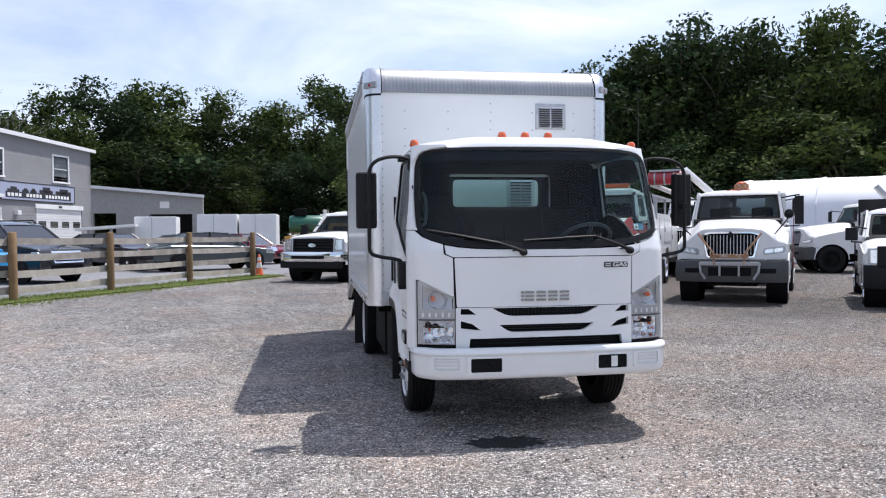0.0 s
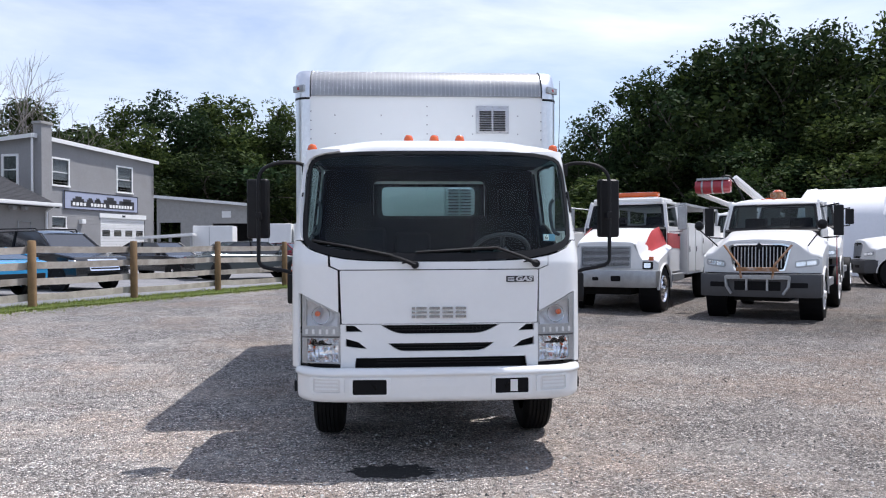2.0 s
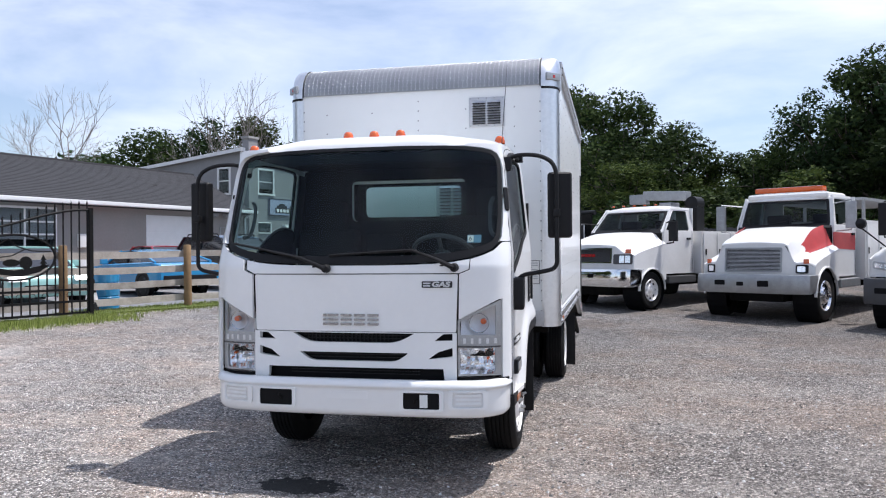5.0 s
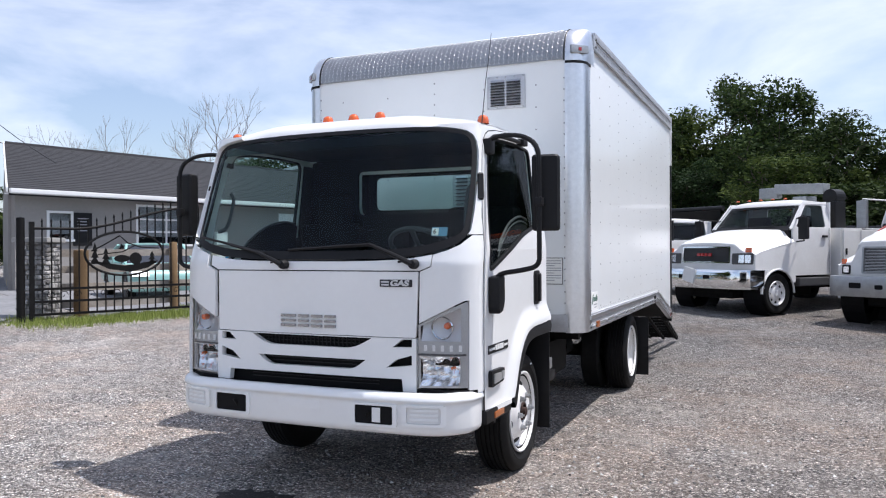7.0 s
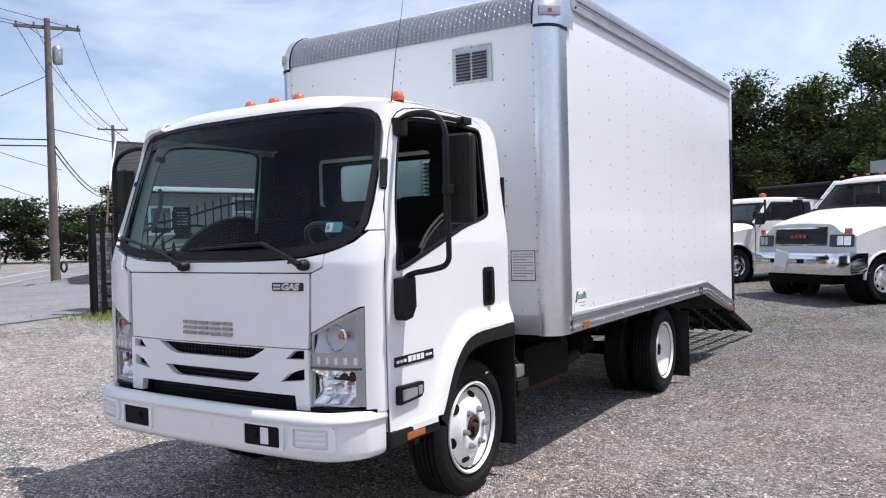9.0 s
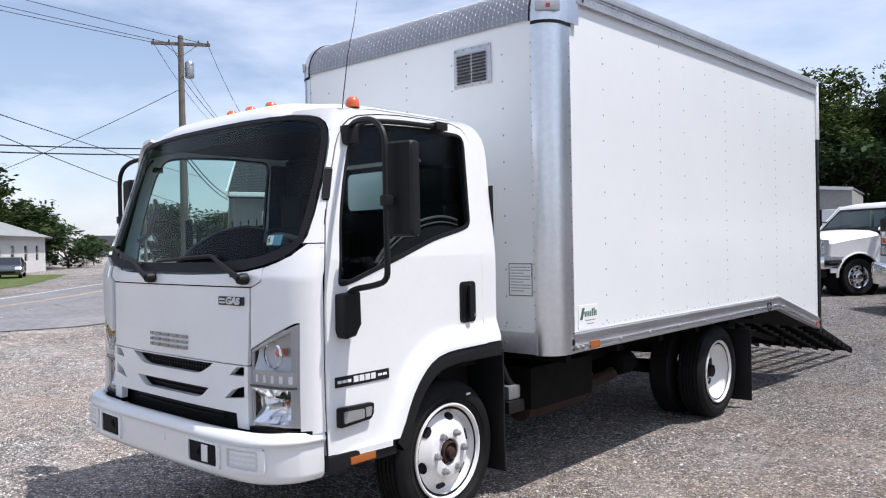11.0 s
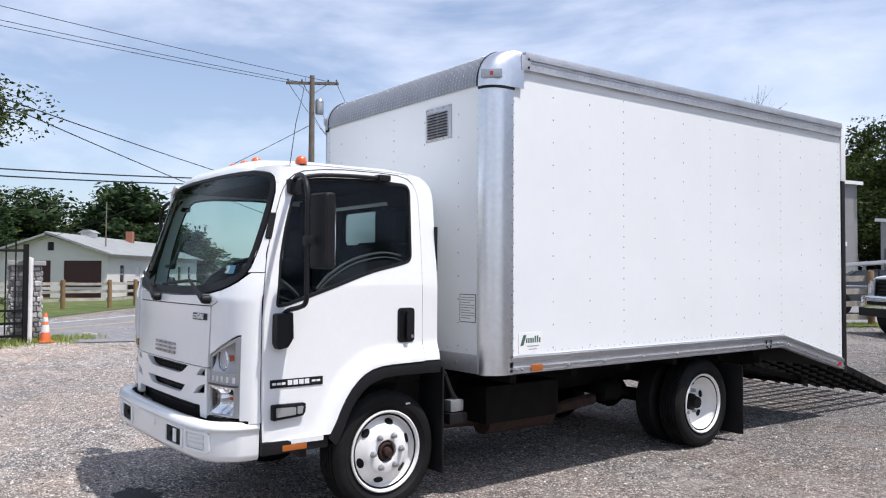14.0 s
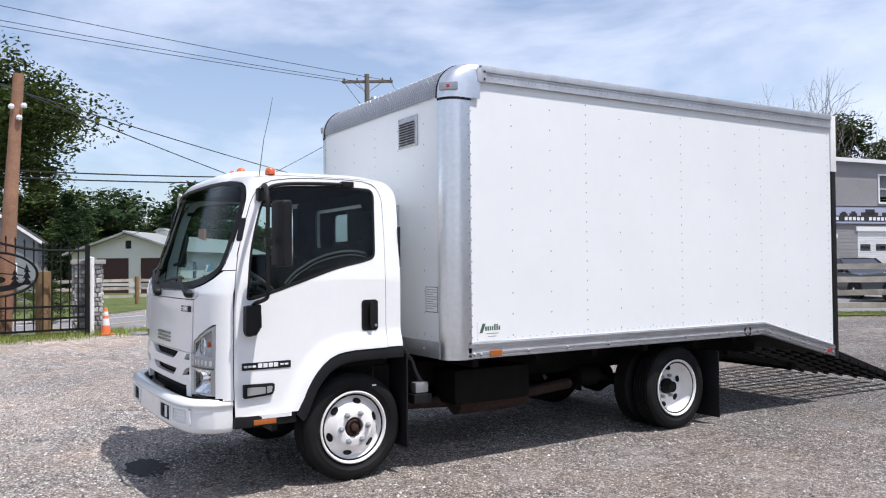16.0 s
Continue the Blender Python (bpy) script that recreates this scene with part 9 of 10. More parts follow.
part("rack_front", box(-1.0, 1.0, 3.7, 3.8, 1.0, 2.3, 0.02), BLACK, fd2)
# trucks behind
BK = dict(IN, grille=dict(IN["grille"], label="chrome grille"), mirror=(0.15, 0.2, 1.9, 2.3))
bk = conventional("bucket_truck", place(12.6, 24.4, -35, 1.1), BK, "white bucket truck with red hydraulic drum")
part("truck_bed", box(-1.15, 1.15, 3.4, 8.0, 0.9, 1.8, 0.02), OLDWHITE, bk)
lift = part("lift_column", box(-0.3, 0.3, 3.6, 4.2, 1.8, 2.7, 0.05), OLDWHITE, bk, "white lift column")
part("hydraulic_drum", lathe([(0.0, -0.62), (0.22, -0.6), (0.25, -0.5), (0.25, 0.5), (0.22, 0.6), (0.0, 0.62)], "x", 20, (-1.35, 3.4, 3.5)), REDPAINT, lift, "red hydraulic drum", True)
part("drum_bracket", box(-1.9, -0.8, 3.2, 3.7, 3.72, 3.8, 0.02), STEEL, lift)
part("boom_arm", rod((-0.7, 3.7, 3.8), (0.6, 4.6, 2.5), 0.14, 8), OLDWHITE, lift)
part("boom_arm", rod((-1.9, 3.5, 3.3), (-0.1, 4.0, 2.5), 0.09, 8), OLDWHITE, lift)
for k_ in (-0.35, 0.0, 0.35):
    part("drum_strap", lathe([(0.262, -0.03), (0.27, 0.0), (0.262, 0.03)], "x", 20, (-1.35 + k_, 3.4, 3.5)), STEEL, lift)
part("hydraulic_hose", tube([(-1.2, 3.3, 3.75), (-0.8, 3.2, 3.9), (-0.6, 3.4, 3.6), (-0.3, 3.6, 2.9)], 0.03, 6, rounds=1), BLACK, lift)
conventional("chassis_truck", place(12.8, 21.7, -35, 1.1) @ Matrix.Scale(1.1, 4), BK, "white cab and chassis truck parked behind another")
sd = conventional("tow_truck", place(18.9, 26.6, -108, 1.1), dict(BK, rim=FRAMEBLACK), "white tow truck seen from the side")
part("tow_boom", rod((0.2, 4.5, 1.4), (0.1, 3.0, 3.2), 0.12, 8), STEEL, sd)
part("truck_deck", box(-1.1, 1.1, 3.4, 7.5, 1.0, 1.3, 0.02), STEEL, sd)


def canvas_hall():
    """A long white canvas shelter behind the trucks."""
    h = thing("canvas_shelter", frame_at((19.5, 33.66), (0.736, -0.677), 0.15), "long white canvas shelter behind the trucks", "shelter")
    sec = [(0.0, 0.0), (0.1, 2.6), (0.7, 3.4), (1.8, 3.85), (3.5, 4.0), (5.2, 3.85), (6.3, 3.4), (6.9, 2.6), (7.0, 0.0)]
    bm = bmesh.new()
    rows = []
    for i in range(13):
        x = i * 1.7
        s = 0.03 if i % 2 else 0.0
        rows.append([bm.verts.new((x, y, z - s)) for y, z in sec])
    for r0, r1 in zip(rows, rows[1:]):
        for k in range(len(sec) - 1):
            bm.faces.new((r0[k], r0[k + 1], r1[k + 1], r1[k]))
    bm.faces.new(rows[0])
    bm.faces.new(rows[-1][::-1])
    part("canvas", bm, CANVAS, h, "taut white canvas cover", True)
    for i in range(0, 13, 2):
        part("rib", tube([(i * 1.7, y, z + 0.01) for y, z in sec], 0.04, 5), CANVAS, h)


canvas_hall()


def dark_hedge_wall():
    """Solid dark board fence at the far side of the yard."""
    f = thing("board_wall", pose(3.4, 33.5, 0.26), "dark grey board fence at the back of the yard", "fence")
    for k in range(24):
        part("board", box(k * 0.32, k * 0.32 + 0.3, 0.0, 0.03, 0.0, 2.0 + 0.02 * (k % 3)), DARKGREY, f)
    for z in (0.4, 1.6):
        part("rail", box(0, 7.66, 0.03, 0.09, z, z + 0.1), DARKGREY, f)


dark_hedge_wall()

# ---- cars behind the fence ----


def car(name, m, L, W, H, paint, kind, label):
    """A car facing -y: sills, body, greenhouse, lamps and wheels."""
    c = thing(name, m, label, "car", "cars on the lot")
    hw = W / 2
    if kind == "suv":
        low = [(0.0, 0.45), (0.02, 0.75), (0.12, 0.98), (1.1, 1.12), (L - 0.1, 1.15), (L, 0.9), (L, 0.4), (0.1, 0.28)]
        gh = [(1.0, 1.1), (1.75, H - 0.1), (2.1, H), (L - 0.6, H - 0.02), (L - 0.12, 1.12)]
    elif kind == "coupe":
        low = [(0.0, 0.4), (0.03, 0.62), (0.2, 0.78), (1.3, 0.9), (L - 0.5, 0.98), (L, 0.9), (L, 0.4), (0.1, 0.24)]
        gh = [(1.25, 0.88), (2.0, H - 0.03), (2.6, H), (3.1, H - 0.06), (L - 0.35, 0.97)]
    else:
        low = [(0.0, 0.42), (0.03, 0.66), (0.18, 0.8), (1.3, 0.93), (L - 0.6, 0.98), (L, 0.9), (L, 0.4), (0.1, 0.24)]
        gh = [(1.15, 0.9), (1.9, H - 0.03), (2.4, H), (3.2, H - 0.03), (L - 0.7, 0.97)]
    b = prism(low, "x", -hw, hw, 0.07, seg=3)
    part("body", b, paint, c, "", True)
    # greenhouse, narrowing upwards
    g = bmesh.new()
    top = max(p[1] for p in gh)
    lo, hi = [], []
    for y, z in gh:
        k = hw - 0.06 - 0.16 * (z - gh[0][1]) / (top - gh[0][1])
        lo.append(g.verts.new((-k, y, z)))
        hi.append(g.verts.new((k, y, z)))
    for i in range(len(gh) - 1):
        g.faces.new((lo[i], lo[i + 1], hi[i + 1], hi[i]))
    g.faces.new(lo)
    g.faces.new(hi[::-1])
    bmesh.ops.recalc_face_normals(g, faces=g.faces[:])
    part("glasshouse", g, BLACKCAR, c, "dark tinted windows")
    rf = bmesh.new()
    ys = gh[1:-1]
    rows = [[rf.verts.new((u * (hw - 0.2), y, z + 0.012 + 0.02 * (1 - u * u))) for u in np.linspace(-1, 1, 9)] for y, z in ys]
    for r0, r1 in zip(rows, rows[1:]):
        for i in range(8):
            rf.faces.new((r0[i], r0[i + 1], r1[i + 1], r1[i]))
    thicken(rf, 0.03)
    part("roof", rf, paint, c, "", True)
    for s in (1, -1):
        k0, k1 = s * (hw - 0.05), s * (hw - 0.2)
        for (ya, za), (yb, zb) in ((gh[0], gh[1]), (gh[-1], gh[-2])):
            part("pillar", rod((k0, ya, za), (k1, yb, zb + 0.01), 0.035, 6), paint, c)
        ym = (gh[1][0] + gh[-2][0]) / 2
        part("pillar", rod((s * (hw - 0.05), ym, gh[0][1]), (s * (hw - 0.2), ym, top), 0.03, 6), BLACK, c)
        for y in (0.85, L - 0.95):
            plain_wheel(c, s * (hw - 0.1), y, 0.33 if kind != "suv" else 0.36, 0.22, s, CHROME, 0.66)
            part("wheel_arch", lathe([(0.0, s * (hw - 0.02)), (0.40, s * (hw - 0.02)), (0.40, s * (hw + 0.004)), (0.0, s * (hw + 0.004))], "x", 24, (0, y, 0.34)), BLACK, c)
        part("headlamp", prism([(-0.04, low[1][1] - 0.05), (0.1, low[1][1] + 0.15), (0.36, low[1][1] + 0.16), (0.36, low[1][1] - 0.02)], "x", min(s * 0.5, s * (hw + 0.006)), max(s * 0.5, s * (hw + 0.006)), 0.02), REFLECTOR, c, "clear headlamp")
        part("tail_lamp", box(min(s * 0.55, s * (hw - 0.04)), max(s * 0.55, s * (hw - 0.04)), L - 0.06, L + 0.015, 0.72, 0.86, 0.02), REDLENS, c, "red tail lamp")
        part("door_mirror", box(min(s * hw, s * (hw + 0.2)), max(s * hw, s * (hw + 0.2)), 1.45, 1.57, gh[0][1] + 0.02, gh[0][1] + 0.18, 0.03), paint, c)
    if kind == "suv":
        part("grille_frame", prism([(-0.08, 0.58), (0.06, 0.92), (0.14, 0.92), (0.1, 0.58)], "x", -0.52, 0.52, 0.02), REFLECTOR, c, "bright chrome grille surround")
        for k in range(3):
            zs_ = 0.63 + 0.09 * k
            ys_ = -0.08 + 0.14 * (zs_ - 0.58) / 0.34
            part("grille_slot", prism([(ys_ - 0.008, zs_), (ys_ + 0.008, zs_ + 0.04), (ys_ + 0.05, zs_ + 0.04), (ys_ + 0.04, zs_)], "x", -0.48, 0.48), GRILLEBLACK, c)
        part("lower_lip", box(-0.8, 0.8, -0.02, 0.06, 0.3, 0.36, 0.02), CHROME, c)
        for s in (1, -1):
            part("roof_rail", tube([(s * 0.68, 2.0, H), (s * 0.68, 2.1, H + 0.07), (s * 0.68, L - 0.8, H + 0.07), (s * 0.68, L - 0.7, H - 0.01)], 0.02, 6), BLACK, c)
    part("lower_grille", box(-0.55, 0.55, -0.015, 0.06, 0.36, 0.52, 0.02), GRILLEBLACK, c)
    part("bumper_strip", box(-hw + 0.1, hw - 0.1, L - 0.02, L + 0.02, 0.45, 0.6, 0.02), BLACK, c)
    return c


def parked(name, x, y, deg, *a):
    return car(name, pose(x, y, ground_z(x, y) + 0.006, 0, 0, deg), *a)


parked("suv", -7.1, 23.5, 60, 4.7, 1.85, 1.76, BLACKCAR, "suv", "black sport utility car parked behind the fence")
parked("sports_car", -12.1, 22.5, -118, 4.5, 1.85, 1.3, BLUECAR, "coupe", "bright blue sports car parked behind the fence")
parked("sedan", -6.1, 31.6, 65, 4.7, 1.8, 1.45, BLACKCAR, "sedan", "black sedan on the dealer lot")
parked("sedan", -2.15, 32.1, 118, 4.7, 1.8, 1.45, GREYCAR, "sedan", "grey-green sedan on the dealer lot")
parked("sedan", -1.6, 36.5, 60, 4.6, 1.8, 1.42, BURGUNDY, "sedan", "burgundy sedan on the dealer lot")
parked("sedan", -4.3, 38.0, 60, 4.6, 1.8, 1.42, SILVERCAR, "sedan", "silver sedan on the dealer lot")
parked("sedan", -14.5, 26.8, -120, 4.6, 1.8, 1.45, REDPAINT, "sedan", "red car behind the black one")
parked("classic_car", -9.2, 16.2, 55, 4.9, 1.8, 1.4, TEALCAR, "sedan", "pale teal old car behind the gate")
parked("sedan", -51.0, 22.3, 66, 4.4, 1.75, 1.42, GREYCAR, "sedan", "dark grey sedan by the white house")


def white_trailer(x, y, deg, L, H, label):
    t = thing("box_trailer", pose(x, y, ground_z(x, y), 0, 0, deg), label, "trailer")
    part("body", box(0, L, 0, 2.0, 0.45, H, 0.06), WHITETRIM, t)
    for k in range(1, int(L)):
        part("panel_seam", box(k - 0.015, k + 0.015, -0.006, 0, 0.5, H - 0.06), STEEL, t)
    part("trim", box(-0.01, L + 0.01, -0.012, 2.012, 0.45, 0.55), STEEL, t)
    for dx in (L * 0.45, L * 0.62):
        bm = lathe([(0.0, -0.1), (0.33, -0.09), (0.35, 0.0), (0.33, 0.09), (0.0, 0.1)], "y", 20, (dx, 0.12, 0.35))
        part("wheel", bm, RUBBER, t)


white_trailer(-10.9, 48.5, 3, 2.4, 2.55, "white enclosed trailer on the dealer lot")
white_trailer(-7.4, 49.3, 0, 2.4, 2.7, "white box trailer on the dealer lot")
white_trailer(-4.9, 49.6, -3, 2.3, 2.7, "white box trailer beside another trailer")
ramp_t = thing("flat_trailer", pose(-13.4, 46.0, 0.26, 0, 0, 8), "white tilted trailer bed on the lot", "trailer")
part("deck", box(0, 3.2, 0, 2.0, 1.7, 1.86, 0.03, m=Matrix.Rotation(radians(-4), 4, "Y")), OLDWHITE, ramp_t)
for x in (0.4, 1.6, 2.8):
    part("support", box(x, x + 0.15, 0.9, 1.1, 0, 1.9), STEEL, ramp_t)
tow = thing("tank_truck", pose(3.6, 43.2, 0.26, 0, 0, 90), "orange pickup with a dark green tank", "truck")
part("body", prism([(0.0, 0.6), (0.05, 1.1), (1.2, 1.25), (1.9, 1.95), (3.0, 1.98), (3.1, 1.3), (5.4, 1.3), (5.4, 0.6)], "x", -0.95, 0.95, 0.06), ORANGEPAINT, tow)
part("side_window", box(0.955, 0.965, 1.55, 2.8, 1.3, 1.82), BLACKCAR, tow)
part("side_window", box(-0.965, -0.955, 1.55, 2.8, 1.3, 1.82), BLACKCAR, tow)
part("green_tank", lathe([(0.0, 3.3), (0.42, 3.35), (0.48, 3.5), (0.48, 5.0), (0.42, 5.15), (0.0, 5.2)], "y", 20, (0, 0, 1.95)), GREENTANK, tow, "dark green tank", True)
part("pump", box(-0.3, 0.3, 4.2, 4.9, 2.4, 2.8, 0.08), FRAMEBLACK, tow)
part("lamp_box", box(0.4, 0.75, 3.1, 3.3, 2.3, 2.75, 0.03), OLDWHITE, tow)
for s in (1, -1):
    for y in (0.95, 4.3):
        plain_wheel(tow, s * 0.85, y, 0.38, 0.25, s, CHROME)
barrel = part("barrel", lathe([(0.0, 0.0), (0.29, 0.0), (0.3, 0.28), (0.285, 0.3), (0.3, 0.32), (0.3, 0.58), (0.285, 0.6), (0.3, 0.62), (0.29, 0.88), (0.0, 0.88)], "z", 24), BLUECAR, None, "blue plastic barrel behind the fence", True, pose(-7.55, 15.85, ground_z(-7.5, 15.8)), "barrel")
for k, (x, y) in enumerate(((-53.9, 20.2), (-53.2, 21.1))):
    b = thing("wheelie_bin", pose(x, y, ground_z(x, y), 0, 0, 30), ("dark blue" if k == 0 else "black") + " wheeled bin beside the white house", "bin")
    part("body", prism([(-0.26, 0.06), (0.26, 0.06), (0.33, 1.05), (-0.33, 1.05)], "y", -0.35, 0.35, 0.03), BINBLUE if k == 0 else BLACK, b)
    part("lid", box(-0.35, 0.36, -0.38, 0.38, 1.05, 1.12, 0.03), BLACK, b)


def road_sign(x, y, label):
    s = thing("road_sign", pose(x, y, ground_z(x, y), 0, 0, 45), label, "road sign")
    part("post", rod((0, 0, 0), (0, 0, 2.6), 0.04, 8), STEEL, s)
    part("board", prism([(0, 1.9), (0.5, 2.4), (0, 2.9), (-0.5, 2.4)], "y", -0.03, -0.01), STEEL, s)


road_sign(-70.0, 51.5, "grey diamond road sign seen from behind")

# ---- trees ----


def leaf_cloud(verts, faces, rng, c, r, n, size, squash=0.8):
    """Leaves scattered through a clump, denser towards its skin."""
    for _ in range(n):
        while True:
            d = Vector((rng.uniform(-1, 1), rng.uniform(-1, 1), rng.uniform(-1, 1)))
            if 0.05 < d.length < 1:
                break
        d = d.normalized() * (d.length ** 0.45)
        p = c + Vector((d.x * r, d.y * r, d.z * r * squash))
        u = Vector((rng.gauss(0, 1), rng.gauss(0, 1), rng.gauss(0, 0.6))).normalized()
        w = u.orthogonal().normalized()
        w = Matrix.Rotation(rng.uniform(0, 6.28), 3, u) @ w
        s = size * rng.uniform(0.6, 1.35)
        i = len(verts)
        verts += [p - u * s, p + w * s * 0.45, p + u * s, p - w * s * 0.45]
        faces.append((i, i + 1, i + 2, i + 3))


def limbs(rng, p, d, length, r, depth, tips, segs, spread, up):
    """Branches by halves; collects tube segments and tip places."""
    n = 3
    pts = [p]
    for _ in range(n):
        d = (d + Vector((rng.gauss(0, 0.16), rng.gauss(0, 0.16), rng.gauss(0, 0.1) + up))).normalized()
        pts.append(pts[-1] + d * length / n)
    segs.append((pts, r))
    tips.append((pts[-1], depth))
    if depth == 0:
        return
    k = rng.choice((2, 3, 3))
    for i in range(k):
        a = 2 * math.pi * (i + rng.random()) / k
        o = d.orthogonal().normalized()
        o = Matrix.Rotation(a, 3, d) @ o
        nd = (d + o * spread * rng.uniform(0.6, 1.2)).normalized()
        limbs(rng, pts[-1] if i else pts[-2].lerp(pts[-1], rng.random()), nd, length * rng.uniform(0.62, 0.82), r * 0.62, depth - 1, tips, segs, spread, up)


def make_tree(seed, leafmat, label, kind="broad", leaf_n=85, leaf_size=0.17):
    """A tree 10 m high at the origin."""
    rng = random.Random(seed)
    t = thing("tree", pose(0, 0, -200), label, "tree", "trees round the yard")
    tips, segs = [], []
    if kind == "fir":
        trunk = lathe([(0.16, -0.2), (0.1, 5.0), (0.02, 10.0)], "z", 8)
        part("trunk", trunk, BARK, t)
        verts, faces = [], []
        z = 0.8
        while z < 9.7:
            rr = 2.3 * (1 - z / 10.2) ** 0.8
            for i in range(9):
                a = rng.uniform(0, 6.28)
                for q in (0.35, 0.65, 0.95):
                    leaf_cloud(verts, faces, rng, Vector((math.cos(a) * rr * q, math.sin(a) * rr * q, z - 0.25 * q)), 0.35, 14, 0.12, 0.5)
            z += 0.42
        mesh_part("crown", [tuple(v) for v in verts], faces, leafmat, t)
        return t
    trunk_h = rng.uniform(1.6, 2.4) if kind == "broad" else 3.2
    lean_v = Vector((rng.gauss(0, 0.05), rng.gauss(0, 0.05), 1)).normalized()
    thin = 0.6 if kind == "bare" else 1.0
    segs.append(([Vector((0, 0, -0.3)), Vector((0, 0, 0.5)), lean_v * trunk_h], 0.2 * thin))
    base = lean_v * trunk_h
    for i in range(4 if kind != "bare" else 3):
        a = 2 * math.pi * (i + rng.random() * 0.6) / 4
        d = Vector((math.cos(a) * 0.75, math.sin(a) * 0.75, 1.0)).normalized()
        limbs(rng, base, d, rng.uniform(2.1, 3.0) if kind != "bare" else 2.6, 0.11 * thin, 2 if kind == "broad" else (4 if kind == "bare" else 2), tips, segs, 0.75, 0.06)
    limbs(rng, base, Vector((rng.gauss(0, 0.1), rng.gauss(0, 0.1), 1)).normalized(), 3.1, 0.14 * thin, 3 if kind != "bare" else 4, tips, segs, 0.6, 0.08)
    bm = bmesh.new()
    for pts, r in segs:
        tube(pts, r, 5 if r > 0.03 or kind != "bare" else 3, bm, r_end=r * 0.55)
    part("trunk", bm, BARK if kind != "bare" else DEADBARK, t, "", True)
    top = max(p.z for p, _ in tips)
    if kind != "bare":
        verts, faces = [], []
        for p, dep in tips:
            if dep > 1 and rng.random() < 0.3:
                continue
            rc = rng.uniform(0.75, 1.25)
            leaf_cloud(verts, faces, rng, p, rc, leaf_n, leaf_size)
            leaf_cloud(verts, faces, rng, p, rc * 0.62, max(10, leaf_n // 4), leaf_size * 1.7)
        if kind == "broad":
            for _ in range(26):
                a, rr, z = rng.uniform(0, 6.28), rng.uniform(0.6, 2.7), rng.uniform(0.9, 5.0)
                pc = Vector((math.cos(a) * rr, math.sin(a) * rr, z))
                leaf_cloud(verts, faces, rng, pc, rng.uniform(0.7, 1.1), leaf_n, leaf_size)
                leaf_cloud(verts, faces, rng, pc, 0.6, max(10, leaf_n // 4), leaf_size * 1.7)
        if kind == "high":
            for _ in range(130):
                while True:
                    d = Vector((rng.uniform(-1, 1), rng.uniform(-1, 1), rng.uniform(-0.9, 1)))
                    if 0.3 < d.length < 1:
                        break
                pc = Vector((d.x * 3.7, d.y * 3.7, 5.75 + d.z * 2.3))
                leaf_cloud(verts, faces, rng, pc, rng.uniform(0.6, 1.0), leaf_n, leaf_size)
                leaf_cloud(verts, faces, rng, pc, 0.5, leaf_n // 4, leaf_size * 1.9)
        mesh_part("crown", [tuple(v) for v in verts], faces, leafmat, t)
    if kind == "high":
        top = 7.9
    k = 10.0 / (top + (0.8 if kind != "bare" else 0.0))
    for ch in t.children:
        ch.data.transform(Matrix.Scale(k, 4))
    return t


TREES = [make_tree(11, LEAF_A, "dense dark green broadleaf tree", "broad", 105, 0.125), make_tree(23, LEAF_B, "green broadleaf tree with rounded crown", "broad", 105, 0.125), make_tree(37, LEAF_A, "tall dark green broadleaf tree", "tall", 120, 0.125),
         make_tree(41, LEAF_C, "bluish green broadleaf tree", "broad", 100, 0.125), make_tree(59, LEAF_B, "airy green tree with gaps in its crown", "tall", 105, 0.12)]
BACK = [make_tree(13, LEAF_A, "dark green tree deep in the woods", "broad", 30, 0.21), make_tree(29, LEAF_B, "green tree in the second row", "broad", 30, 0.21), make_tree(31, LEAF_C, "bluish green tree in the second row", "broad", 30, 0.21)]
BARE = [make_tree(71, LEAF_A, "leafless grey tree with fine branches", "bare"), make_tree(83, LEAF_A, "leafless grey tree behind the buildings", "bare")]
GATE_TREE = make_tree(131, LEAF_B, "large green broadleaf tree beside the gate", "high", 260, 0.07)
FIR = make_tree(97, LEAF_C, "dark fir tree behind the house", "fir")
used = set()


def plant(tree, x, y, h, wide=1.0, rz=0.0):
    m = pose(x, y, ground_z(x, y) - 0.05, 0, 0, rz)
    k = h / 10.0
    s = Matrix.Diagonal((k * wide, k * wide, k, 1))
    if tree not in used:
        used.add(tree)
        tree.matrix_basis = m @ s
        return tree
    t = copy_thing(tree, m)
    t.matrix_basis = m @ s
    return t


def bearing(deg, dist, ox=3.0, oy=1.5):
    a = radians(deg)
    return ox + dist * math.sin(a), oy + dist * math.cos(a)


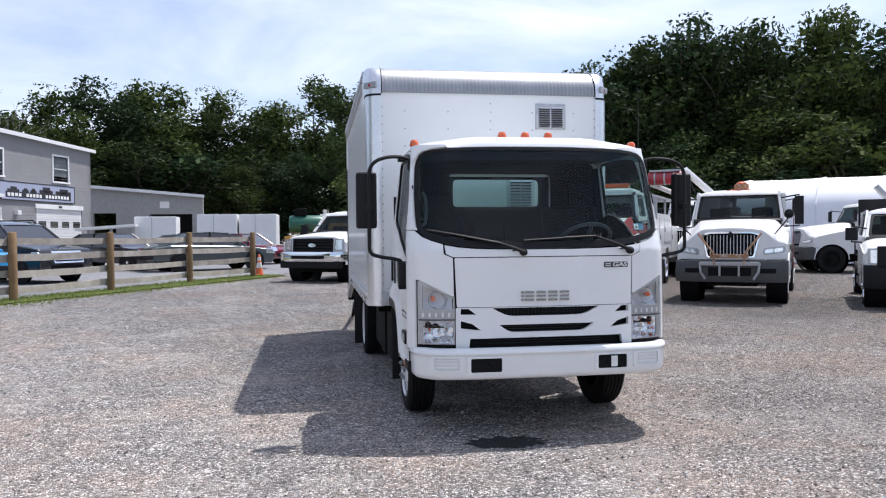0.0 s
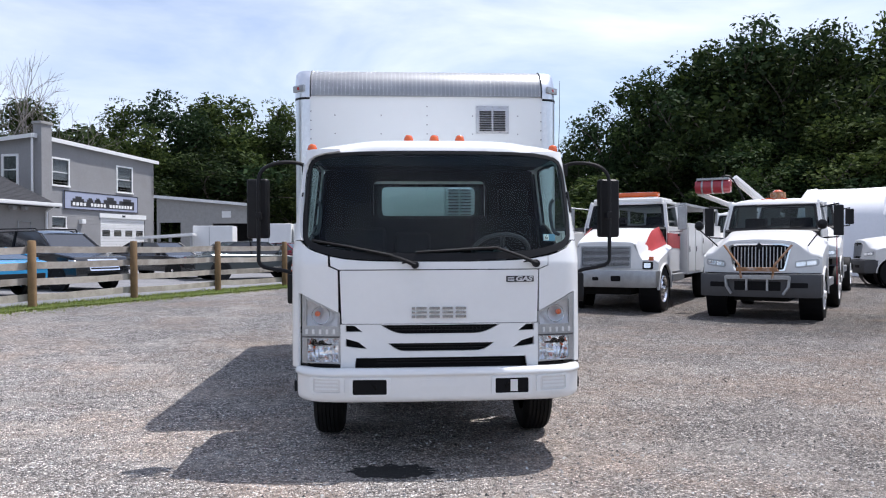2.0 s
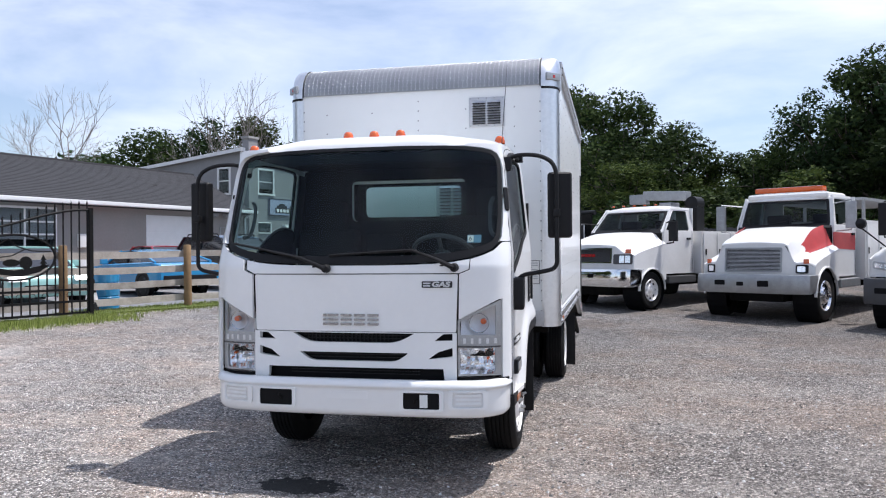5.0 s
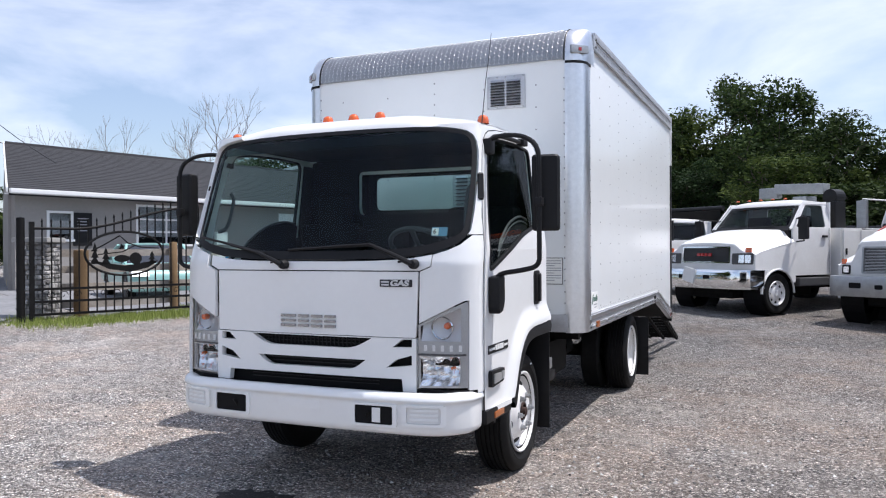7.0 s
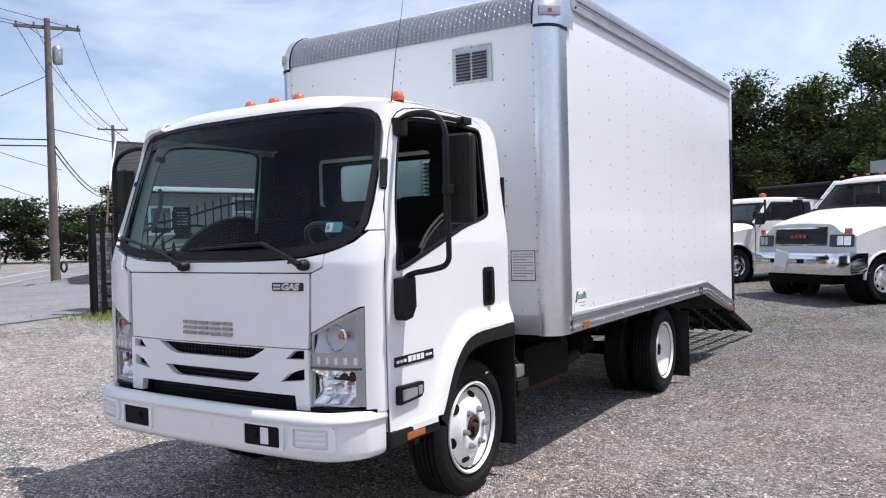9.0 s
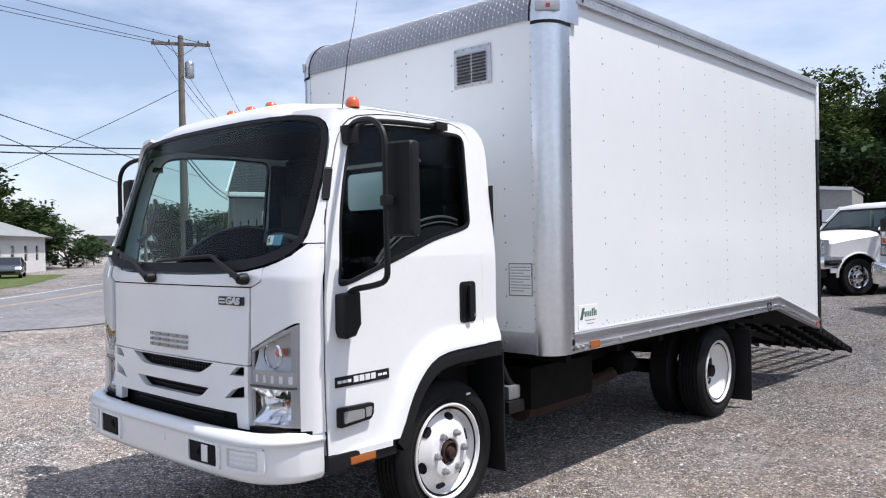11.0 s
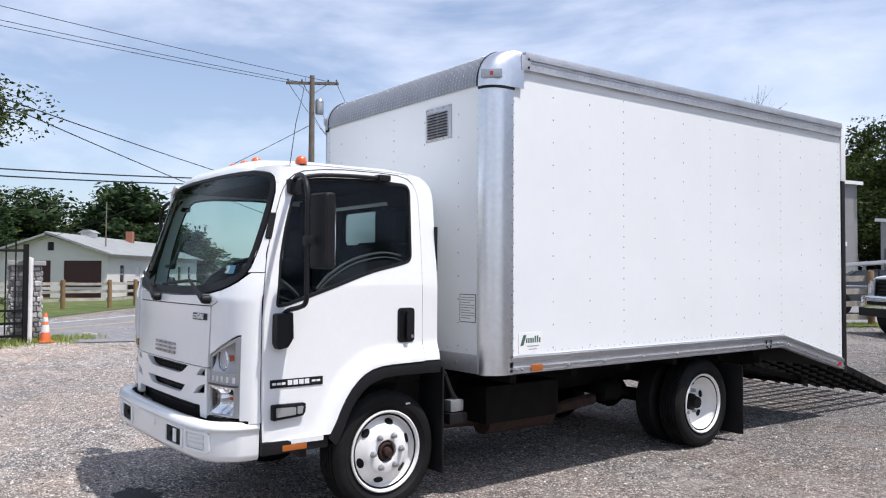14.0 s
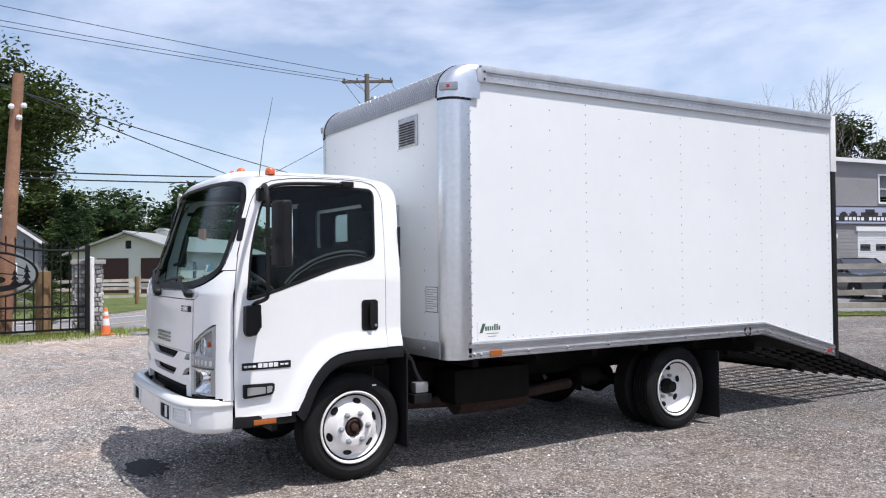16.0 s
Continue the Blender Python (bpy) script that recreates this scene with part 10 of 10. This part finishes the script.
def woods():
    rng = random.Random(19)
    prof = [(-34, 8.6), (-30, 9.4), (-26, 9.8), (-21, 10.2), (-17, 11.4), (-14, 10.9), (-11, 10.6), (-8, 9.0), (-5, 10.0), (-2, 11.4), (1, 11.4), (4, 9.0), (7, 6.2), (10, 6.4), (13, 8.0), (15.5, 10.5), (18, 13.0), (20.5, 14.6), (23, 15.6), (25.5, 14.3), (28, 15.4), (31, 14.6), (34, 15.3), (38, 14.6), (42, 14.5), (47, 14), (53, 13), (60, 12)]
    bs, es = [p[0] for p in prof], [p[1] for p in prof]
    for k, (b, e) in enumerate(prof):
        d = rng.uniform(52, 57) if b > 11 else rng.uniform(60, 66)
        if b < 0:
            d = rng.uniform(80, 86)
        x, y = bearing(b, d)
        plant(TREES[(k * 3 + (k // 4)) % 5], x, y, 1.5 + d * math.tan(radians(e)), rng.uniform(0.95, 1.15) * (1.0 if d > 55 else 0.85), rng.uniform(0, 360))
    # second row and undergrowth to close the gaps
    for b in np.arange(-36, 62, 3.1):
        d = (48.5 if b > 11 else (55 if b > 0 else 76)) + rng.uniform(-1.5, 2.5)
        e = np.interp(b, bs, es) * rng.uniform(0.5, 0.68)
        x, y = bearing(b + rng.uniform(-0.8, 0.8), d)
        plant(TREES[rng.choice((0, 1, 3))] if rng.random() < 0.5 else BACK[rng.choice((0, 1, 2))], x, y, 1.5 + d * math.tan(radians(e)), rng.uniform(1.15, 1.5), rng.uniform(0, 360))
    for b in np.arange(-38, 62, 5.0):
        d = 62 if b > 11 else (74 if b > 0 else 92)
        e = np.interp(b, bs, es) * rng.uniform(0.72, 0.86)
        x, y = bearing(b, d + rng.uniform(0, 4))
        plant(BACK[rng.choice((0, 0, 2))], x, y, 1.5 + d * math.tan(radians(e)), rng.uniform(1.2, 1.5), rng.uniform(0, 360))
    # low growth along the foot of the woods
    for b in np.arange(1, 62, 2.8):
        d = (46 if b > 11 else 51) + rng.uniform(-1, 1)
        x, y = bearing(b, d)
        plant(BACK[rng.choice((0, 0, 2))], x, y, rng.uniform(3.6, 5.2), rng.uniform(1.3, 1.7), rng.uniform(0, 360))
    # bare trees behind the buildings
    for i, (b, e, d) in enumerate(((-28.3, 11.6, 66), (-24.8, 12.3, 70), (-38.5, 11.5, 60), (-45.5, 9.0, 58), (-48.0, 8.2, 60))):
        x, y = bearing(b, d)
        plant(BARE[i % 2], x, y, 1.5 + d * math.tan(radians(e)), 0.8, 60.0 * i)
    # beyond the road
    for k, (b, e, d) in enumerate(((-52, 4.0, 95), (-56, 4.6, 92), (-60, 3.4, 96), (-63, 2.6, 100), (-66.8, 1.2, 100), (-70, 3.6, 95), (-72.5, 5.2, 92), (-75, 6.2, 96), (-78, 6.2, 92), (-81, 6.0, 96), (-84, 6.4, 90), (-87, 6.2, 94), (-91, 6.5, 92), (-96, 7, 90), (-102, 7, 95))):
        x, y = bearing(b, d, 6.5, 3.8)
        plant(TREES[(0, 1, 3)[k % 3]] if k % 2 else BACK[k % 3], x, y, 1.5 + d * math.tan(radians(e)), rng.uniform(1.3, 1.7), rng.uniform(0, 360))
        x, y = bearing(b + 1.6, d - 6, 6.5, 3.8)
        plant(BACK[k % 3], x, y, 1.0 + d * math.tan(radians(e * 0.6)), rng.uniform(1.6, 2.0), rng.uniform(0, 360))
    # large tree near the gate, firs behind the house
    plant(GATE_TREE, -31.0, 3.1, 12.0, 1.19, 40)
    for x, y, h in ((-57.0, 11.7, 7.9), (-60.0, 13.2, 7.0), (-47.0, 2.5, 7.0)):
        plant(FIR, x, y, h, 1.35, x * 7)
    # shrubs behind the gate
    for x, y, h in ((-12.8, 4.2, 1.5), (-11.9, 3.2, 1.2), (-22.0, 7.0, 1.6), (-9.6, 4.1, 0.9)):
        plant(TREES[1], x, y, h, 1.6, x * 13)


woods()
